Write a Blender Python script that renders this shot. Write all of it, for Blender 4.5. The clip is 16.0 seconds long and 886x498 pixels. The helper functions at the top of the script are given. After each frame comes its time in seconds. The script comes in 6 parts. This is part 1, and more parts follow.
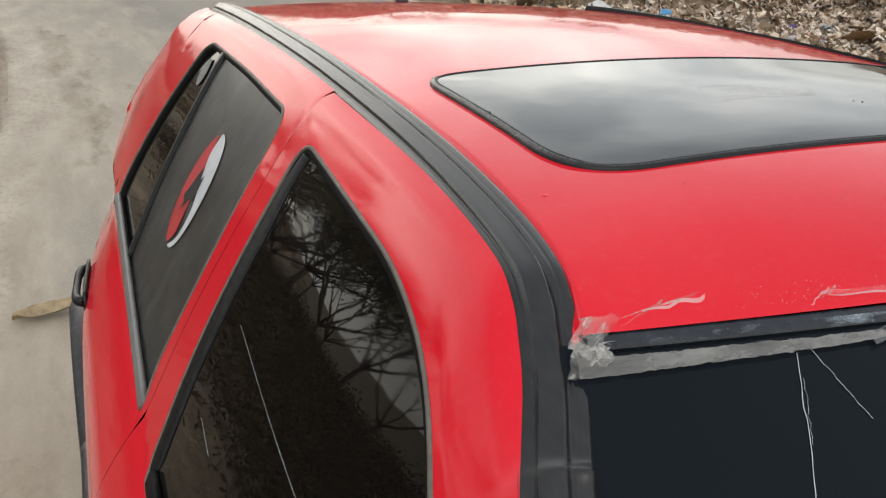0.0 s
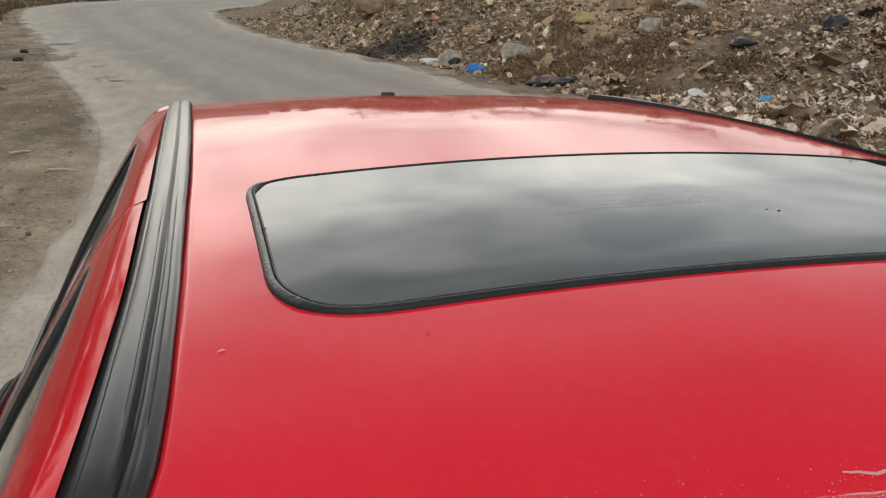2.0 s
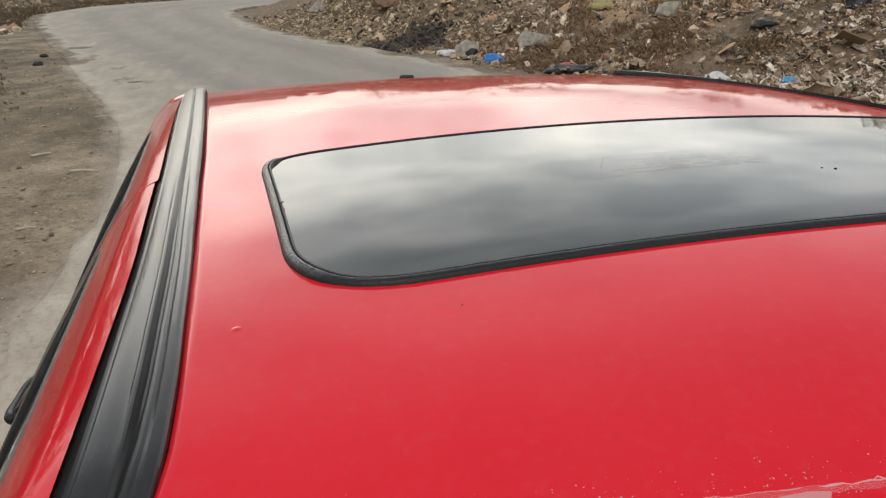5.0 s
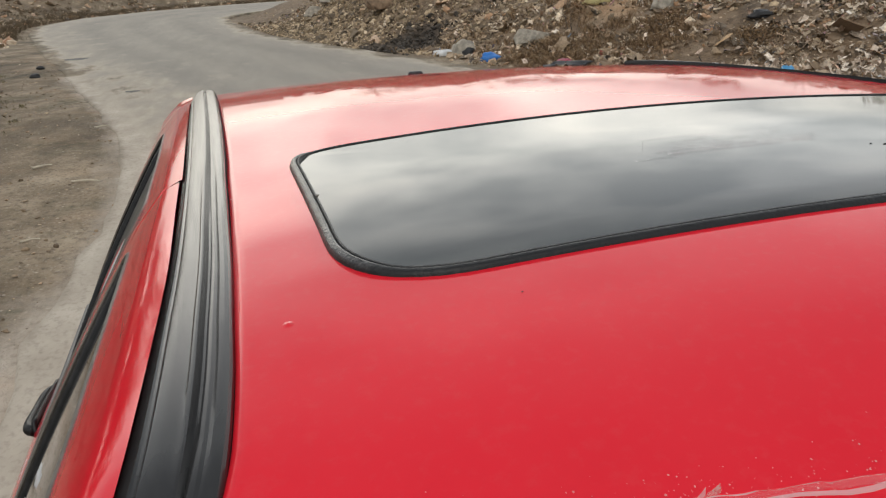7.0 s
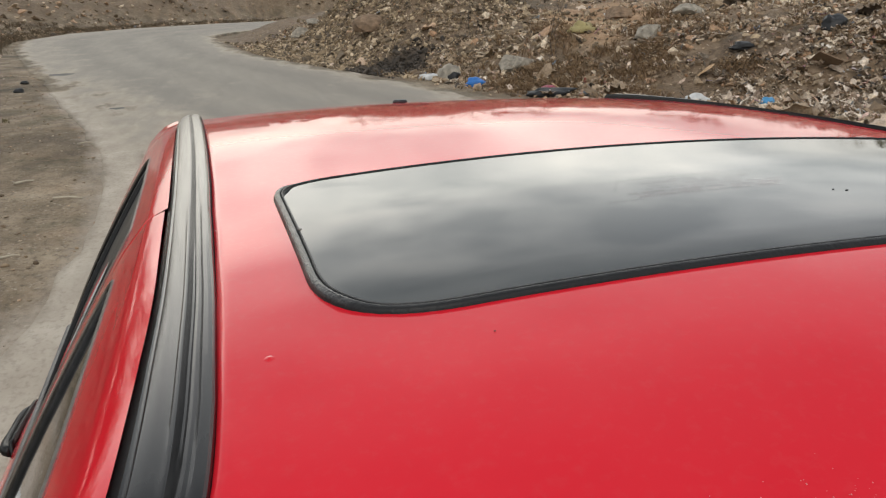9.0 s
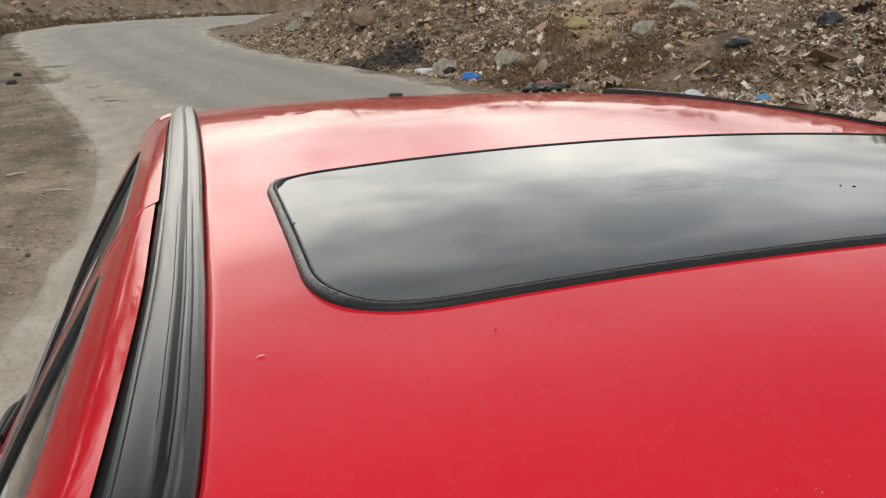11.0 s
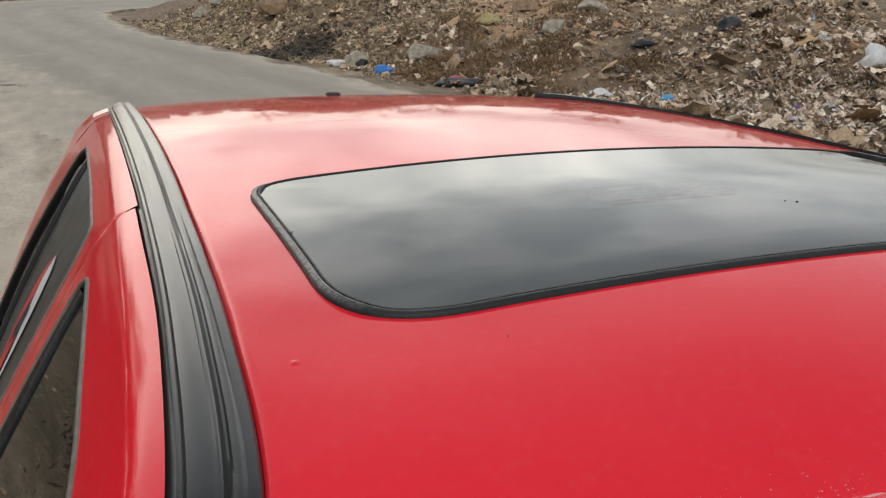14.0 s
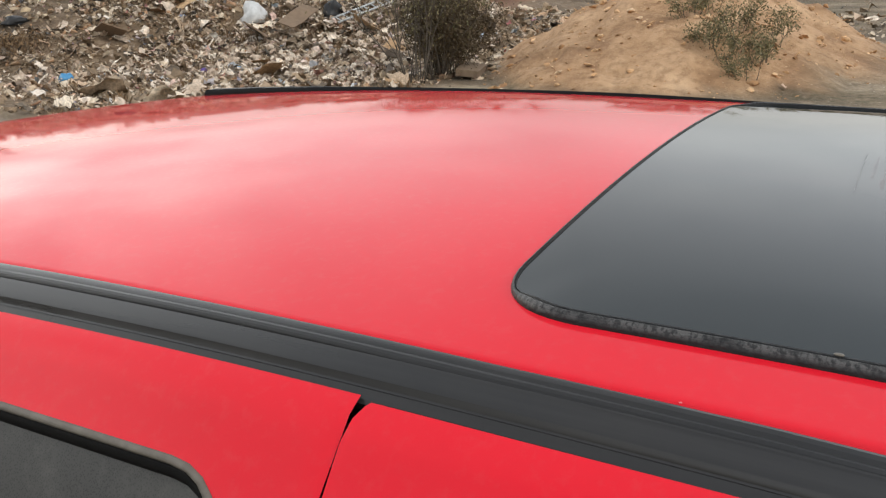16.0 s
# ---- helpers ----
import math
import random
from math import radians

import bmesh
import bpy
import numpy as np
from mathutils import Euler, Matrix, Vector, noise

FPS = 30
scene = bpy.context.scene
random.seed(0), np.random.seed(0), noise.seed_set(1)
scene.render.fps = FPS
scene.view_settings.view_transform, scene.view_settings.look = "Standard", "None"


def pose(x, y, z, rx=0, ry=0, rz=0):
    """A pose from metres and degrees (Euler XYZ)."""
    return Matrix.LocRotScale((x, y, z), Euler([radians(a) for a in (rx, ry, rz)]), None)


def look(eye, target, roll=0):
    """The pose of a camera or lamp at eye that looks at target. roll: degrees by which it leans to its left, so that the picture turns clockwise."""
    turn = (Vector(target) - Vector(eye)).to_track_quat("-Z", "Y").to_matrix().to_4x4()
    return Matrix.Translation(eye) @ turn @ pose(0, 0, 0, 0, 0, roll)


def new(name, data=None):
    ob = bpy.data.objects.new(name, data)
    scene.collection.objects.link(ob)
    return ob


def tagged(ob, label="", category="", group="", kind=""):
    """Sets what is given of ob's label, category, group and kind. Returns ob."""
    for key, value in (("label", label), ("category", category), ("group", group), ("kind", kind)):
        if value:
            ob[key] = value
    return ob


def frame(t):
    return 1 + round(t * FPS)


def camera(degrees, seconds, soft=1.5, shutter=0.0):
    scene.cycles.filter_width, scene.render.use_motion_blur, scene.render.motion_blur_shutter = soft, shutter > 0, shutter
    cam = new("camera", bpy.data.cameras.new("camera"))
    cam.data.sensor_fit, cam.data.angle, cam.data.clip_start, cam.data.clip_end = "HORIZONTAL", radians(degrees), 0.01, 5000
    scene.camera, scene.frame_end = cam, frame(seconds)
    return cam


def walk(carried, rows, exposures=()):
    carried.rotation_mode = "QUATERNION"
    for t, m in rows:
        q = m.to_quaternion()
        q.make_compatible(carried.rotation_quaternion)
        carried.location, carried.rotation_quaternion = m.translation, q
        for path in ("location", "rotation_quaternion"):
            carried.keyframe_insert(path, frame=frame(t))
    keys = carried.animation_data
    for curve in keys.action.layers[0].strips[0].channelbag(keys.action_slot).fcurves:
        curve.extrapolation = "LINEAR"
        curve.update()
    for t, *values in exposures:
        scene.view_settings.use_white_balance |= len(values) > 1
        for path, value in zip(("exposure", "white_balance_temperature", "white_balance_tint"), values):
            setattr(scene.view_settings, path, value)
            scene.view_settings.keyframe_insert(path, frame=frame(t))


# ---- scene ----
cam = camera(53.4, 16.0, soft=1.25)
PATH = [
    (0, (-0.891, -0.52, 1.646), (-0.162, 1.184, 0.895), 3.3),
    (0.5, (-0.759, -0.486, 1.655), (-0.082, 1.267, 0.97), 4.3),
    (1, (-0.631, -0.529, 1.648), (0.029, 1.248, 1.009), 2.2),
    (1.5, (-0.556, -0.495, 1.651), (0.033, 1.313, 1.032), 2.3),
    (2, (-0.484, -0.404, 1.628), (0.02, 1.445, 1.057), 1.0),
    (2.5, (-0.455, -0.372, 1.609), (0.008, 1.495, 1.062), -0.3),
    (3, (-0.459, -0.364, 1.604), (-0.006, 1.503, 1.046), -0.7),
    (3.5, (-0.463, -0.341, 1.597), (-0.004, 1.521, 1.027), -0.5),
    (4, (-0.459, -0.354, 1.597), (0.011, 1.503, 1.021), -0.3),
    (6.5, (-0.513, -0.339, 1.578), (-0.077, 1.52, 0.984), -2.4),
    (7, (-0.508, -0.325, 1.577), (-0.055, 1.533, 0.993), -2.7),
    (7.5, (-0.514, -0.319, 1.592), (-0.012, 1.54, 1.052), -2.0),
    (8, (-0.513, -0.307, 1.59), (0.002, 1.555, 1.071), -1.5),
    (8.5, (-0.512, -0.31, 1.59), (-0.009, 1.552, 1.062), -1.5),
    (9, (-0.509, -0.346, 1.595), (-0.012, 1.516, 1.058), -1.3),
    (11.5, (-0.506, -0.323, 1.589), (0.004, 1.532, 1.041), -0.8),
    (12, (-0.505, -0.331, 1.591), (0.004, 1.525, 1.045), -0.8),
    (12.5, (-0.506, -0.342, 1.594), (0.002, 1.513, 1.047), -0.8),
    (13, (-0.51, -0.348, 1.597), (0.003, 1.506, 1.049), -0.4),
    (13.5, (-0.533, -0.36, 1.605), (0.021, 1.48, 1.052), 0.3),
    (14, (-0.591, -0.347, 1.618), (0.114, 1.438, 1.054), 1.2),
    (14.5, (-0.661, -0.22, 1.599), (0.218, 1.48, 1.02), 2.2),
    (15, (-0.799, -0.152, 1.618), (0.267, 1.438, 1.039), 1.9),
    (15.5, (-0.936, 0.049, 1.654), (0.41, 1.408, 1.07), 0.7),
    (16, (-0.951, 0.403, 1.631), (0.708, 1.319, 0.992), -1.7),
]
EXPOSURES = [(0, 0.84), (1, 0.52), (2.5, 0.46), (4, 0.58), (6.5, 0.60), (8, 0.54), (9, 0.57), (13, 0.59), (13.5, 0.58), (14.5, 0.56), (15, 0.68), (15.5, 0.79), (16, 0.98)]
walk(cam, [(t, look(eye, target, roll)) for t, eye, target, roll in PATH], EXPOSURES)

# ---- light: bright overcast sky, palest low down beyond the car's tail ----
SKY_GAIN = 18.5
SUN_AZ, SUN_EL = radians(200), radians(48)      # azimuth from +y towards +x
world = bpy.data.worlds.new("sky")
scene.world = world
world.use_nodes = True
wn, wl = world.node_tree.nodes, world.node_tree.links
wn.clear()
w_out, w_bg = wn.new("ShaderNodeOutputWorld"), wn.new("ShaderNodeBackground")
w_sky, w_tc = wn.new("ShaderNodeTexSky"), wn.new("ShaderNodeTexCoord")
w_sky.sky_type, w_sky.sun_disc, w_sky.sun_elevation, w_sky.sun_rotation = "NISHITA", False, SUN_EL, SUN_AZ
w_sky.dust_density, w_sky.air_density = 3.0, 1.2


def w_node(kind, **values):
    n = wn.new("ShaderNode" + kind)
    for k, v in values.items():
        n.inputs[k.replace("_", " ")].default_value = v
    return n


def w_math(op, a, b):
    n = wn.new("ShaderNodeMath")
    n.operation = op
    for k, v in ((0, a), (1, b)):
        if isinstance(v, (int, float)):
            n.inputs[k].default_value = v
        else:
            wl.new(v, n.inputs[k])
    return n.outputs[0]


def w_ramp(fac, *stops):
    n = wn.new("ShaderNodeValToRGB")
    while len(n.color_ramp.elements) < len(stops):
        n.color_ramp.elements.new(0.5)
    for e, (p, c) in zip(n.color_ramp.elements, stops):
        e.position, e.color = p, (*c, 1)
    wl.new(fac, n.inputs[0])
    return n.outputs[0]


def w_times(a, b):
    n = wn.new("ShaderNodeMixRGB")
    n.blend_type, n.inputs[0].default_value = "MULTIPLY", 1.0
    for k, v in ((1, a), (2, b)):
        if isinstance(v, tuple):
            n.inputs[k].default_value = (*v, 1)
        else:
            wl.new(v, n.inputs[k])
    return n.outputs[0]


# a flat layer of cloud: the direction cast onto a plane overhead
w_xyz, w_flat = wn.new("ShaderNodeSeparateXYZ"), wn.new("ShaderNodeCombineXYZ")
wl.new(w_tc.outputs["Generated"], w_xyz.inputs[0])
up = w_math("MAXIMUM", w_xyz.outputs[2], 0.0)
rise = w_math("ADD", up, 0.30)
wl.new(w_math("DIVIDE", w_xyz.outputs[0], rise), w_flat.inputs[0])
wl.new(w_math("DIVIDE", w_xyz.outputs[1], rise), w_flat.inputs[1])
w_flat.inputs[2].default_value = 3.7
w_n1, w_n2 = w_node("TexNoise", Scale=2.3, Detail=6.0, Roughness=0.54), w_node("TexNoise", Scale=0.75, Detail=3.0)
for n in (w_n1, w_n2):
    wl.new(w_flat.outputs[0], n.inputs["Vector"])
cloud = w_ramp(w_math("MULTIPLY", w_math("ADD", w_n1.outputs[0], w_n2.outputs[0]), 0.5), (0.40, (0.42, 0.44, 0.46)), (0.49, (0.66, 0.675, 0.685)), (0.60, (0.90, 0.895, 0.88)))
# an even veil to the sides, broken cloud towards the tail
w_dot = wn.new("ShaderNodeVectorMath")
w_dot.operation = "DOT_PRODUCT"
w_dot.inputs[1].default_value = (0.05, 0.970, 0.22)
wl.new(w_tc.outputs["Generated"], w_dot.inputs[0])
w_veil = wn.new("ShaderNodeMixRGB")
wl.new(w_ramp(w_dot.outputs["Value"], (0.40, (0.30, 0.30, 0.30)), (0.88, (1.0, 1.0, 1.0))), w_veil.inputs[0])
w_veil.inputs[1].default_value = (0.70, 0.705, 0.71, 1)
wl.new(cloud, w_veil.inputs[2])
cloud = w_veil.outputs[0]
# overcast: brightest low down, heavier overhead
cloud = w_times(cloud, w_ramp(up, (0.0, (0.72, 0.70, 0.66)), (0.08, (0.82, 0.80, 0.76)), (0.14, (1.0, 0.99, 0.96)), (0.20, (1.13, 1.125, 1.10)), (0.28, (1.12, 1.12, 1.11)), (0.38, (0.92, 0.93, 0.95)), (0.52, (0.68, 0.70, 0.73)), (1.0, (0.62, 0.65, 0.69))))
# thinner cloud towards the tail
cloud = w_times(cloud, w_ramp(w_dot.outputs["Value"], (0.0, (0.42, 0.43, 0.44)), (0.45, (0.33, 0.33, 0.33)), (0.66, (0.48, 0.48, 0.475)), (0.85, (0.75, 0.735, 0.705)), (1.0, (0.93, 0.888, 0.81))))
cloud = w_times(cloud, (SKY_GAIN, SKY_GAIN, SKY_GAIN))
w_mix = wn.new("ShaderNodeMixRGB")
w_mix.inputs[0].default_value = 0.90
wl.new(w_sky.outputs[0], w_mix.inputs[1])
wl.new(cloud, w_mix.inputs[2])
wl.new(w_mix.outputs[0], w_bg.inputs[0])
w_bg.inputs[1].default_value = 0.12
wl.new(w_bg.outputs[0], w_out.inputs[0])

sun = new("sun", bpy.data.lights.new("sun", "SUN"))
sun.data.energy, sun.data.angle, sun.data.color = 0.6, radians(30), (1.0, 0.95, 0.88)
sun.matrix_world = look((math.sin(SUN_AZ) * 50, math.cos(SUN_AZ) * 50, math.tan(SUN_EL) * 50), (0, 0, 0))


# ---- materials ----
class Mat:
    """A node material with short calls for the usual nodes."""

    def __init__(self, name, **values):
        self.m = bpy.data.materials.new(name)
        self.m.use_nodes = True
        self.n, self.l = self.m.node_tree.nodes, self.m.node_tree.links
        self.b = self.n["Principled BSDF"]
        self.set(**values)

    def set(self, **values):
        for key, v in values.items():
            key = {"color": "Base Color", "rough": "Roughness", "metal": "Metallic", "coat": "Coat Weight", "coat_rough": "Coat Roughness",
                   "spec": "Specular IOR Level", "alpha": "Alpha", "trans": "Transmission Weight"}[key]
            self.b.inputs[key].default_value = (*v, 1) if isinstance(v, tuple) else v
        return self

    def coords(self, kind="Object"):
        return self.n.new("ShaderNodeTexCoord").outputs[kind]

    def noise(self, scale, detail=4, rough=0.55, vec=None, stretch=None):
        t = self.n.new("ShaderNodeTexNoise")
        t.inputs["Scale"].default_value, t.inputs["Detail"].default_value, t.inputs["Roughness"].default_value = scale, detail, rough
        vec = vec or self.coords()
        if stretch:
            m = self.n.new("ShaderNodeMapping")
            m.inputs["Scale"].default_value = stretch
            self.l.new(vec, m.inputs[0])
            vec = m.outputs[0]
        self.l.new(vec, t.inputs["Vector"])
        return t.outputs[0]

    def voronoi(self, scale, out=0, feature="F1"):
        t = self.n.new("ShaderNodeTexVoronoi")
        t.feature = feature
        t.inputs["Scale"].default_value = scale
        self.l.new(self.coords(), t.inputs["Vector"])
        return t.outputs[out]

    def ramp(self, fac, *stops):
        r = self.n.new("ShaderNodeValToRGB")
        e = r.color_ramp.elements
        while len(e) < len(stops):
            e.new(0.5)
        for k, (p, c) in enumerate(stops):
            e[k].position = p
            e[k].color = (*c, 1) if isinstance(c, tuple) else (c, c, c, 1)
        self.l.new(fac, r.inputs[0])
        return r.outputs[0]

    def mix(self, fac, a, b, how="MIX"):
        x = self.n.new("ShaderNodeMixRGB")
        x.blend_type = how
        for k, v in ((0, fac), (1, a), (2, b)):
            if isinstance(v, (int, float)):
                x.inputs[k].default_value = v if k == 0 else (v, v, v, 1)
            elif isinstance(v, tuple):
                x.inputs[k].default_value = (*v, 1)
            else:
                self.l.new(v, x.inputs[k])
        return x.outputs[0]

    def math(self, op, a, b=0.0):
        x = self.n.new("ShaderNodeMath")
        x.operation = op
        for k, v in ((0, a), (1, b)):
            if isinstance(v, (int, float)):
                x.inputs[k].default_value = v
            else:
                self.l.new(v, x.inputs[k])
        return x.outputs[0]

    def attr(self, name):
        a = self.n.new("ShaderNodeAttribute")
        a.attribute_name = name
        return a.outputs["Fac"]

    def island(self):
        return self.n.new("ShaderNodeNewGeometry").outputs["Random Per Island"]

    def obrand(self):
        return self.n.new("ShaderNodeObjectInfo").outputs["Random"]

    def to(self, key, socket):
        self.l.new(socket, self.b.inputs[{"color": "Base Color", "rough": "Roughness", "alpha": "Alpha", "coat_rough": "Coat Roughness"}[key]])
        return self

    def bump(self, height, strength=0.3, dist=0.01):
        p = self.n.new("ShaderNodeBump")
        p.inputs["Strength"].default_value, p.inputs["Distance"].default_value = strength, dist
        self.l.new(height, p.inputs["Height"])
        self.l.new(p.outputs[0], self.b.inputs["Normal"])
        self.l.new(p.outputs[0], self.b.inputs["Coat Normal"])
        return self


def paint_material():
    k = Mat("red_paint", rough=0.5, spec=0.0, coat=0.90, coat_rough=0.035)
    k.b.inputs["Coat IOR"].default_value = 1.37
    fade = k.noise(3.0, 4)
    red = k.ramp(fade, (0.3, (0.645, 0.0072, 0.0195)), (0.7, (0.700, 0.0102, 0.0245)))
    # dried dust: broad smears and fine specks left by drops
    dust = k.math("ADD", k.ramp(k.noise(5.0, 7, 0.62, stretch=(1, 0.5, 1)), (0.35, 0.0), (0.75, 0.015)), k.ramp(k.noise(110, 4, 0.6), (0.52, 0.0), (0.72, 0.022)))
    k.to("color", k.mix(dust, red, (0.50, 0.42, 0.36)))
    k.to("coat_rough", k.math("ADD", k.ramp(k.noise(9.0, 5), (0.35, 0.030), (0.75, 0.080)), k.ramp(k.noise(140, 4), (0.5, 0.0), (0.75, 0.05))))
    k.b.inputs["Sheen Weight"].default_value = 0.035
    k.b.inputs["Sheen Roughness"].default_value = 0.35
    k.b.inputs["Sheen Tint"].default_value = (1.0, 0.80, 0.72, 1)
    k.bump(k.noise(2.6, 2), 0.035, 0.02)
    return k.m


def rubber_material(name, base, rough, spec=0.5, relief=0.15):
    k = Mat(name, rough=rough, spec=spec)
    k.to("color", k.mix(k.ramp(k.noise(60, 5), (0.45, 0.0), (0.8, 0.5)), base, tuple(min(1, 2.2 * v + 0.02) for v in base)))
    k.to("rough", k.ramp(k.noise(25, 4, stretch=(6, 0.6, 6)), (0.3, rough - 0.1), (0.7, rough + 0.15)))
    k.bump(k.noise(160, 4), relief, 0.002)
    return k.m


def ring_material():
    """Perished rubber: black, ribbed; rub greys it for wear and a painted sky sheen."""
    k = Mat("perished_rubber", rough=0.42, spec=0.34)
    wear = k.math("MULTIPLY", k.ramp(k.noise(340, 3, 0.6, stretch=(0.35, 1, 1)), (0.40, 0.25), (0.56, 1.0)), k.ramp(k.noise(22, 5, 0.6), (0.36, 0.15), (0.56, 1.0)))
    k.to("color", k.mix(k.math("MULTIPLY", wear, k.attr("rub")), (0.005, 0.005, 0.005), (0.085, 0.083, 0.080)))
    k.to("rough", k.math("SUBTRACT", 0.46, k.math("MULTIPLY", k.attr("rub"), 0.22)))
    k.bump(k.noise(220, 4), 0.5, 0.002)
    return k.m


def moulding_material():
    k = Mat("moulding_rubber", rough=0.36, spec=0.42)
    streak = k.noise(14, 5, vec=k.coords(), stretch=(7, 0.25, 7))
    worn = k.ramp(k.noise(5, 5, 0.6), (0.45, 0.0), (0.75, 0.35))
    base = k.ramp(streak, (0.3, (0.016, 0.0156, 0.0153)), (0.55, (0.0215, 0.0208, 0.0203)), (0.85, (0.030, 0.0288, 0.0277)))
    k.to("color", k.mix(worn, base, (0.040, 0.0380, 0.0355)))
    k.to("rough", k.ramp(k.noise(30, 4, stretch=(7, 0.25, 7)), (0.3, 0.21), (0.75, 0.27)))
    k.bump(k.noise(40, 3, stretch=(3, 0.2, 3)), 0.012, 0.002)
    return k.m


def dark_glass_material(name, base, rough, wave, spec=0.5):
    k = Mat(name, color=base, spec=spec)
    k.to("rough", k.ramp(k.noise(7, 5), (0.4, rough), (0.8, rough + 0.05)))
    k.bump(k.noise(5.0, 3), wave, 0.01)
    return k.m


def film_material():
    k = Mat("perforated_film", rough=0.42, spec=0.45)
    dots = k.voronoi(620, 0)
    film = k.mix(k.ramp(dots, (0.2, 0.0), (0.5, 1.0)), (0.013, 0.013, 0.0125), (0.034, 0.033, 0.030))
    stain = k.mix(0.4, k.noise(11, 7, 0.68), k.noise(34, 6, 0.68))
    k.to("color", k.mix(k.ramp(stain, (0.47, 0.0), (0.62, 0.16)), film, (0.22, 0.21, 0.185)))
    k.to("rough", k.ramp(k.noise(9, 5), (0.35, 0.30), (0.7, 0.5)))
    k.bump(k.noise(6, 3), 0.05, 0.01)
    return k.m


def milky_material():
    k = Mat("milky_tape", color=(0.27, 0.262, 0.242), rough=0.22)
    k.to("alpha", k.ramp(k.noise(30, 6, 0.65, stretch=(0.4, 1.2, 1.2)), (0.36, 0.32), (0.64, 0.86)))
    k.bump(k.noise(45, 5, stretch=(0.4, 1.2, 1.2)), 0.7, 0.005)
    return k.m


def patch_material(name, color, low, high, rough=0.2):
    """Film left in patches drawn out along the joint."""
    k = Mat(name, color=color, rough=rough)
    blot = k.mix(0.3, k.noise(26, 6, 0.6, stretch=(0.22, 1.5, 1.5)), k.noise(70, 5, 0.65, stretch=(0.5, 1, 1)))
    k.to("alpha", k.ramp(blot, (low, 0.0), (high, 0.6)))
    k.bump(k.noise(60, 5, stretch=(0.3, 1.5, 1.5)), 0.6, 0.004)
    return k.m


def crumple_material():
    k = Mat("crumpled_tape", color=(0.52, 0.51, 0.47), rough=0.14)
    k.to("alpha", k.ramp(k.noise(40, 5, 0.6), (0.38, 0.06), (0.52, 0.26), (0.68, 0.80)))
    k.bump(k.noise(26, 3), 0.8, 0.010)
    return k.m


def plain(name, color, rough=0.5, metal=0.0, grain=0.25, scale=12):
    k = Mat(name, rough=rough, metal=metal)
    dark = tuple(v * (1 - grain) for v in color)
    k.to("color", k.ramp(k.noise(scale, 5), (0.3, dark), (0.7, color)))
    k.bump(k.noise(scale * 6, 3), 0.12, 0.004)
    return k.m


def dirt_nodes(k):
    """Trodden dusty earth: pale crust, brown patches, dark crumbs, pebbles and thin growth."""
    dirt = k.ramp(k.noise(0.8, 8, 0.62, stretch=(1, 0.55, 1)), (0.36, (0.068, 0.051, 0.030)), (0.46, (0.142, 0.110, 0.069)), (0.54, (0.232, 0.186, 0.124)), (0.66, (0.350, 0.292, 0.207)))
    dirt = k.mix(k.ramp(k.noise(4.5, 7, 0.65, stretch=(1, 0.5, 1)), (0.44, 0.0), (0.62, 0.62)), dirt, (0.130, 0.098, 0.060))
    dirt = k.mix(k.ramp(k.noise(24, 5, 0.6, stretch=(1, 0.6, 1)), (0.50, 0.0), (0.66, 0.6)), dirt, (0.06, 0.045, 0.030))
    dirt = k.mix(k.ramp(k.noise(38, 4, 0.6, stretch=(1, 0.6, 1)), (0.56, 0.0), (0.70, 0.5)), dirt, (0.37, 0.33, 0.27))
    dirt = k.mix(k.ramp(k.voronoi(9, 0), (0.06, 0.9), (0.13, 0.0)), dirt, (0.45, 0.40, 0.32))
    moss = k.math("MULTIPLY", k.ramp(k.noise(0.55, 5), (0.50, 0.0), (0.62, 1.0)), k.ramp(k.noise(7, 6, 0.65), (0.42, 0.0), (0.60, 0.75)))
    dirt = k.mix(moss, dirt, (0.055, 0.052, 0.022))
    crust = k.ramp(k.noise(3.0, 7, 0.62, stretch=(1, 0.5, 1)), (0.30, (0.32, 0.278, 0.222)), (0.55, (0.42, 0.375, 0.312)), (0.72, (0.50, 0.455, 0.388)))
    crust = k.mix(k.ramp(k.noise(30, 5, 0.6, stretch=(1, 0.6, 1)), (0.50, 0.0), (0.70, 0.40)), crust, (0.14, 0.12, 0.09))
    ragged = k.math("ADD", k.attr("pale"), k.math("MULTIPLY", k.math("SUBTRACT", k.noise(1.5, 8, 0.66, stretch=(1, 0.4, 1)), 0.5), 1.5))
    return k.mix(k.ramp(ragged, (0.30, 0.0), (0.62, 0.55), (0.85, 1.0)), dirt, crust)


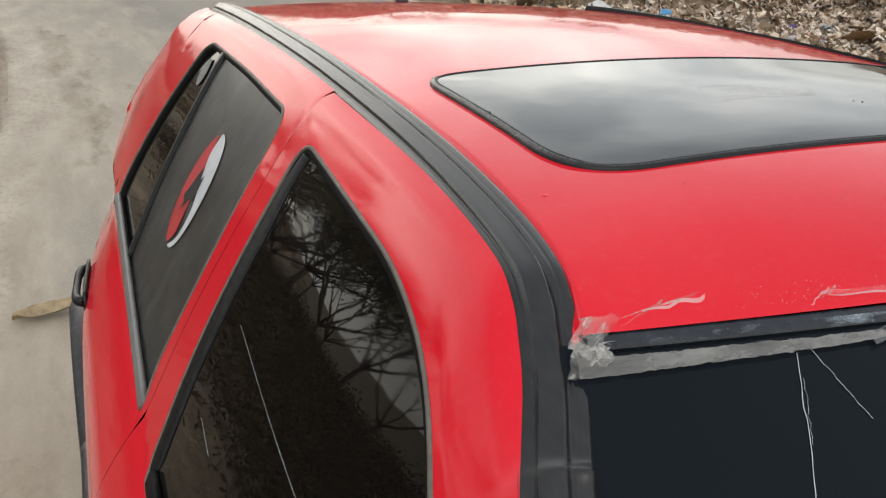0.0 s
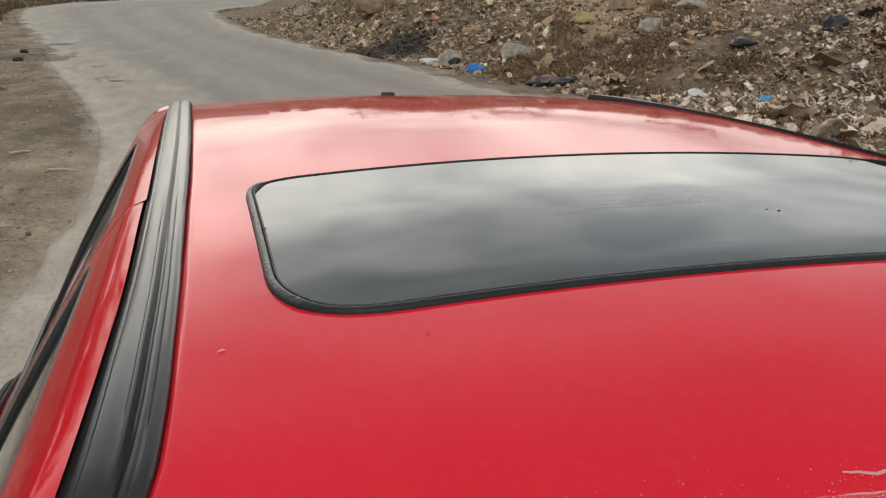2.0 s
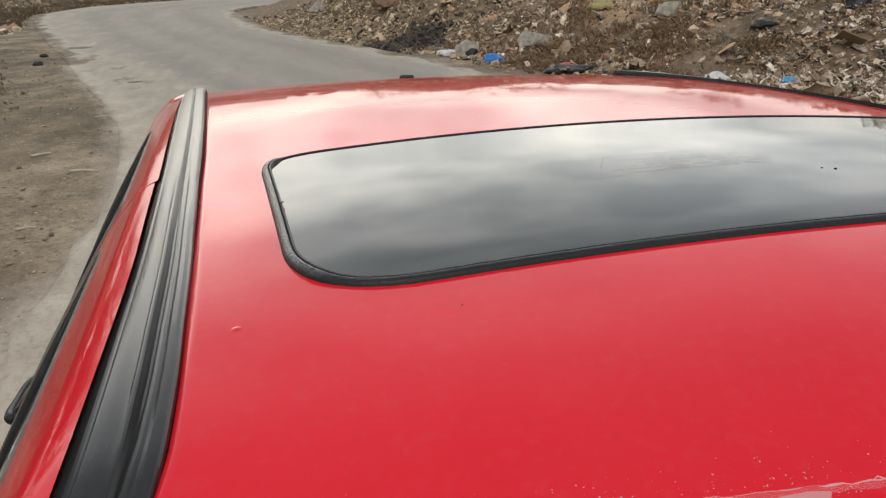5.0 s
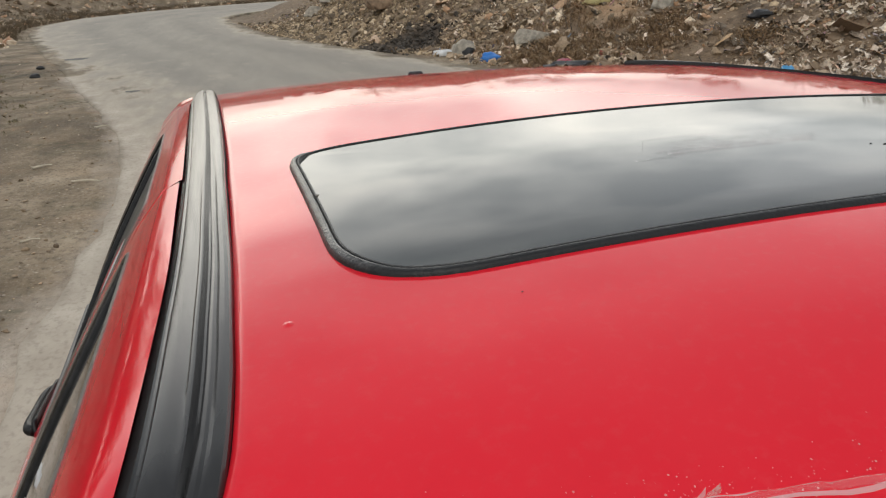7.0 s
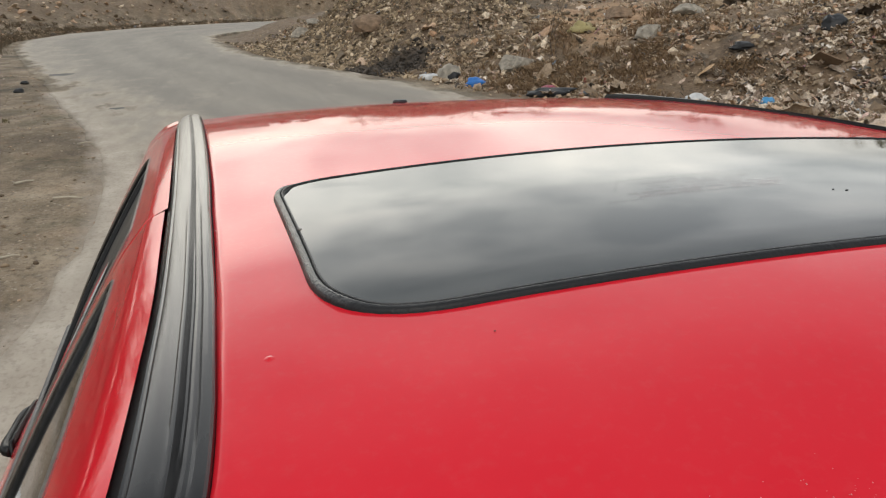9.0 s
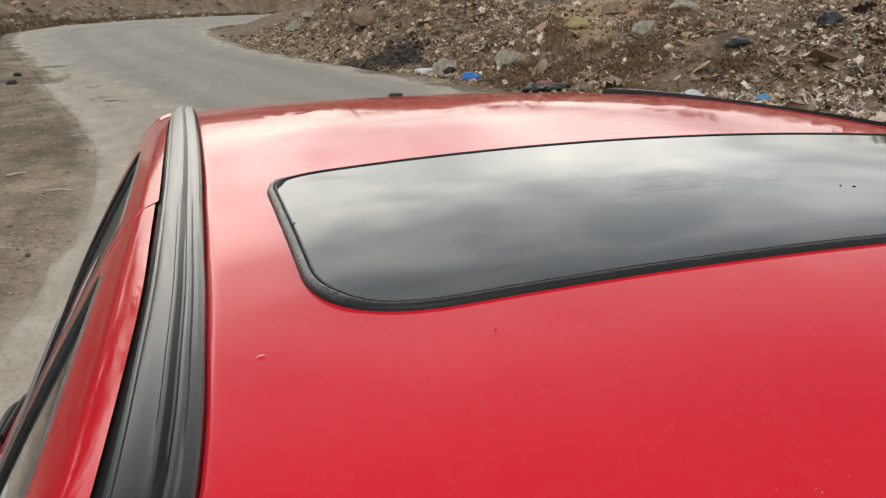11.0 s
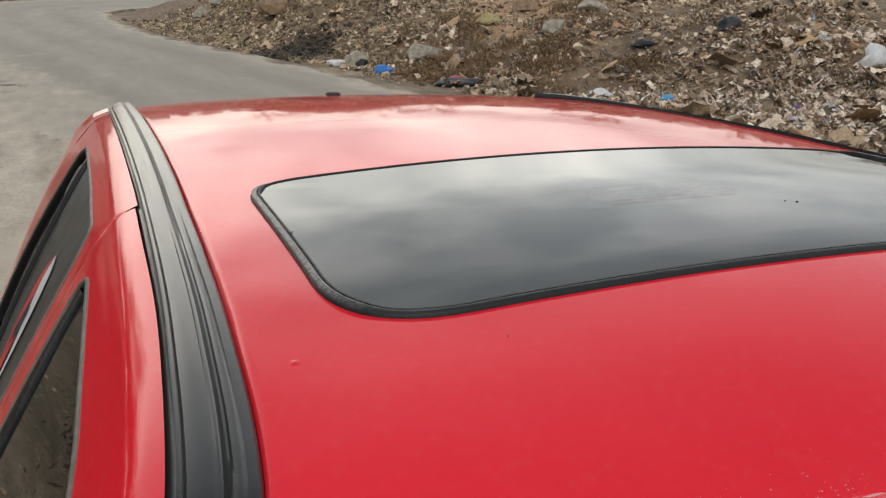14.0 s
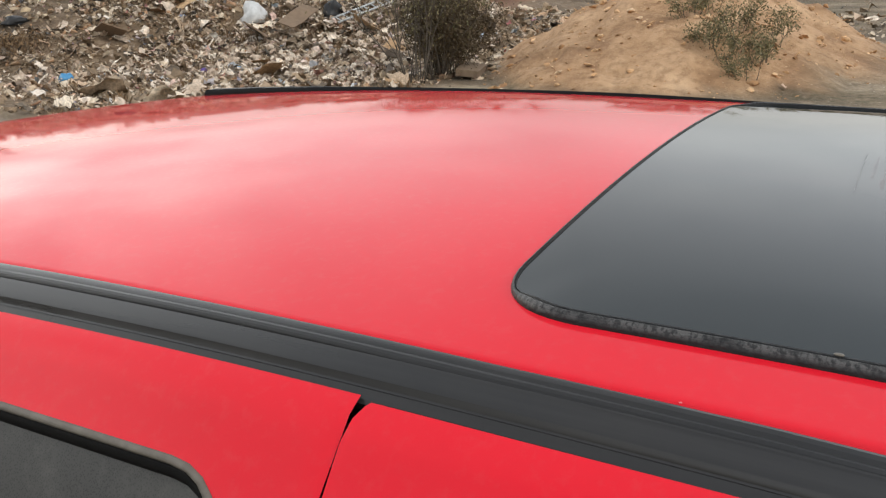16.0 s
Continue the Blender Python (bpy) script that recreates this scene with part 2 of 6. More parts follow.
def asphalt_material():
    k = Mat("worn_asphalt", rough=0.88)
    base = k.ramp(k.noise(0.5, 8, 0.6, stretch=(1, 0.15, 1)), (0.33, (0.29, 0.263, 0.220)), (0.66, (0.335, 0.306, 0.258)))
    base = k.mix(k.ramp(k.noise(3.2, 7, 0.65, stretch=(1, 0.12, 1)), (0.42, 0.0), (0.72, 0.28)), base, (0.14, 0.134, 0.122))
    base = k.mix(k.math("MULTIPLY", k.attr("wear"), k.ramp(k.noise(0.9, 6, 0.6, stretch=(1, 0.15, 1)), (0.3, 0.15), (0.65, 0.60))), base, (0.16, 0.154, 0.14))
    base = k.mix(k.ramp(k.noise(70, 3), (0.42, 0.0), (0.72, 0.45)), base, (0.085, 0.083, 0.078))
    base = k.mix(k.ramp(k.voronoi(55, 0), (0.10, 0.35), (0.30, 0.0)), base, (0.34, 0.33, 0.30))
    ragged = k.math("ADD", k.attr("edge"), k.math("MULTIPLY", k.math("SUBTRACT", k.noise(1.3, 8, 0.68, stretch=(1, 0.30, 1)), 0.5), 2.3))
    film = k.ramp(ragged, (0.18, 0.0), (0.62, 0.75))
    base = k.mix(film, base, k.ramp(k.noise(6, 7, 0.6, stretch=(1, 0.2, 1)), (0.35, (0.33, 0.288, 0.228)), (0.65, (0.44, 0.393, 0.322))))
    base = k.mix(k.ramp(ragged, (0.62, 0.0), (0.92, 1.0)), base, dirt_nodes(k))
    k.to("color", k.mix(1.0, base, (1.03, 0.995, 0.95), "MULTIPLY"))
    k.bump(k.noise(60, 4), 0.35, 0.006)
    return k.m


def ground_material():
    k = Mat("bare_ground", rough=0.95)
    dirt = dirt_nodes(k)
    rub = k.ramp(k.voronoi(7.5, 1), (0.0, (0.058, 0.039, 0.024)), (0.4, (0.145, 0.103, 0.064)), (0.7, (0.235, 0.176, 0.115)), (0.9, (0.30, 0.245, 0.18)), (1.0, (0.52, 0.46, 0.37)))
    rub = k.mix(k.ramp(k.noise(2.2, 7, 0.62), (0.40, 0.15), (0.60, 0.9)), rub, k.ramp(k.noise(20, 5), (0.35, (0.068, 0.047, 0.028)), (0.65, (0.200, 0.142, 0.088))))
    rub = k.mix(k.ramp(k.noise(0.65, 7, 0.65), (0.47, 0.0), (0.62, 0.75)), rub, k.ramp(k.noise(3.5, 6, 0.6), (0.4, (0.058, 0.046, 0.026)), (0.6, (0.120, 0.086, 0.050))))
    base = k.mix(k.attr("rubble"), dirt, rub)
    red = k.ramp(k.noise(1.6, 8, 0.62), (0.32, (0.22, 0.125, 0.062)), (0.48, (0.38, 0.240, 0.130)), (0.68, (0.51, 0.35, 0.21)))
    red = k.mix(k.ramp(k.noise(9, 6, 0.62), (0.46, 0.0), (0.64, 0.55)), red, (0.20, 0.115, 0.055))
    red = k.mix(k.ramp(k.voronoi(16, 0), (0.07, 0.7), (0.20, 0.0)), red, (0.44, 0.32, 0.20))
    base = k.mix(k.attr("loam"), base, red)
    base = k.mix(k.attr("field"), base, k.ramp(k.noise(0.9, 7, 0.6), (0.35, (0.115, 0.052, 0.025)), (0.65, (0.20, 0.105, 0.055))))
    base = k.mix(k.math("MULTIPLY", k.attr("ash"), k.ramp(k.noise(2.6, 7, 0.65), (0.34, 0.55), (0.50, 1.0))), base, k.ramp(k.noise(9, 6, 0.65), (0.4, (0.008, 0.007, 0.006)), (0.68, (0.030, 0.027, 0.023))))
    k.to("color", k.mix(1.0, base, (1.10, 1.05, 1.01), "MULTIPLY"))
    k.bump(k.math("ADD", k.noise(12, 6), k.noise(50, 3)), 0.6, 0.03)
    return k.m


DUST = (1.55, 1.37, 1.16)       # everything out here lies under brown dust


def island_material(name, stops, rough=0.85, grain=14):
    k = Mat(name, rough=rough)
    base = k.ramp(k.island(), *stops)
    k.to("color", k.mix(k.ramp(k.noise(grain, 5), (0.35, 0.55), (0.65, 0.0)), k.mix(1.0, base, DUST, "MULTIPLY"), (0.085, 0.064, 0.042)))
    k.bump(k.noise(40, 4), 0.4, 0.01)
    return k.m


def object_material(name, stops, rough=0.85, grain=14):
    k = Mat(name, rough=rough)
    base = k.ramp(k.obrand(), *stops)
    k.to("color", k.mix(k.ramp(k.noise(grain, 5), (0.35, 0.55), (0.65, 0.0)), k.mix(1.0, base, DUST, "MULTIPLY"), (0.085, 0.064, 0.042)))
    k.bump(k.noise(40, 4), 0.4, 0.01)
    return k.m


PAINT = paint_material()
MOULD = moulding_material()
SEAL = rubber_material("black_seal", (0.005, 0.005, 0.005), 0.36, 0.25)
RING_RUBBER = ring_material()
GREY_SEAL = rubber_material("weathered_seal", (0.105, 0.092, 0.074), 0.55)
PLASTIC = rubber_material("black_plastic", (0.022, 0.022, 0.023), 0.42)
SIDE_GLASS = dark_glass_material("tinted_glass", (0.004, 0.0035, 0.003), 0.008, 0.04, 0.30)
ROOF_GLASS = dark_glass_material("sunroof_glass", (0.008, 0.0125, 0.0125), 0.035, 0.012)
SCREEN_GLASS = dark_glass_material("windscreen_glass", (0.005, 0.0075, 0.010), 0.03, 0.02, 0.13)
FILM = film_material()
MILKY = milky_material()
CRUMPLED = crumple_material()
# pale blue patches: smears, and reflections on the clear film put into its colour
RUBBER_FILM_SHEEN = patch_material("film_and_sheen_on_rubber", (0.34, 0.385, 0.43), 0.53, 0.63)
RESIDUE = patch_material("film_residue", (0.15, 0.16, 0.16), 0.46, 0.54, 0.35)
EDGE_FILM = Mat("film_edge", color=(0.80, 0.76, 0.75), rough=0.2, alpha=0.38).m
THIN_FILM = Mat("thin_film", color=(0.75, 0.72, 0.72), rough=0.15, alpha=0.09).m
SCREEN_RUBBER = rubber_material("screen_rubber", (0.012, 0.014, 0.018), 0.30)
CHANNEL = Mat("black_channel", color=(0.006, 0.006, 0.006), rough=0.7, spec=0.12).m
GLUE = plain("glue_speck", (0.74, 0.26, 0.25), 0.5)
CRACK = plain("crack_white", (0.62, 0.66, 0.66), 0.4)
CHROME = plain("dull_trim_metal", (0.17, 0.162, 0.152), 0.5, 0.0)
STICK_RED = plain("sticker_red", (0.50, 0.03, 0.035), 0.4)
STICK_WHITE = plain("sticker_white", (0.62, 0.63, 0.64), 0.4)
STICK_GREY = plain("sticker_faded", (0.14, 0.14, 0.14), 0.4)
STICK_BLACK = plain("sticker_black", (0.008, 0.008, 0.008), 0.5)
LAMP_RED = plain("lamp_red", (0.35, 0.01, 0.01), 0.1)
LAMP_CLEAR = plain("lamp_clear", (0.55, 0.57, 0.58), 0.08)
RIM = plain("wheel_rim_silver", (0.42, 0.42, 0.43), 0.35, 0.7)
TYRE = rubber_material("tyre_rubber", (0.018, 0.018, 0.018), 0.75)
FADED = Mat("faded_print", color=(0.36, 0.05, 0.06), rough=0.3, spec=0.1, alpha=0.075).m
FADED_DARK = Mat("faded_outline", color=(0.05, 0.03, 0.03), rough=0.3, spec=0.1, alpha=0.19).m
ASPHALT = asphalt_material()
GROUND = ground_material()
STONE_STOPS = ((0.0, (0.075, 0.057, 0.040)), (0.3, (0.165, 0.130, 0.092)), (0.55, (0.245, 0.198, 0.144)), (0.72, (0.32, 0.272, 0.208)), (0.82, (0.31, 0.195, 0.120)), (0.92, (0.42, 0.37, 0.30)), (1.0, (0.58, 0.54, 0.46)))
STONES = island_material("rubble_stone", STONE_STOPS)
GRAVEL = island_material("heap_gravel", ((0.0, (0.048, 0.040, 0.030)), (0.3, (0.110, 0.092, 0.066)), (0.55, (0.205, 0.172, 0.122)), (0.8, (0.305, 0.260, 0.188)), (0.93, (0.40, 0.345, 0.26)), (1.0, (0.54, 0.50, 0.42))))
CHAR = island_material("charred_lump", ((0.0, (0.008, 0.0075, 0.007)), (0.7, (0.020, 0.018, 0.016)), (1.0, (0.060, 0.054, 0.047))))
STONE_ONE = object_material("single_stone", STONE_STOPS)
SCRAPS = island_material("litter_scrap", ((0.0, (0.03, 0.03, 0.032)), (0.18, (0.11, 0.098, 0.083)), (0.38, (0.235, 0.195, 0.145)), (0.60, (0.36, 0.325, 0.27)), (0.80, (0.56, 0.535, 0.48)), (0.87, (0.30, 0.185, 0.12)), (0.975, (0.68, 0.68, 0.67)), (0.985, (0.12, 0.24, 0.40)), (1.0, (0.35, 0.10, 0.09))), 0.6)
PALE_SCRAPS = island_material("pale_plastic", ((0.0, (0.10, 0.09, 0.085)), (0.15, (0.30, 0.25, 0.21)), (0.40, (0.44, 0.40, 0.36)), (0.70, (0.55, 0.53, 0.50)), (0.88, (0.64, 0.63, 0.61)), (0.93, (0.42, 0.25, 0.24)), (0.97, (0.22, 0.30, 0.38)), (1.0, (0.62, 0.62, 0.62))), 0.5)
CLODS = island_material("soil_clod", ((0.0, (0.27, 0.16, 0.08)), (0.6, (0.45, 0.30, 0.17)), (0.9, (0.53, 0.40, 0.27)), (1.0, (0.6, 0.52, 0.42))), 0.9)
LEAF_DRY = island_material("dry_weed", ((0.0, (0.085, 0.056, 0.032)), (0.5, (0.145, 0.100, 0.058)), (1.0, (0.22, 0.160, 0.096))), 0.9)
LEAF_BUSH = island_material("dusty_leaf", ((0.0, (0.075, 0.072, 0.036)), (0.5, (0.112, 0.106, 0.054)), (1.0, (0.165, 0.150, 0.080))), 0.8)
LEAF_BROWN = island_material("brown_leaf", ((0.0, (0.045, 0.034, 0.018)), (0.5, (0.062, 0.047, 0.026)), (1.0, (0.085, 0.066, 0.036))), 0.85)
LEAF_GREEN = island_material("green_leaf", ((0.0, (0.075, 0.078, 0.038)), (0.5, (0.125, 0.124, 0.064)), (1.0, (0.19, 0.176, 0.10))), 0.8)
BARK = plain("grey_bark", (0.13, 0.105, 0.08), 0.9, 0, 0.5, 20)


# ---- mesh helpers ----
def mesh_of(name, verts, faces, material, smooth=True):
    me = bpy.data.meshes.new(name)
    me.from_pydata([tuple(v) for v in verts], [], [tuple(q) for q in faces])
    me.materials.append(material)
    if smooth:
        me.shade_smooth()
    me.update()
    return me


def placed(ob):
    """The world matrix of an object, before any update."""
    return placed(ob.parent) @ ob.matrix_parent_inverse @ ob.matrix_basis if ob.parent else ob.matrix_basis.copy()


def part(name, data, material, parent=None, label="", smooth=True):
    """One mesh object from (verts, faces) or a bmesh, under a thing or a part."""
    if isinstance(data, tuple):
        me = mesh_of(name, data[0], data[1], material, smooth)
    else:
        me = bpy.data.meshes.new(name)
        data.to_mesh(me)
        data.free()
        me.materials.append(material)
        if smooth:
            me.shade_smooth()
    ob = new(name, me)
    if parent:
        ob.parent = parent
        ob.matrix_parent_inverse = placed(parent).inverted()
    if label:
        tagged(ob, label)
    return ob


def sharp(ob, angle=35):
    ob.data.set_sharp_from_angle(angle=radians(angle))
    return ob


def empty(name, at, label, category, group="", kind=""):
    ob = new(name)
    ob.location = at
    ob.empty_display_size = 0.1
    return tagged(ob, label, category, group, kind)


def smoothstep(a, b, v):
    t = min(1.0, max(0.0, (v - a) / (b - a)))
    return t * t * (3 - 2 * t)


def lerp_table(rows, v):
    """Smooth lookup in rows of (key, value...), keys rising."""
    if v <= rows[0][0]:
        return rows[0][1:]
    for a, b in zip(rows, rows[1:]):
        if v <= b[0]:
            t = (v - a[0]) / (b[0] - a[0])
            return tuple(p + (q - p) * t for p, q in zip(a[1:], b[1:]))
    return rows[-1][1:]


def spline(points, steps):
    """Catmull-Rom points through the given ones."""
    pts = [Vector(p) for p in points]
    pts = [2 * pts[0] - pts[1], *pts, 2 * pts[-1] - pts[-2]]
    out = []
    for k in range(1, len(pts) - 2):
        a, b, c, d = pts[k - 1 : k + 3]
        for s in range(steps):
            t = s / steps
            out.append(0.5 * (2 * b + (c - a) * t + (2 * a - 5 * b + 4 * c - d) * t * t + (3 * b - a - 3 * c + d) * t**3))
    return [*out, pts[-2]]


def strip_faces(rows, cols, closed=False, wrap=False):
    """Quads of a grid of rows x cols vertices."""
    f = []
    for i in range(rows if wrap else rows - 1):
        for j in range(cols if closed else cols - 1):
            a, b = i * cols + j, i * cols + (j + 1) % cols
            c, d = ((i + 1) % rows) * cols + (j + 1) % cols, ((i + 1) % rows) * cols + j
            f.append((a, b, c, d))
    return f


def sweep(path, frames, profile, closed_path=False):
    """A closed profile of (b, n) carried along a path with frames of (b, n) vectors."""
    verts = [p + B * u + N * v for p, (B, N) in zip(path, frames) for u, v in profile]
    f = strip_faces(len(path), len(profile), True, closed_path)
    if not closed_path:
        f += [tuple(range(len(profile) - 1, -1, -1)), tuple(range((len(path) - 1) * len(profile), len(path) * len(profile)))]
    return verts, f


def tube(path, radius, sides=8, closed=False):
    pts = [Vector(p) for p in path]
    frames, last = [], None
    for k, p in enumerate(pts):
        a = pts[(k - 1) % len(pts)] if closed or k else p
        b = pts[(k + 1) % len(pts)] if closed or k < len(pts) - 1 else p
        t = (b - a).normalized()
        up = last or (Vector((0, 0, 1)) if abs(t.z) < 0.9 else Vector((1, 0, 0)))
        B = t.cross(up).normalized()
        N = B.cross(t).normalized()
        last = N
        frames.append((B, N))
    r = radius if callable(radius) else (lambda k: radius)
    verts = [p + (B * math.cos(a) + N * math.sin(a)) * r(k) for k, (p, (B, N)) in enumerate(zip(pts, frames)) for a in (2 * math.pi * s / sides for s in range(sides))]
    f = strip_faces(len(pts), sides, True, closed)
    if not closed:
        f += [tuple(range(sides - 1, -1, -1)), tuple(range((len(pts) - 1) * sides, len(pts) * sides))]
    return verts, f


def joined(*meshes):
    v, f = [], []
    for a, b in meshes:
        f += [tuple(k + len(v) for k in q) for q in b]
        v += list(a)
    return v, f


def rounded(corners, n=7):
    """A closed outline from (u, v, radius) corners."""
    out = []
    for k, (u, v, r) in enumerate(corners):
        p = Vector((u, v))
        a, b = Vector(corners[k - 1][:2]), Vector(corners[(k + 1) % len(corners)][:2])
        da, db = (a - p).normalized(), (b - p).normalized()
        r1 = min(r, 0.49 * (a - p).length, 0.49 * (b - p).length)
        for s in range(n):
            t = s / (n - 1)
            out.append(p + da * r1 * (1 - t) ** 2 + db * r1 * t * t)
    return out


def radial(outline, centre, angle):
    """Where a ray from the centre meets an outline."""
    d = Vector((math.cos(angle), math.sin(angle)))
    best = None
    for a, b in zip(outline, [*outline[1:], outline[0]]):
        e = b - a
        den = d.x * e.y - d.y * e.x
        if abs(den) < 1e-12:
            continue
        w = a - centre
        s, t = (w.x * e.y - w.y * e.x) / den, (w.x * d.y - w.y * d.x) / den
        if s > 0 and -1e-3 <= t <= 1 + 1e-3 and (best is None or s > best):
            best = s
    return centre + d * best


def loft(outer, inner, centre, place, rings=4, count=96):
    """A ring of panel between two outlines in (u, v), laid into the world by place(u, v)."""
    angles = sorted([2 * math.pi * k / count for k in range(count)] + [math.atan2((p - centre).y, (p - centre).x) % (2 * math.pi) for p in outer])
    angles = [a for k, a in enumerate(angles) if k == 0 or a - angles[k - 1] > 1e-4]
    cols = len(angles)
    po = [radial(outer, centre, a) for a in angles]
    pi = [radial(inner, centre, a) for a in angles] if inner else [centre + (p - centre) * 0.02 for p in po]
    verts = [place(*(p.lerp(q, r / rings))) for r in range(rings + 1) for p, q in zip(po, pi)]
    f = strip_faces(rings + 1, cols, True)
    if not inner:
        f.append(tuple(rings * cols + k for k in range(cols)))
    return verts, f


def mirrored(data):
    return [Vector((-v[0], v[1], v[2])) for v in data[0]], [tuple(reversed(q)) for q in data[1]]


# ---- the car: a red five-door hatchback, nose towards -y ----
car = empty("car", (0, 0.25, 0), "red five-door hatchback with tinted windows parked on the road", "car")


def roof_edge(y):
    return 1.388 - (0.055 * ((0.85 - y) / 0.85) ** 5 if y < 0.85 else 0.046 * ((y - 0.85) / 0.97) ** 2)


def roof_z(x, y):
    crown = 0.030 - 0.014 * smoothstep(0.9, 1.9, y)
    return roof_edge(y) + crown * (1 - (x / 0.53) ** 2)


def roof_front(x):
    return 0.002 - 0.052 * (1 - (x / 0.53) ** 2)


def roof_back(x):
    return 2.01 - 0.20 * (abs(x) / 0.53) ** 2


EDGE = [(-0.571, 1.80, 1.337), (-0.570, 1.62, 1.350), (-0.566, 1.30, 1.366), (-0.562, 0.95, 1.376), (-0.560, 0.68, 1.377), (-0.562, 0.40, 1.373), (-0.569, 0.22, 1.366),
        (-0.5765, 0.103, 1.3555), (-0.585, 0.052, 1.340), (-0.592, 0.026, 1.324), (-0.605, -0.012, 1.302), (-0.628, -0.062, 1.277), (-0.645, -0.10, 1.260), (-0.690, -0.22, 1.180), (-0.745, -0.36, 1.078), (-0.800, -0.52, 0.965), (-0.835, -0.63, 0.895)]
edge_path = spline(EDGE, 16)
EDGE_ROWS = sorted((p.y, p.z, -p.x) for p in edge_path)


def edge_at_y(y):
    """Height of the moulding's outer edge."""
    return lerp_table(EDGE_ROWS, y)[0]


def edge_x(y):
    return lerp_table(EDGE_ROWS, y)[1]


LEAN, SHOULDER = 0.062, 0.016        # heights of the leaning part and of the rounded shoulder along the top of the door frames


def glass_x(y, z):
    """Half width of the glasshouse: leaning in, with a slight belly."""
    return 0.616 + 0.545 * (1.32 - z) + 0.013 * math.sin(math.pi * min(1.0, max(0.0, (z - 0.89) / 0.455))) * smoothstep(-0.25, 0.35, y)


def side_x(y, z):
    """Half width of the body at a height: glasshouse leaning in, doors bulging, sills tucked under."""
    if z > 0.89:
        x = glass_x(y, z)
    else:
        x = lerp_table([(0.18, 0.81), (0.28, 0.875), (0.45, 0.925), (0.60, 0.944), (0.70, 0.941), (0.745, 0.934), (0.785, 0.921), (0.800, 0.913), (0.82, 0.901), (0.850, 0.883), (0.872, 0.867), (0.89, 0.850)], z)[0]
    if z > 1.0 and y > -0.62:
        zt = edge_at_y(y)
        if z > zt - LEAN:       # the frame turns in to meet the moulding
            turn = edge_x(y) - glass_x(y, zt)
            return x + 0.58 * turn * ((z - zt + LEAN) / LEAN) ** 1.6 + 0.42 * turn * max(0.0, (z - zt + SHOULDER) / SHOULDER) ** 2
    x -= 0.05 * smoothstep(1.6, 2.35, y) ** 2 * (1.0 if z < 1.0 else 0.6) + 0.08 * smoothstep(1.3, 2.2, y) * smoothstep(0.93, 0.84, z)
    return x - 0.11 * smoothstep(-0.6, -1.85, y) ** 1.5


def on_side(y, z, out=0.0):
    x = side_x(y, z)
    return Vector((-x - out * 0.87, y, z + out * 0.49 * (1 if z > 0.89 else 0)))


def mould_width(y):
    """Width of the drip moulding, broadest at the corner of the windscreen."""
    return lerp_table([(-0.6, 0.050), (0.0, 0.053), (0.07, 0.0545), (0.16, 0.0550), (0.26, 0.0535), (0.4, 0.0510), (0.6, 0.0505), (1.0, 0.0550), (1.4, 0.0570), (1.65, 0.0570), (1.86, 0.0575)], y)[0]


# Roof skin, tucked under the mouldings at both sides
NX, NY = 44, 64
rv = []


def roof_half(y):
    return edge_x(max(0.0, y)) - 0.96 * mould_width(max(0.0, y)) + 0.004


ACROSS = [-0.97 + 1.94 * j / NX for j in range(NX + 1)]
ROLL = [0.977, 0.982, 0.986, 0.990, 0.994, 0.997, 1.0]      # close rows where the skin rolls down into the gutter
ACROSS = [-u for u in reversed(ROLL)] + ACROSS + ROLL
for i in range(NY + 3):
    for u in ACROSS:
        y = roof_front(u * 0.53) + (roof_back(u * 0.53) - roof_front(u * 0.53)) * min(i, NY) / NY
        x = u * roof_half(y)
        back, drop = ((0, 0), (0.012, 0.008), (0.014, 0.035))[max(0, i - NY)]
        gutter = 0.0090 * smoothstep(roof_half(y) - 0.0115, roof_half(y) - 0.001, abs(x)) * smoothstep(1.9, 1.2, y)
        rv.append((x, y + back, roof_z(x, y) - drop - gutter))
part("roof_panel", (rv, strip_faces(NY + 3, len(ACROSS))), PAINT, car, "glossy red roof skin")

# Drip mouldings: outer edge line from the tail along the roof and down the windscreen pillar
PROFILE = [(0.001, -0.012), (0.0, -0.0045), (0.0020, -0.0026), (0.0050, -0.0014), (0.0066, -0.0004), (0.0078, 0.0006), (0.0090, 0.0001), (0.0104, 0.0004), (0.0116, 0.0028), (0.0130, 0.0043), (0.0150, 0.0052),
           (0.0200, 0.0060), (0.0250, 0.0068), (0.0272, 0.0074), (0.0282, 0.0082), (0.0294, 0.0084), (0.0304, 0.0076), (0.0314, 0.0048), (0.0328, 0.0022), (0.0342, 0.0020), (0.0356, 0.0034), (0.0376, 0.0040), (0.0396, 0.0038), (0.0406, 0.0044),
           (0.0418, 0.0056), (0.0450, 0.0058), (0.0474, 0.0050), (0.0488, 0.0030), (0.0494, 0.0004), (0.0498, -0.010)]
frames = []
for k, p in enumerate(edge_path):
    T = (edge_path[min(k + 1, len(edge_path) - 1)] - edge_path[max(k - 1, 0)]).normalized()
    B = Vector((1, 0, lerp_table([(-0.10, 0.29), (0.0, 0.10), (0.10, 0.04), (0.22, 0.13), (0.45, 0.25), (0.7, 0.27)], p.y)[0]))
    B = (B - T * B.dot(T)).normalized()
    N = B.cross(T)
    frames.append((B, N if N.z > 0 else -N))
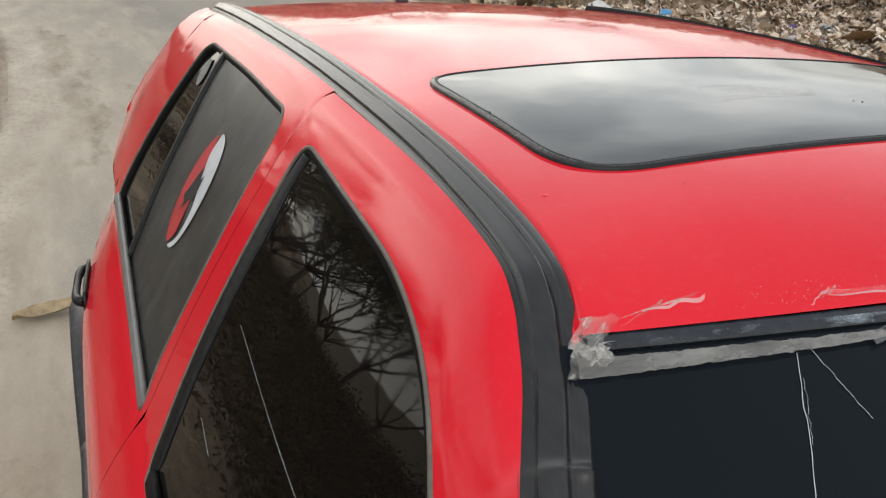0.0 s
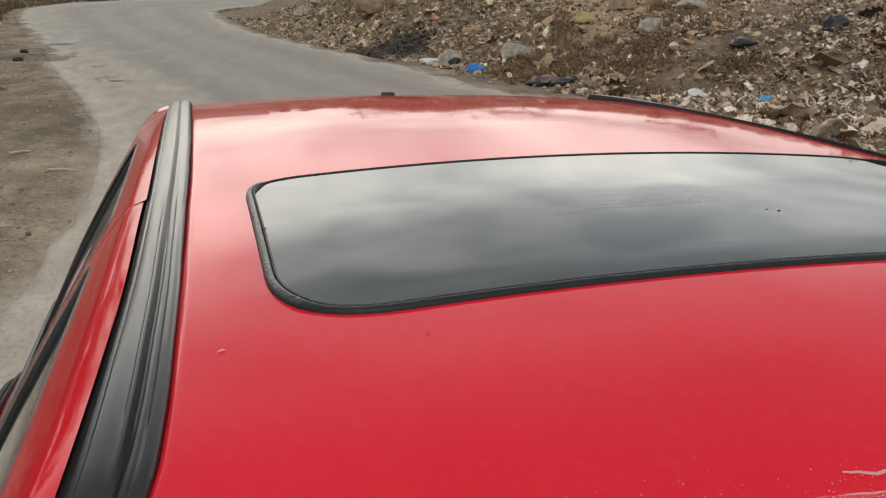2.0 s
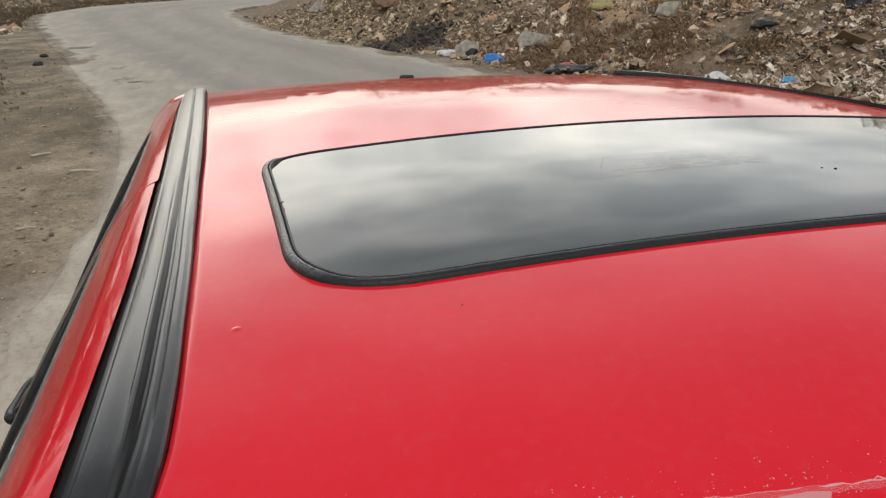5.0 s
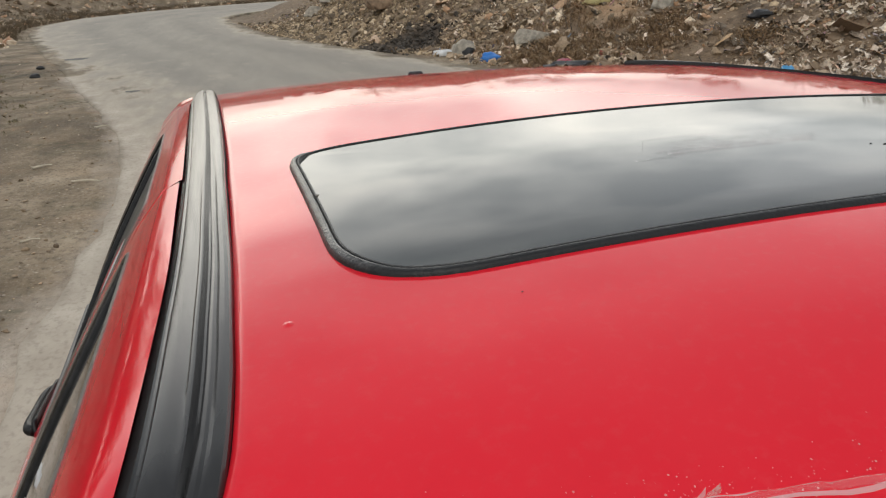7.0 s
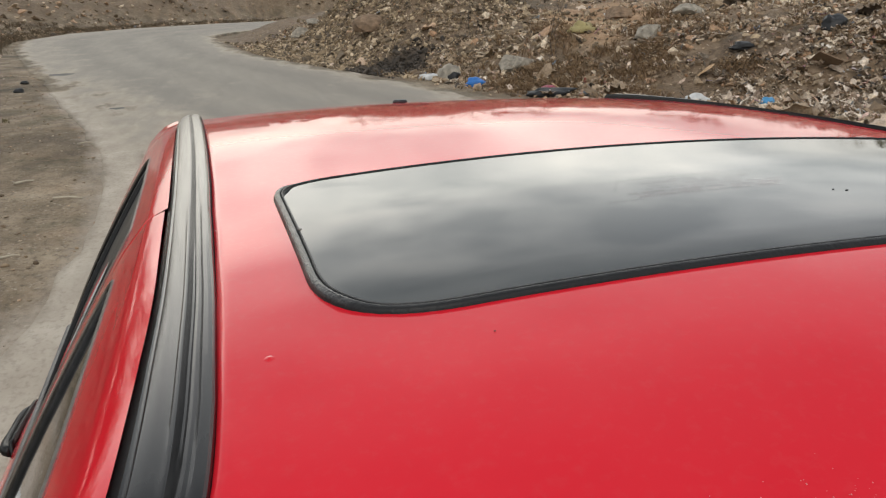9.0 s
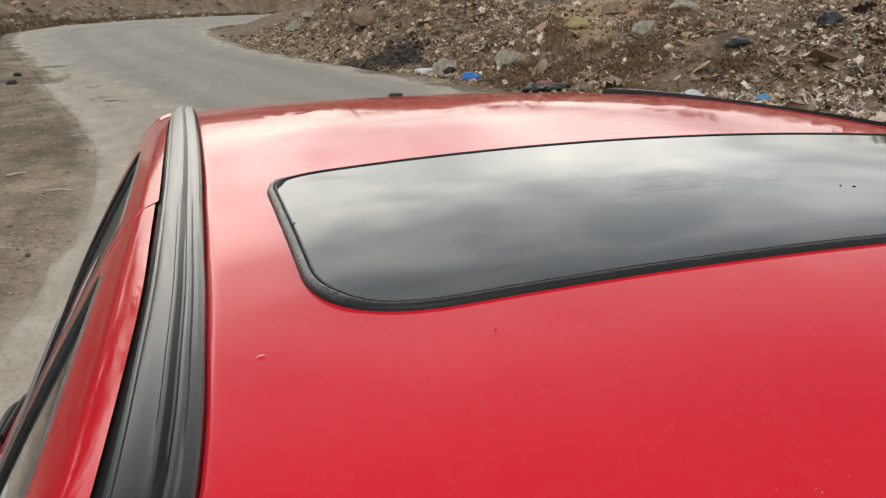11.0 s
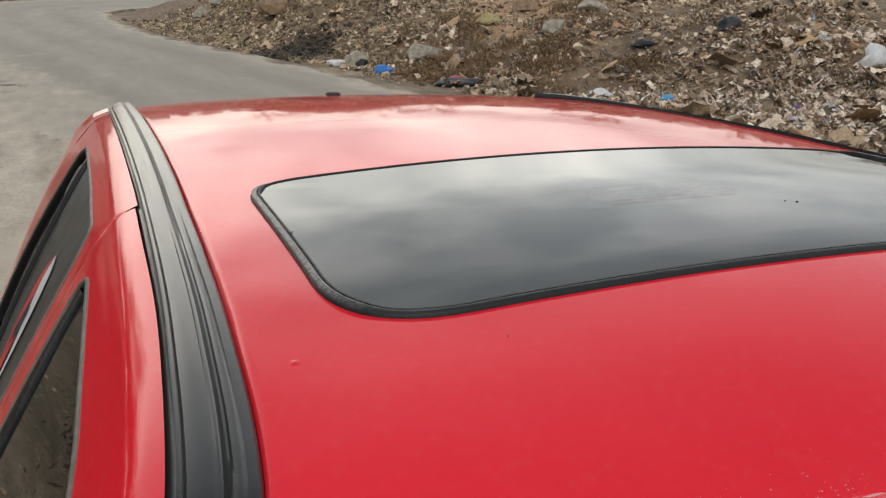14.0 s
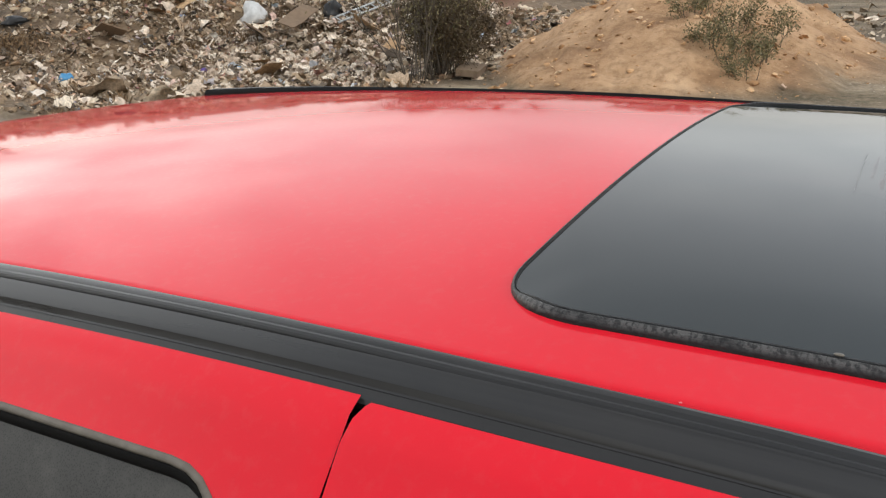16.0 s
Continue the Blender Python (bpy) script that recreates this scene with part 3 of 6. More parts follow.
def flatten(y, u, v):
    """Two broad strips beside one groove along the roof; the outer lip rises down the pillar."""
    if u < 0.0110:
        v += (0.0004 - v) * (1 - smoothstep(-0.10, 0.12, y)) * smoothstep(-0.011, -0.006, v)
    flat = lerp_table([(0.0110, 0.0008), (0.0130, 0.0046), (0.0160, 0.0056), (0.0250, 0.0066), (0.0296, 0.0068), (0.0306, 0.0058), (0.0320, 0.0014), (0.0334, 0.0014), (0.0346, 0.0052), (0.0376, 0.0058), (0.0396, 0.0054), (0.0406, 0.0056), (0.0450, 0.0054), (0.0478, 0.0044), (0.0490, 0.0020)], u)[0]
    if 0.0116 <= u <= 0.0488:
        v += (flat - v) * max(smoothstep(0.35, 0.85, y), 1 - smoothstep(0.02, 0.16, y)) + 0.0030 * (1 - smoothstep(0.0, 0.14, y)) * smoothstep(0.0300, 0.0318, u) * smoothstep(0.0350, 0.0336, u)
    return v + 0.0065 * math.sin(math.pi * min(1.0, u / 0.049)) * smoothstep(0.9, 1.75, y)      # rounder towards the tail


mould = ([p + B * (u * mould_width(p.y) / 0.049) + N * flatten(p.y, u, v) for p, (B, N) in zip(edge_path, frames) for u, v in PROFILE], sweep(edge_path, frames, PROFILE)[1])
for side in (mould, mirrored(([p - Vector((0, 0, 0.0022)) for p in mould[0]], mould[1]))):
    sharp(part("drip_moulding", side, MOULD, car, "weathered black rubber drip moulding"), 20)


# black rubber lip between moulding and roof skin; its black paints in the gutter's shade
lip = [(0.0466, 0.0010), (0.0492, 0.0004), (0.0501, -0.0016), (0.0503, -0.008), (0.0466, -0.008)]
ledge = [(p, f) for p, f in zip(edge_path, frames) if p.y > 0.03]
lip = ([p + B * (u * mould_width(p.y) / 0.049) + N * flatten(p.y, u, v) for p, (B, N) in ledge for u, v in lip], sweep([p for p, f in ledge], [f for p, f in ledge], lip)[1])
for side in (lip, mirrored(lip)):
    sharp(part("gutter_shade_lip", side, CHANNEL, car, "black rubber lip standing in for the shaded gutter along the roof"), 30)


# Doors and windows on the side: outlines in (y, z)
FRONT_WIN = rounded([(0.622, 1.327, 0.045), (0.21, 1.310, 0.12), (0.068, 1.276, 0.10), (-0.102, 1.167, 0.10), (-0.469, 0.895, 0.10), (-0.469, 0.868, 0.03), (0.560, 0.880, 0.03), (0.586, 1.008, 0.08), (0.606, 1.173, 0.10)])
REAR_WIN = rounded([(0.743, 1.333, 0.05), (0.714, 1.10, 0.2), (0.724, 0.95, 0.1), (0.702, 0.892, 0.012), (1.610, 0.924, 0.04), (1.607, 0.997, 0.05), (1.553, 1.158, 0.08), (1.473, 1.320, 0.06), (1.081, 1.332, 0.1)])


def belt(y):
    return 0.862 + 0.040 * (y + 0.47) / 1.2


def door_outline(y0, y1):
    top = []
    n = 170
    for k in range(n + 1):
        y = y1 + (y0 - y1) * k / n
        lap = 0.0014 - 0.0018 * smoothstep(0.20, 0.60, y) if y1 < 1 else 0.0010
        top.append(Vector((y, edge_at_y(y) + lap)))
    z1 = top[0].y
    top[0:1] = [Vector((y1, z1 - 0.016)), Vector((y1 - 0.0015, z1 - 0.006)), Vector((y1 - 0.005, z1 - 0.0015)), Vector((y1 - 0.011, edge_at_y(y1 - 0.011) - 0.0004))] if y1 < 1 else [top[0]]
    return [*top, Vector((y0, belt(y0) - 0.03)), Vector((y1, belt(y1) - 0.03))]


def lower_door(y0, y1, z0):
    rows = [0, 0.012, 0.025, 0.045, 0.07, 0.095, 0.12, 0.16, 0.21, 0.28, 0.36, 0.5, 0.65, 0.8, 0.92, 1.0]
    verts = []
    for r in rows:
        for k in range(17):
            y = y0 + (y1 - y0) * k / 16
            zt = belt(y) - 0.03
            z = zt + (z0 - zt) * r
            verts.append(on_side(y, z))
    return verts, strip_faces(len(rows), 17)


def seal_ring(outline, width, lift, depth):
    """A rubber section round a window outline: rounded lip outside, recess inside."""
    c = sum(outline, Vector((0, 0))) / len(outline)
    path, frs = [], []
    for k, p in enumerate(outline):
        a, b = outline[k - 1], outline[(k + 1) % len(outline)]
        t = (b - a)
        if t.length < 1e-9:
            continue
        t.normalize()
        inn = Vector((-t.y, t.x))
        if inn.dot(c - p) < 0:
            inn = -inn
        P = on_side(p.x, p.y)
        Q = on_side(p.x + inn.x * 0.01, p.y + inn.y * 0.01)
        path.append(P)
        frs.append(((Q - P).normalized(), Vector((-0.87, 0, 0.49))))
    prof = [(-0.001, -0.003), (-0.001, lift * 0.5), (0.0015, lift), (width * 0.8, lift * 0.9), (width, 0.0), (width, -0.005)]
    inner = [(width - 0.001, -0.001), (width + 0.004, -0.0015), (width + 0.009, -depth), (width + 0.009, -depth - 0.006), (0, -depth - 0.006), (0, -0.004)]
    return sweep(path, frs, prof, True), sweep(path, frs, inner, True)


GAP = 0.0018
for mirror in (False, True):
    flip = mirrored if mirror else (lambda d: d)

    def side_part(name, data, material, parent, label="", smooth=True):
        return part(name, flip(data), material, parent, label, smooth)

    fd = side_part("front_door", loft(door_outline(-0.60, 0.678), FRONT_WIN, Vector((0.30, 1.08)), on_side, 26), PAINT, car, "red front door with framed window")
    side_part("door_skin", lower_door(-0.60, 0.678, 0.24), PAINT, fd)
    side_part("window_glass", loft([p for p in FRONT_WIN], None, Vector((0.30, 1.08)), lambda u, v: on_side(u, v, -0.005), 6), SIDE_GLASS, fd, "dark tinted door glass with scratches")
    lip, channel = seal_ring(FRONT_WIN, 0.0048, 0.0020, 0.004)
    side_part("window_seal", lip, GREY_SEAL, fd, "weathered grey window rubber")
    side_part("window_channel", channel, CHANNEL, fd, "black glass channel")
    # broad black run for the glass along the rear of the front window
    run = []
    for k in range(21):
        z = 0.888 + 0.425 * k / 20
        y = lerp_table([(0.88, 0.558), (1.008, 0.583), (1.173, 0.601), (1.27, 0.607), (1.31, 0.600), (1.33, 0.590)], z)[0]
        w = 0.034 - 0.016 * smoothstep(1.20, 1.31, z)
        run += [on_side(y - u, z, o) for u, o in ((0.0, -0.004), (0.001, 0.0004), (0.006, 0.0008), (w - 0.004, -0.0012), (w, -0.003), (w + 0.0005, -0.007))]
    side_part("glass_run", (run, strip_faces(21, 6)), SEAL, fd, "broad black rubber glass run")
    rd = side_part("rear_door", loft(door_outline(0.678 + GAP, 1.70), REAR_WIN, Vector((1.15, 1.10)), on_side, 26), PAINT, car, "red rear door with framed window")
    side_part("door_skin", lower_door(0.678 + GAP, 1.70, 0.24), PAINT, rd)
    # fixed quarter glass behind a divider bar
    DIV_T, DIV_B = Vector((1.318, 1.329)), Vector((1.240, 0.906))

    def ahead_of(p):
        t = (p.y - DIV_B.y) / (DIV_T.y - DIV_B.y)
        return p.x < DIV_B.x + (DIV_T.x - DIV_B.x) * t

    main = [p for p in REAR_WIN if ahead_of(p)]
    # order: keep the loop continuous from the divider's foot to its top
    start = max(range(len(main)), key=lambda k: (main[k] - main[k - 1]).length)
    main = main[start:] + main[:start]
    quarter = [p for p in REAR_WIN if not ahead_of(p)]
    start = max(range(len(quarter)), key=lambda k: (quarter[k] - quarter[k - 1]).length)
    quarter = quarter[start:] + quarter[:start]
    ends = sorted((DIV_T, DIV_B), key=lambda p: (p - main[-1]).length)
    main += [ends[0], ends[1]]
    ends = sorted((DIV_T, DIV_B), key=lambda p: (p - quarter[-1]).length)
    quarter += [ends[0], ends[1]]
    side_part("window_glass", loft(main, None, Vector((1.0, 1.12)), lambda u, v: on_side(u, v, -0.008), 6), FILM, rd, "dark perforated film over the rear door glass")
    side_part("quarter_glass", loft(quarter, None, Vector((1.45, 1.10)), lambda u, v: on_side(u, v, -0.009), 5), SIDE_GLASS, rd, "dark tinted quarter glass")
    bar = [on_side(DIV_B.x + (DIV_T.x - DIV_B.x) * k / 12, DIV_B.y + (DIV_T.y - DIV_B.y) * k / 12, -0.007) for k in range(13)]
    side_part("divider_bar", sweep(bar, [(Vector((0, 1, 0)), Vector((-0.87, 0, 0.49)))] * 13, [(-0.012, -0.008), (-0.012, 0.004), (-0.008, 0.007), (0.008, 0.007), (0.012, 0.004), (0.012, -0.008)]), SEAL, rd, "black divider bar")
    lip, channel = seal_ring(REAR_WIN, 0.0048, 0.0020, 0.008)
    side_part("window_seal", lip, GREY_SEAL, rd, "weathered grey window rubber")
    side_part("window_channel", channel, CHANNEL, rd, "black glass channel")
    sill = [on_side(0.705 + 0.9 * k / 24, 0.897 + 0.033 * k / 24, 0.001) for k in range(25)]
    side_part("belt_moulding", sweep(sill, [(Vector((0.35, 0, 0.94)), Vector((-0.94, 0, 0.35)))] * 25, [(-0.011, -0.003), (-0.010, 0.0025), (-0.007, 0.0055), (0.002, 0.0065), (0.004, 0.0044), (0.007, 0.0058), (0.012, 0.002), (0.013, -0.004)]), CHROME, rd, "dull grey belt moulding")
    sill = [on_side(-0.42 + 0.95 * k / 24, 0.872 + 0.0115 * k / 24, 0.0) for k in range(25)]
    side_part("belt_moulding", sweep(sill, [(Vector((0.35, 0, 0.94)), Vector((-0.94, 0, 0.35)))] * 25, [(-0.008, -0.004), (-0.007, 0.001), (-0.003, 0.0035), (0.014, 0.0035), (0.020, 0.001), (0.021, -0.006)]), CHANNEL, fd, "black belt rubber")

    # rub strips along the doors
    for door, y0, y1 in ((fd, -0.58, 0.668), (rd, 0.692, 1.10)):
        run = [on_side(y0 + (y1 - y0) * k / 14, 0.56) for k in range(15)]
        side_part("rub_strip", sweep(run, [(Vector((0, 0, 1)), Vector((-1, 0, 0)))] * 15, [(-0.035, -0.003), (-0.033, 0.012), (-0.022, 0.019), (0.022, 0.019), (0.033, 0.012), (0.035, -0.003)]), PLASTIC, door, "black plastic rub strip")
    # pull handles
    for door, y in ((rd, 1.455), (fd, 0.50)):
        z = 0.772
        base = [on_side(y - 0.10 + 0.20 * k / 10, z) for k in range(11)]
        plate = sweep(base, [(Vector((0, 0, 1)), Vector((-1, 0, 0)))] * 11, [(-0.028, -0.003), (-0.026, 0.004), (0.026, 0.004), (0.028, -0.003)])
        grip = [on_side(y + s, z + 0.006) + Vector((-o, 0, 0)) for s, o in ((-0.092, 0.004), (-0.082, 0.017), (-0.05, 0.022), (0, 0.022), (0.05, 0.022), (0.082, 0.017), (0.092, 0.004))]
        side_part("door_handle", joined(plate, tube(spline(grip, 3), lambda k: 0.0125 - 0.004 * math.sin(math.pi * k / 18) ** 2, 10)), SEAL, door, "black plastic pull handle")

    # rear quarter panel: pillar, flank and the arch round the wheel
    RWY, FWY, WR = 1.62, -0.98, 0.285

    def flank(y0, y1, zt0, zt1, arch_y, n=22):
        verts = []
        rows = 12
        for k in range(n + 1):
            y = y0 + (y1 - y0) * k / n
            zt = zt0 + (zt1 - zt0) * k / n
            zb = 0.24
            if abs(y - arch_y) < WR + 0.06:
                zb = max(zb, 0.29 + math.sqrt(max(0, (WR + 0.06) ** 2 - (y - arch_y) ** 2)))
            for r in range(rows + 1):
                z = zt + (zb - zt) * r / rows
                verts.append(on_side(y, z))
        return verts, strip_faces(n + 1, rows + 1)

    cp = []
    drops = [0, 0.008, 0.016, 0.024, 0.032, 0.042, 0.055, 0.075, 0.10, 0.14, 0.25, 0.45, 0.7, 1.0]
    for k in range(13):
        t = k / 12
        for s in drops:
            y0 = 1.70 + GAP
            y_end = lerp_table([(0, 1.86), (0.25, 1.955), (0.55, 2.07), (1, 2.20)], s)[0]
            y = y0 + (y_end - y0) * t
            zt = edge_at_y(min(y, 1.80)) + 0.0010
            cp.append(on_side(y, zt + (0.93 - zt) * s))
    qp = side_part("rear_quarter_panel", (cp, strip_faces(13, len(drops))), PAINT, car, "red rear pillar and flank")
    side_part("flank", flank(1.70 + GAP, 2.24, 0.93, 0.91, RWY), PAINT, qp)
    side_part("front_fender", flank(-1.80, -0.604, 0.74, 0.845, FWY), PAINT, car, "red front fender")
    for arch_y, owner, reach in ((RWY, qp, 0.969), (FWY, car, 0.945)):
        run = []
        for k in range(33):
            a = math.pi * k / 32
            out = reach - 0.03 * smoothstep(1.66, 1.95, arch_y + 0.335 * math.cos(a))
            for r, w in ((0.362, 0.0), (0.356, 0.55), (0.346, 0.92), (0.336, 1.0), (0.328, 0.92), (0.326, 0.0), (0.322, -0.6)):
                p = on_side(arch_y + r * math.cos(a), 0.29 + r * math.sin(a))
                run.append((p.x + (-out - p.x) * w, p.y, p.z))
        side_part("arch_trim", (run, strip_faces(33, 7)), PLASTIC, owner, "broad black wheel arch flare")
    side_part("sill_panel", ([on_side(-0.62 + 1.95 * k / 20, z) for z in (0.238, 0.21, 0.18) for k in range(21)], strip_faces(3, 21)), PLASTIC, car, "black sill panel")

    # wheels
    for wy in (RWY, FWY):
        wx = -0.775
        prof = [(-0.09, 0.20), (-0.095, 0.24), (-0.088, 0.275), (-0.07, 0.288), (0.07, 0.288), (0.088, 0.275), (0.095, 0.24), (0.09, 0.20)]
        ring = [(wx + u, wy + r * math.cos(a), 0.289 + r * math.sin(a)) for a in (2 * math.pi * k / 40 for k in range(40)) for u, r in prof]
        wheel = side_part("wheel", (ring, strip_faces(40, 8, True, True)), TYRE, car, "black tyre on a silver rim")
        disc = [(-0.085, 0.205), (-0.075, 0.19), (-0.06, 0.17), (-0.055, 0.08), (-0.075, 0.05), (-0.08, 0.001)]
        rim = [(wx + u, wy + r * math.cos(a), 0.289 + r * math.sin(a)) for a in (2 * math.pi * k / 40 for k in range(40)) for u, r in disc]
        side_part("rim", (rim, strip_faces(40, 6, False, True)), RIM, wheel, "silver wheel rim")

# Windscreen: from the roof's front edge down to the cowl
def screen_top(x):
    y = roof_front(x) - 0.004
    return Vector((x, y, roof_z(x, roof_front(x)) - 0.010))


def screen_point(u, s, lift=0.0):
    """u: -1..1 across, s: 0 at the top, 1 at the cowl."""
    top = screen_top(u * 0.560)
    low = Vector((u * 0.815, -0.62 - 0.17 * (1 - u * u), 0.882 + 0.015 * (1 - u * u)))
    p = top.lerp(low, s)
    bow = 0.035 * math.sin(math.pi * s) * (1 - 0.3 * u * u)
    return p + Vector((0, -0.55, 0.83)) * (bow + lift)


NU, NS = 40, 24
sv = [screen_point(-1.03 + 2.06 * j / NU, i / NS) for i in range(NS + 1) for j in range(NU + 1)]
screen = part("windscreen", (sv, strip_faces(NS + 1, NU + 1)), SCREEN_GLASS, car, "dark cracked windscreen taped along its top edge")
# rubber between the roof and the glass
run = [(screen_point(-0.975 + 1.95 * k / 48, 0.0)) for k in range(49)]
tilt = [(Vector((0, -0.78, -0.62)), Vector((0, -0.62, 0.78)))] * 49
sharp(part("screen_rubber", sweep(run, tilt, [(-0.008, -0.006), (-0.007, 0.004), (-0.001, 0.0070), (0.0060, 0.0070), (0.0086, 0.0054), (0.0094, -0.003), (0.0132, -0.004), (0.0142, 0.0026), (0.018, 0.0028), (0.0195, -0.003)]), SCREEN_RUBBER, screen, "perished black screen rubber"), 30)
# cracks running down from the top
for u0, s0, u1, s1, w in ((-0.665, 0.034, -0.79, 0.34, 0.00042), (-0.640, 0.032, -0.602, 0.112, 0.00025), (-0.672, 0.062, -0.700, 0.130, 0.00016)):
    n = 26
    pts = []
    for k in range(n + 1):
        t = k / n
        j = (0.003 * noise.noise((t * 7, u0 * 30, 1.7)) + 0.0022 * noise.noise((t * 23, u0 * 30, 4.1))) * min(1, 6 * t)
        pts.append(screen_point(u0 + (u1 - u0) * t + j, s0 + (s1 - s0) * t, 0.0012))
    part("crack", tube(pts, lambda k: w * (0.7 + 0.6 * abs(noise.noise((k * 0.7, u0, 0)))), 5), CRACK, screen, "white crack in the glass")


# Sticky tape along the joint, wrinkled and torn
def tape_band(u0, u1, a0, a1, b0, b1, seed, rag=0.004, lift=0.011, n=90, m=10, wrinkle=1.0, fray=0.0):
    """A band between offset a (towards the roof, metres) and b (down the glass), each running from its first value to its second."""
    verts = []
    for k in range(n + 1):
        t = k / n
        u = u0 + (u1 - u0) * t
        top = a0 + (a1 - a0) * t + rag * noise.noise((u * 23, seed, 0)) + 0.5 * rag * noise.noise((u * 90, seed, 3))
        low = b0 + (b1 - b0) * t + rag * noise.noise((u * 19, seed, 7)) + 0.5 * rag * noise.noise((u * 70, seed, 9))
        for j in range(m + 1):
            d = top + (low - top) * j / m
            u = u0 + (u1 - u0) * t + fray * (noise.noise((d * 55, seed, t * 1.5)) + 0.35 * noise.noise((d * 310, seed, 4)))
            w = lift + wrinkle * (0.0016 * noise.noise((u * 60, d * 200, seed)) + 0.0010 * noise.noise((u * 190, d * 60, seed)))
            if d < 0:      # lies on the roof skin
                x = u * 0.545
                y = roof_front(x) - d
                p = Vector((x, y, roof_z(x, y) + 0.0015 + 0.3 * max(0, w - 0.008) + (w - 0.0015) * smoothstep(-0.02, 0.0, d)))
            else:
                p = screen_point(u, d / 0.70, w * (1 - 0.75 * smoothstep(0.03, 0.05, d)))
            verts.append(p)
    return verts, strip_faces(n + 1, m + 1)


part("sticky_tape", tape_band(-0.975, 0.97, 0.0010, 0.0006, 0.0088, 0.0095, 1.0, 0.0010, 0.0088), RUBBER_FILM_SHEEN, screen, "wrinkled clear sticky tape over the joint, smears and reflections painted pale blue")
part("sticky_tape", tape_band(-0.985, -0.44, 0.0138, 0.0138, 0.0295, 0.0195, 2.0, 0.0018, 0.0046), MILKY, screen, "milky aged tape torn at one end")
part("sticky_tape", tape_band(-0.54, 0.97, 0.0132, 0.0132, 0.0235, 0.036, 5.0, 0.007, 0.0046), RESIDUE, screen, "grey patches of tape left on the glass")
part("sticky_tape", tape_band(-0.998, -0.940, -0.010, -0.002, 0.030, 0.020, 3.0, 0.009, 0.0082, 14, 11, 4.5, 0.014), CRUMPLED, screen, "crumpled tape end at the corner", False)
# white creases in the crumpled end
rnd = random.Random(17)
for _ in range(9):
    u, d = rnd.uniform(-0.985, -0.955), rnd.uniform(0.002, 0.022)
    a, ln = rnd.uniform(-1.0, 0.5), rnd.uniform(0.006, 0.016)
    pts = [screen_point(u + ln * t * math.cos(a) / 0.56 + 0.002 * noise.noise((t * 3, u * 50, 1)), max(0.0, d + ln * t * math.sin(a)) / 0.70, 0.0100 + 0.003 * noise.noise((t * 2, u * 40, 7))) for t in (k / 6 for k in range(7))]
    part("tape_crease", tube(pts, lambda k: 0.00035 - 0.00004 * k, 4), EDGE_FILM, screen, "white crease in the tape")
# lifted film along the roof edge: clear, with a pale stretched rim
for u0, u1, a0, a1, b0, b1, sd in ((-0.605, -0.06, -0.0125, -0.0035, -0.004, -0.0015, 8.0), (0.10, 0.95, -0.006, -0.004, -0.001, -0.001, 10.0)):
    part("tape_film", tape_band(u0, u1, a0, a1, b0, b1, sd, 0.0010, 0.0090, 60, 4), THIN_FILM, screen, "thin clear film stuck on the roof edge")
    part("film_rim", tape_band(u0, u1, a0 - 0.0006, a1 - 0.0006, a0 + 0.0007, a1 + 0.0005, sd, 0.0010, 0.0095, 60, 2), EDGE_FILM, screen, "pale stretched rim of the film")


def shard(u, d, length, width, angle, seed, curl=0.004):
    """A sliver of tape left stuck to the roof."""
    verts = []
    n = 10
    for k in range(n + 1):
        t = k / n
        w = 0.5 * width * (0.35 + 0.65 * math.sin(math.pi * min(1, t * 0.9 + 0.1))) * (1 + 0.5 * noise.noise((t * 5, seed, 0)))
        for s in (-0.5, 0.5):
            du = length * t * math.cos(angle) - s * w * math.sin(angle)
            dd = length * t * math.sin(angle) + s * w * math.cos(angle) + 0.004 * noise.noise((t * 4, seed, 5))
            x = u * 0.545 + du
            y = roof_front(x) + d + dd
            verts.append((x, y, roof_z(x, y) + 0.0012 + curl * t * t * (0.3 + (s > 0))))
    return verts, strip_faces(n + 1, 2)


for u, d, ln, w, an, sd in ((-0.965, 0.004, 0.095, 0.0010, 0.22, 1), (-0.895, 0.014, 0.058, 0.0050, 0.10, 2), (-0.94, 0.000, 0.05, 0.0014, 0.42, 10), (-0.605, 0.010, 0.022, 0.0050, 0.30, 11), (-0.63, 0.004, 0.030, 0.0016, 0.42, 12), (-0.585, 0.012, 0.110, 0.0030, -0.06, 13),
                            (-0.33, 0.014, 0.030, 0.0020, -0.40, 3), (-0.24, 0.028, 0.050, 0.0035, -0.16, 5), (-0.17, 0.034, 0.105, 0.0030, -0.14, 6), (-0.06, 0.042, 0.030, 0.0030, -0.75, 7), (0.30, 0.026, 0.08, 0.003, -0.12, 8), (0.60, 0.012, 0.10, 0.002, 0.05, 9)):
    part("tape_sliver", shard(u, d, ln, w, an, sd), EDGE_FILM if sd in (2, 3, 5, 6, 7, 12, 13) else CRUMPLED, screen, "torn sliver of old tape")
rnd = random.Random(4)
fl_v, fl_f = [], []
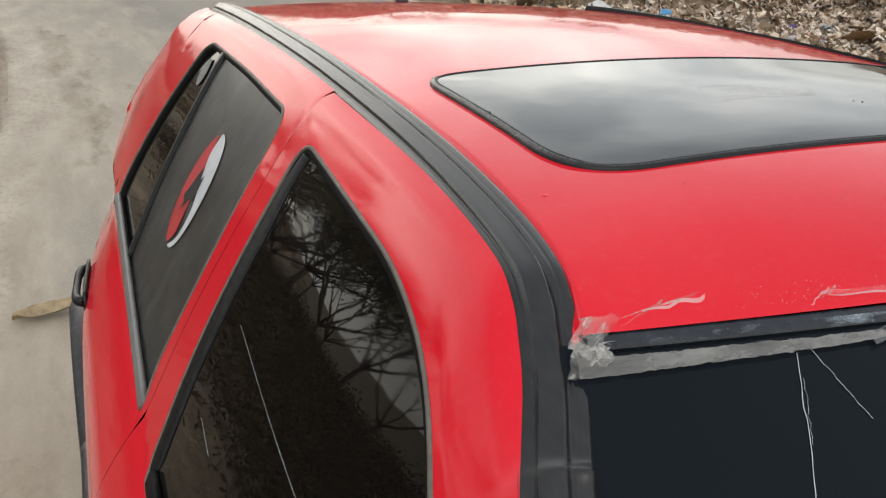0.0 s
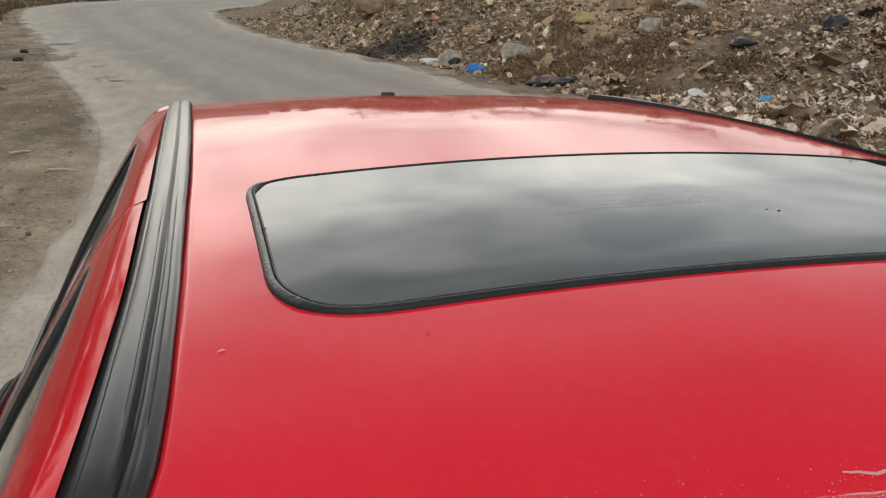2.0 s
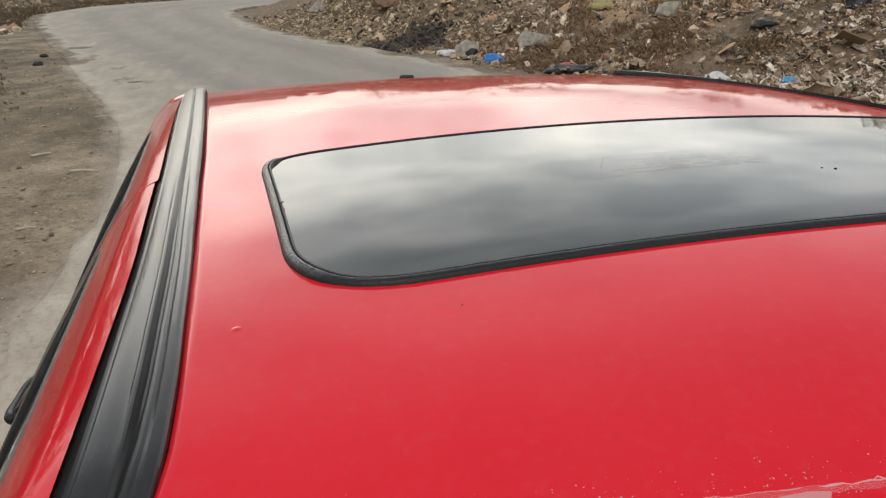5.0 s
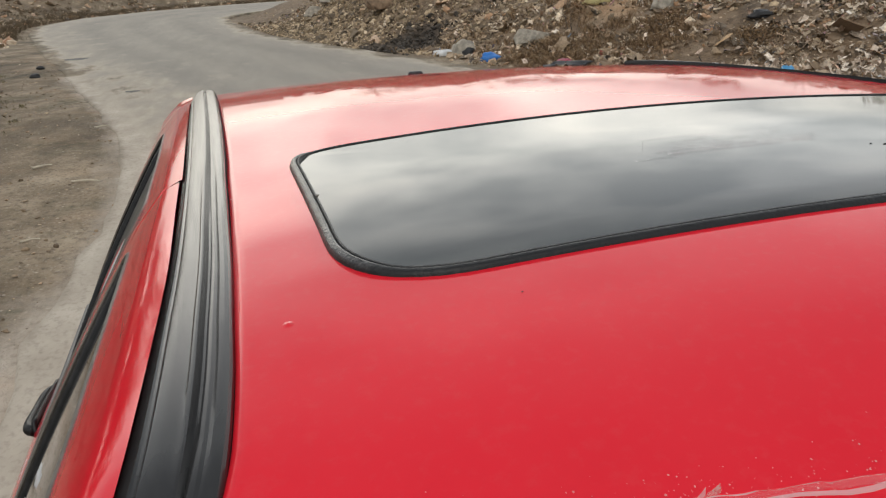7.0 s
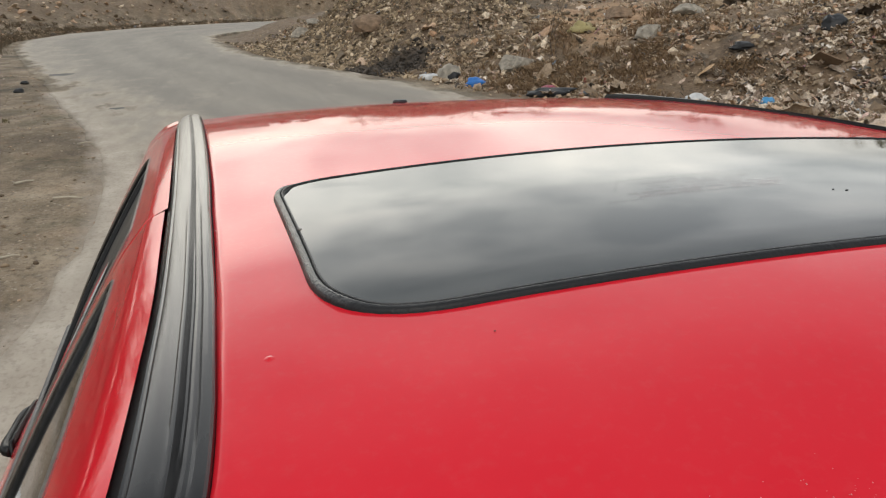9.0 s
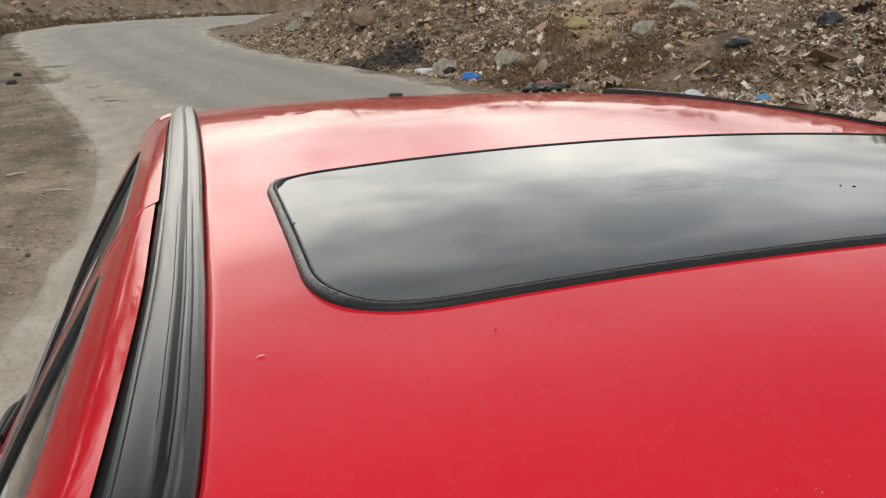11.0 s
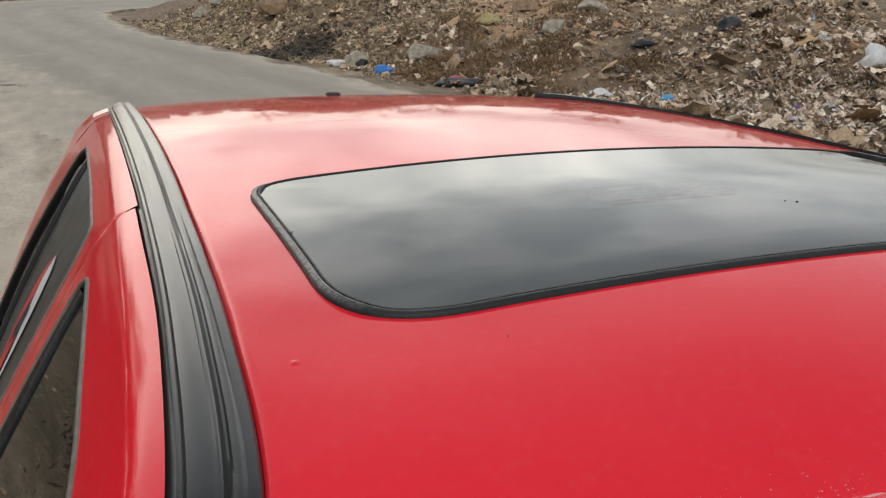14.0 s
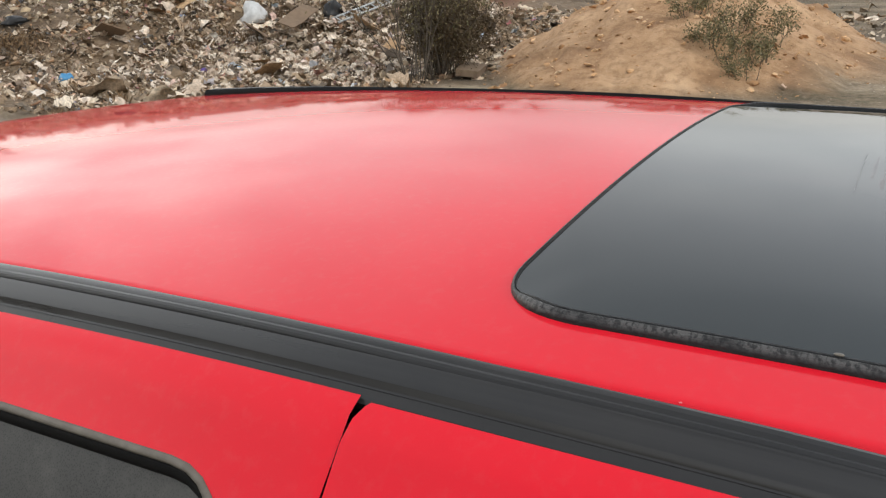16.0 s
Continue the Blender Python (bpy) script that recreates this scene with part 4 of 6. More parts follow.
for _ in range(1700):
    u = rnd.uniform(-0.95, 0.95)
    if rnd.random() > 0.12 + 0.88 * smoothstep(-0.85, -0.55, u) * (0.35 + 0.65 * smoothstep(-0.25, 0.25, noise.noise((u * 14, 3.0, 0)))):
        continue
    d = 0.008 + abs(rnd.gauss(0.004, 0.012))
    x = u * 0.545
    y = roof_front(x) + d
    r = 0.0002 + 0.0005 * rnd.random() ** 2.5
    base = len(fl_v)
    k = rnd.randint(4, 6)
    for a in range(k):
        q = r * rnd.uniform(0.5, 1.3)
        xx, yy = x + q * math.cos(6.283 * a / k), y + q * math.sin(6.283 * a / k)
        fl_v.append((xx, yy, roof_z(xx, yy) + 0.0006))
    fl_f.append(tuple(range(base, base + k)))
tagged(part("glue_specks", (fl_v, fl_f), GLUE, screen, "pale specks of glue left on the paint"), kind="stuff")

# Sunroof: rounded glass panel on a rubber ring
SUN = rounded([(-0.446, 0.654, 0.075), (-0.444, 0.209, 0.10), (0.444, 0.209, 0.10), (0.446, 0.654, 0.075)], 12)
fine = []
for a, b in zip(SUN, [*SUN[1:], SUN[0]]):
    n = max(1, int((b - a).length / 0.03))
    fine += [a.lerp(b, k / n) for k in range(n)]
centre = Vector((0, 0.430))


def rearward(outline):
    """How far each point of the outline faces the tail."""
    out = []
    for k in range(len(outline)):
        t = (outline[(k + 1) % len(outline)] - outline[k - 1]).normalized()
        nn = Vector((-t.y, t.x))
        if nn.dot(centre - outline[k]) < 0:
            nn = -nn
        out.append((nn, smoothstep(0.5, 0.95, -nn.y)))
    return out


def inset(outline, d):
    return [p + nn * d * (1 - 0.62 * w) for p, (nn, w) in zip(outline, rearward(outline))]


BACK = [w for nn, w in rearward(fine)]
FLANK = [smoothstep(0.5, 0.95, abs(nn.x)) for nn, w in rearward(fine)]      # the ring stands highest along the flanks


rings = [(0.0, -0.004), (0.0004, 0.002), (0.0020, 0.0056), (0.0048, 0.0068), (0.0068, 0.0060), (0.0076, 0.0042), (0.0086, 0.0060), (0.0100, 0.0060), (0.0112, 0.0018)]
seal_v = []
for d, h in rings:
    seal_v += [(p.x, p.y, roof_z(p.x, p.y) + (h * (0.62 - 0.14 * w + 0.38 * side) if h > 0 else h)) for p, w, side in zip(inset(fine, d), BACK, FLANK)]
sunroof = sharp(part("sunroof", (seal_v, strip_faces(len(rings), len(fine), True)), RING_RUBBER, car, "flush glass sunroof in a black rubber ring, flanks greyed for wear and sky sheen"), 40)
# rub lightens the flanks' colour: worn texture plus the sky's sheen
sunroof.data.attributes.new("rub", "FLOAT", "POINT").data.foreach_set("value", [(0.06 + 0.94 * side) * (1.0 if 0.0016 < d < 0.0070 else 0.0) for d, h in rings for w, side in zip(BACK, FLANK)])
glass_in = inset(fine, 0.0100)
gv = [(p.x, p.y, roof_z(p.x, p.y) + 0.0028 - 0.0010 * w) for p, w in zip(glass_in, BACK)]
gf = []
for r in range(1, 9):
    gv += [((q := p.lerp(centre, (r / 9.0))).x, q.y, roof_z(q.x, q.y) + 0.0044 - 0.0026 * smoothstep(0.44, 0.64, q.y)) for p in glass_in]
gf = strip_faces(9, len(glass_in), True)
gf.append(tuple(8 * len(glass_in) + k for k in range(len(glass_in))))
part("sunroof_glass", (gv, gf), ROOF_GLASS, sunroof, "dark tinted sunroof glass")
# worn print under the glass: unreadable rows
q = random.Random(21)
for x0, x1, y0, tall in ((-0.065, 0.030, 0.434, 0.003), (-0.100, 0.020, 0.424, 0.004), (-0.098, 0.010, 0.413, 0.004), (-0.108, 0.030, 0.402, 0.004), (-0.130, 0.015, 0.390, 0.007), (-0.125, 0.005, 0.377, 0.010)):
    x, bars = x0, []
    while x < x1:
        w, h = q.uniform(0.008, 0.026), q.uniform(0.6, 1.2) * tall
        bars.append(([(x + w * k / 3, y, roof_z(x + w * k / 3, y) + 0.0048) for y in (y0, y0 + h) for k in range(4)], strip_faces(2, 4)))
        x += w + q.uniform(0.001, 0.006)
    part("faded_print", joined(*bars), FADED, sunroof, "faded unreadable print on the glass")
# worn outline round the print
for (xa, ya), (xb, yb) in (((-0.118, 0.446), (0.038, 0.446)), ((-0.160, 0.372), (-0.122, 0.372)), ((-0.138, 0.405), (-0.120, 0.440))):
    run = [(xa + (xb - xa) * k / 12, ya + (yb - ya) * k / 12) for k in range(13)]
    part("print_outline", ([(x + o * (yb > ya), y + o, roof_z(x, y) + 0.0049) for o in (0.0, 0.0013) for x, y in run], strip_faces(2, 13)), FADED_DARK, sunroof, "faded dark outline of the print")
# two dark specks stuck on the glass
for x, y, r in ((0.058, 0.345, 0.0011), (0.068, 0.339, 0.0015)):
    bm = bmesh.new()
    bmesh.ops.create_icosphere(bm, subdivisions=1, radius=r, matrix=Matrix.Translation((x, y, roof_z(x, y) + 0.0047)) @ Matrix.Diagonal((1.3, 0.8, 0.35, 1)))
    part("dirt_speck", bm, CHANNEL, sunroof, "dark speck of dirt")
# nick in the rubber ring
bm = bmesh.new()
bmesh.ops.create_icosphere(bm, subdivisions=2, radius=0.0020, matrix=Matrix.Translation((-0.435, 0.427, roof_z(-0.435, 0.427) + 0.0066)) @ Matrix.Diagonal((0.9, 1.6, 0.45, 1)))
part("rubber_nick", bm, GREY_SEAL, sunroof, "grey nick in the rubber")
# small dent that catches the light, and chips on the moulding edge
dv = []
for j in range(13):
    for i in range(13):
        a, b = (i - 6) / 6, (j - 6) / 6
        x, y = -0.4825 + 0.0058 * a, 0.192 + 0.0058 * b
        dv.append((x, y, roof_z(x, y) - 0.00012 + 0.0009 * math.exp(-5.0 * (a * a + b * b))))
part("paint_blister", (dv, strip_faces(13, 13)), PAINT, car, "small raised blister in the red paint")
for x, y, r in ((-0.5135, 0.667, 0.0018), (-0.508, 0.50, 0.0008), (-0.338, 0.168, 0.0007)):
    bm = bmesh.new()
    bmesh.ops.create_icosphere(bm, subdivisions=2, radius=r, matrix=Matrix.Translation((x, y, roof_z(x, y) + 0.0006)) @ Matrix.Diagonal((1, 1.3, 0.4, 1)))
    part("paint_chip", bm, GLUE if y == 0.50 else SEAL, car, "tiny chip in the paint")
# washer jet at the tail edge
bm = bmesh.new()
bmesh.ops.create_cube(bm, size=1, matrix=Matrix.Translation((0.0, 1.975, roof_z(0, 1.975) + 0.003)) @ Matrix.Diagonal((0.038, 0.022, 0.010, 1)))
bmesh.ops.bevel(bm, geom=bm.edges[:], offset=0.0032, segments=3, affect="EDGES")
part("washer_jet", bm, PLASTIC, car, "black plastic washer jet")

# Tailgate
def tail(u, s):
    """u: -1..1 across, s: 0 at the roof, 1 at the bumper."""
    x0, y0, z0 = u * 0.530, roof_back(u * 0.53) + 0.018, roof_z(u * 0.53, roof_back(u * 0.53)) - 0.02
    rows = [(0, 0, 0, 1.0), (0.5, 0.21, -0.40, 1.42), (0.56, 0.24, -0.45, 1.47), (0.75, 0.29, -0.66, 1.53), (1, 0.29, -0.86, 1.52)]
    dy, dz, w = lerp_table(rows, s)
    flat = smoothstep(0, 0.5, s)
    y = y0 * (1 - flat) + (1.955 - 0.06 * u * u) * flat + dy
    return Vector((u * 0.530 * w, y, z0 * (1 - flat) + 1.335 * flat + dz))


tv = [tail(-1 + 2 * j / 24, i / 28) for i in range(29) for j in range(25)]
gate = part("tailgate", (tv, strip_faces(29, 25)), PAINT, car, "red tailgate with a tinted rear window")
tv = [tail(-0.86 + 1.72 * j / 24, 0.05 + 0.41 * i / 14) + Vector((0, 0.007, 0.005)) for i in range(15) for j in range(25)]
part("rear_glass", (tv, strip_faces(15, 25)), SIDE_GLASS, gate, "dark tinted rear window")
for sx in (-1, 1):
    tv = [tail(sx * (0.80 + 0.19 * j / 6), 0.58 + 0.16 * i / 6) + Vector((0, 0.016, 0)) for i in range(7) for j in range(7)]
    part("rear_light", (tv, strip_faces(7, 7)), LAMP_RED, car, "red rear light")


def bumper(y, sign, width, z0, z1, depth):
    pts = [Vector((width * math.sin(a), y + sign * depth * (math.cos(a) - 1) * 2.2, 0)) for a in (math.radians(-78 + 156 * k / 30) for k in range(31))]
    prof = [(z0, -0.05), (z0, 0.0), (z0 + 0.05, 0.025), ((z0 + z1) / 2, 0.035), (z1 - 0.04, 0.025), (z1, 0.0), (z1, -0.06)]
    frs = [(Vector((0, 0, 1)), Vector((math.sin(a), sign * math.cos(a), 0))) for a in (math.radians(-78 + 156 * k / 30) for k in range(31))]
    return sweep(pts, frs, prof)


part("rear_bumper", bumper(2.29, 1, 0.86, 0.22, 0.52, 0.10), PLASTIC, car, "black rear bumper")
part("front_bumper", bumper(-1.90, -1, 0.84, 0.20, 0.52, 0.10), PLASTIC, car, "black front bumper")
# bonnet, cowl and nose
def bonnet(u, s):
    y = -0.66 - 0.17 * (1 - u * u) * (1 - 0.6 * s) - 1.02 * s
    w = 0.80 - 0.13 * s
    z = 0.868 - 0.10 * s - 0.06 * s**3 + 0.025 * (1 - u * u)
    return Vector((u * w, y, z))


bv = [bonnet(-1 + 2 * j / 24, 0.03 + 0.97 * i / 20) for i in range(21) for j in range(25)]
part("bonnet", (bv, strip_faces(21, 25)), PAINT, car, "red bonnet")
cv = [Vector((u * 0.80, -0.60 - 0.17 * (1 - u * u) - 0.09 * s, 0.872 + 0.015 * (1 - u * u) - 0.01 * s)) for s in (0, 0.5, 1) for u in (-1 + 2 * j / 24 for j in range(25))]
part("cowl", (cv, strip_faces(3, 25)), PLASTIC, car, "black cowl panel under the windscreen")
nv = [bonnet(-1 + 2 * j / 24, 1.0) + Vector((0, -0.02 - 0.05 * i / 6, -0.03 - 0.24 * i / 6)) for i in range(7) for j in range(25)]
part("grille", (nv, strip_faces(7, 25)), PLASTIC, car, "black front grille")
for sx in (-1, 1):
    lv = [bonnet(sx * (0.62 + 0.36 * j / 8), 1.0) + Vector((0, -0.05 - 0.03 * i / 6, -0.05 - 0.13 * i / 6)) for i in range(7) for j in range(9)]
    part("headlight", (lv, strip_faces(7, 9)), LAMP_CLEAR, car, "clear headlight")
# wing tops between the bonnet's edge and the fenders
for sx in (-1, 1):
    rows = []
    for i in range(21):
        a = bonnet(sx, 0.03 + 0.97 * i / 20)
        y = max(-1.80, min(-0.604, a.y))
        z = 0.74 + (0.845 - 0.74) * (y + 1.80) / 1.196
        b = on_side(y, z)
        b.x *= -sx
        b.x = sx * abs(b.x)
        for k in range(7):
            t = k / 6
            p = a.lerp(b, t) + Vector((0, 0, 0.018 * math.sin(math.pi * t)))
            rows.append(p - Vector((0, 0, 0.004)) if k == 0 else p)
    part("wing_top", (rows, strip_faces(21, 7)), PAINT, car, "red wing beside the bonnet")
# rear corners between the tailgate and the flanks
for sx in (-1, 1):
    rows = []
    for i in range(29):
        a = tail(sx, i / 28)
        z = max(0.30, a.z)
        y = lerp_table([(0.24, 2.24), (0.91, 2.24), (0.93, 2.20), (1.14, 2.07), (1.27, 1.955), (1.335, 1.86)], z)[0]
        b = on_side(y - 0.02, z)
        b.x = sx * (abs(b.x) - 0.012 * smoothstep(1.15, 1.30, z))
        for k in range(6):
            t = k / 5
            p = a.lerp(b, t)
            p += Vector((sx * 0.4, 0.9, 0)).normalized() * 0.012 * math.sin(math.pi * t) * smoothstep(0.1, 0.5, i / 28)
            rows.append(p)
    part("rear_corner", (rows, strip_faces(29, 6)), PAINT, car, "red corner beside the tailgate")
# floor pan, so that no light passes under the cabin
fv = [Vector((x, y, 0.26)) for y in (-1.8, -0.6, 0.6, 1.5, 2.2) for x in (-0.78, 0, 0.78)]
part("floor_pan", (fv, strip_faces(5, 3)), SEAL, car)

# Stickers on the near side windows
rear_door = next(o for o in car.children if o.name == "rear_door")


def sticker(name, outline, lift, material, label):
    c = sum((Vector(p) for p in outline), Vector((0, 0))) / len(outline)
    pts = [Vector(p) for p in outline]
    verts = [on_side(p.x, p.y, -0.008 + lift) for p in pts] + [on_side(c.x, c.y, -0.008 + lift)]
    n = len(pts)
    part(name, (verts, [(k, (k + 1) % n, n) for k in range(n)]), material, rear_door, label)


OC, OA, OB = Vector((1.002, 1.138)), 0.077, 0.098


def oval(a, k=1.0, du=0.0):
    return (OC.x + du + OA * k * math.cos(a), OC.y + OB * k * math.sin(a))


def blend(points, n=8):
    return [(p.x, p.y) for p in spline([(u, v, 0) for u, v in points], n)]


# far half red and broad at the foot, near half white and broad at the head, a dark band between
white = [oval(math.radians(a)) for a in range(82, 262, 6)] + blend([(OC.x + OA * u, OC.y + OB * v) for u, v in ((0.0, -0.985), (-0.50, -0.68), (-0.56, -0.20), (-0.10, 0.24), (0.24, 0.60), (0.18, 0.93))])
red = [oval(math.radians(a)) for a in range(70, -76, -6)] + blend([(OC.x + OA * u, OC.y + OB * v) for u, v in ((0.12, -0.96), (-0.22, -0.66), (0.12, -0.26), (0.46, 0.10), (0.62, 0.48), (0.42, 0.85))])


def sheet(name, outline, lift, material, label):
    """A flat film piece of any outline laid on the glass."""
    bm = bmesh.new()
    bm.faces.new([bm.verts.new(on_side(u, v, -0.008 + lift)) for u, v in outline])
    bmesh.ops.triangulate(bm, faces=bm.faces[:])
    part(name, bm, material, rear_door, label, False)


sheet("sticker_crescent", white, 0.0022, STICK_WHITE, "white crescent of an oval sticker")
sheet("sticker_crescent", red, 0.0022, STICK_RED, "red crescent of an oval sticker")
sticker("sticker_figure", [(OC.x + u, OC.y + v) for u, v in ((0.045, -0.020), (0.026, -0.027), (0.032, -0.043), (0.0, -0.017), (-0.028, -0.007), (-0.020, 0.033), (-0.004, 0.017), (0.005, 0.043), (0.020, 0.023), (0.030, 0.0))], 0.0030, STICK_BLACK, "dark jagged figure of the sticker")
sticker("small_sticker", [(1.398 + 0.028 * math.cos(a), 1.269 + 0.028 * math.sin(a)) for a in (2 * math.pi * k / 20 for k in range(20))], 0.0015, STICK_GREY, "small round faded sticker")

front_door = next(o for o in car.children if o.name == "front_door")
for (y0, z0), (y1, z1) in (((0.491, 1.126), (0.092, 1.103)), ((0.466, 1.015), (0.390, 1.010))):
    run = [on_side(y0 + (y1 - y0) * k / 8, z0 + (z1 - z0) * k / 8, -0.0045) for k in range(9)]
    part("scratch", tube(run, 0.00018, 5), CRACK, front_door, "fine pale scratch in the tint")


# ---- ground, road and the rubbish bank ----
FOOT = [(-60, 16.0), (-8, 14.0), (2, 11.5), (5.0, 10.4), (7.5, 10.0), (9.0, 10.0), (11.0, 9.3), (12.3, 7.6), (14.0, 5.9), (16.5, 4.9), (19.0, 4.2), (22.0, 3.4), (26.0, 2.6), (33.0, 1.7), (46.0, 1.0), (54, 1.2), (62, 4.5), (76, 11), (90, 24), (110, 60)]
ROAD = [(-60, -4.5, 7.5), (-20, -2.4, 6.2), (-2, -1.75, 5.6), (2, -1.62, 5.4), (5, -1.50, 5.3), (7, -1.42, 5.25), (9.5, -1.58, 5.35), (10.8, -1.75, 5.2), (13, -2.15, 4.75), (16.3, -2.9, 4.1), (19, -3.4, 3.7), (22.5, -4.1, 3.05), (26.5, -5.0, 2.36),
        (33.7, -6.5, 1.28), (46, -8.9, 0.62)]


def terrain(x, y):
    """Height of the ground, and its cover: rubble, loam, field, ash, pale."""
    far = math.hypot(x, y)
    (foot,) = lerp_table(FOOT, y)
    d = x - foot
    n1 = noise.fractal(Vector((x * 0.35, y * 0.35, 0.3)), 0.9, 2.1, 5)
    n2 = noise.fractal(Vector((x * 1.9, y * 1.9, 4.0)), 0.8, 2.1, 4)
    rise = smoothstep(0.0, 3.6, d) * smoothstep(5.0, 7.4, y - 0.22 * max(0.0, d))
    z = 0.92 * rise + 0.16 * rise * n1 + 0.05 * n2 * smoothstep(-0.4, 1.0, d)
    # tall heap by the bend, with a burnt hollow before it
    heap = math.exp(-(((x - 6.3) / 2.6) ** 2) - ((y - 29.0) / 5.0) ** 2)
    z += 2.1 * heap * smoothstep(0, 2.5, d) + 0.35 * heap * n1 * smoothstep(0, 1.5, d)
    ash = math.exp(-(((x - 4.05) / 0.85) ** 2) - ((y - 21.7) / 1.0) ** 2) * 1.9 + 0.35 * math.exp(-(((x - 9.0) / 0.7) ** 2) - ((y - 13.9) / 0.9) ** 2)
    z -= 0.16 * min(1.0, ash) * smoothstep(0.0, 0.8, d)
    # orange spoil mound near the bush
    md = math.hypot((x - 12.75) / 4.33, (y - 3.53) / 2.73)
    mound = max(0.0, 1 - md**1.43)
    n3 = noise.fractal(Vector((x * 3.2, y * 3.2, 8.0)), 0.7, 2.1, 4)
    z += 1.21 * mound + (0.10 * n2 + 0.10 * n1 + 0.06 * n3) * smoothstep(0, 0.3, mound)
    loam = smoothstep(0.0, 0.12, mound + 0.05 * n2)
    # bare reddish soil showing through high on the bank
    loam = max(loam, 0.75 * smoothstep(0.35, 0.75, math.exp(-(((x - 8.8 - 0.38 * (y - 19)) / 1.9) ** 2) - ((y - 20.5) / 5.0) ** 2) + 0.22 * n1 + 0.10 * n2))
    # field beyond, rising a little to a low skyline
    back = smoothstep(14, 20, d) if y > 0 else smoothstep(20, 40, x)
    z += 0.55 * smoothstep(3.2, 8, d) * smoothstep(10, 15, y)
    z = z * (1 - 0.75 * smoothstep(3.4 + 11.6 * smoothstep(10, 14, y), 6.5 + 19.5 * smoothstep(10, 14, y), d)) + (0.5 + 3.0 * smoothstep(0, 12, y - 0.75 * x)) * smoothstep(12, 55, d) + 5.0 * smoothstep(210, 400, far)
    field = 0.95 * smoothstep(16.5, 19, x - 0.15 * y + 1.2 * n1) * smoothstep(0.0, 1.2, y - 0.43 * x - 0.6 * n1 - 0.2) * smoothstep(0.0, 3.0, 0.80 * x - y) * (1 - smoothstep(50, 64, x))
    # bank on the outer side of the bend
    outer = 0.0
    left = lerp_table([(-60, -11), (20, -11.5), (46, -13.0), (60, -14), (80, -11), (100, -3), (118, 10), (140, 60)], y)[0]
    if y > 15:
        outer = smoothstep(0, 7, left - x) * smoothstep(18, 40, y) * smoothstep(-7, 0, x + 0.36 * y + 3)
        z += outer * (2.2 + 0.9 * n1 + 0.8 * smoothstep(45, 80, y) * smoothstep(2, 16, left - x))
    lane = lerp_table(ROAD, y)
    near = smoothstep(0.0, 0.9, x - lane[1] + 0.4 * n1) * smoothstep(5.5, 7.5, y) if y < 46 else 0.0
    rub = max(near, smoothstep(-0.7, 0.6, d + 0.6 * n1) * smoothstep(5.0, 7.4, y - 0.22 * max(0.0, d) + 0.5 * n1) * (1 - 0.7 * smoothstep(4 + 16 * smoothstep(10, 14, y), 7 + 23 * smoothstep(10, 14, y), d)), 0.9 * outer) * (1 - loam)
    pale = max(math.exp(-((x - lane[0] - 0.22 + 0.15 * n1) / 0.36) ** 2), (1 - smoothstep(3.6, 5.6, y + 0.9 * n1)) * (1 - smoothstep(1.0, 3.0, x)) * smoothstep(-2.0, -1.45, x + 0.2 * n1) * 0.60) if y < 20 else 0.0
    on_road = smoothstep(-0.35, 0.25, x - lane[0]) * smoothstep(-0.35, 0.25, lane[1] - x) if y < 46 else 0.0
    z += 0.018 * n2 * (1 - on_road) * smoothstep(0, 1, left - x + 9)
    z -= 0.045 * on_road
    return z, rub, loam, field, min(1.0, ash), pale


def axis(stops):
    out = []
    for (a, b, step) in stops:
        k = a
        while k < b - 1e-6:
            out.append(k)
            k += step
    return [*out, stops[-1][1]]


GX = axis([(-900, -200, 100), (-200, -60, 20), (-60, -14, 2.0), (-14, -4, 0.7), (-4, 4, 0.3), (4, 16, 0.2), (16, 30, 0.7), (30, 60, 2.0), (60, 200, 20), (200, 900, 100)])
GY = axis([(-900, -200, 100), (-200, -40, 20), (-40, -6, 2.0), (-6, 2, 0.6), (2, 22, 0.22), (22, 40, 0.45), (40, 70, 1.0), (70, 140, 3.0), (140, 300, 20), (300, 900, 100)])
tv, covers = [], []
for y in GY:
    for x in GX:
        z, *cov = terrain(x, y)
        tv.append((x, y, z))
        covers.append(cov)
gme = mesh_of("ground", tv, strip_faces(len(GY), len(GX)), GROUND)
for k, name in enumerate(("rubble", "loam", "field", "ash", "pale")):
    gme.attributes.new(name, "FLOAT", "POINT").data.foreach_set("value", [c[k] for c in covers])
ground = tagged(new("ground", gme), "bare brown ground rising to a rubble bank", "ground", kind="structure")


def height(x, y):
    return terrain(x, y)[0]


# Road: worn asphalt, its edges ragged and dusty, bending away behind the heap
rows = []
y = -60.0
while y < 46:
    a, b = lerp_table(ROAD, y)
    rows.append(((a + 0.16 * noise.noise((y * 0.8, 1, 0)) + 0.07 * noise.noise((y * 3.1, 5, 0)), y), (b + 0.16 * noise.noise((y * 0.8, 9, 0)), y)))
    y += 0.5 if y > -5 else 3
for (ax, ay), (bx, by) in (((-8.9, 46.2), (0.62, 46.2)), ((-9.9, 55), (0.55, 52)), ((-9.2, 68), (1.6, 58)), ((-5.5, 82), (4.5, 66)), ((1.5, 96), (10.5, 76)), ((12, 108), (20, 86)), ((34, 122), (38, 98)), ((70, 138), (70, 112))):
    rows.append(((ax, ay), (bx, by)))
COLS = 31
rv2, edge_mask, wear = [], [], []
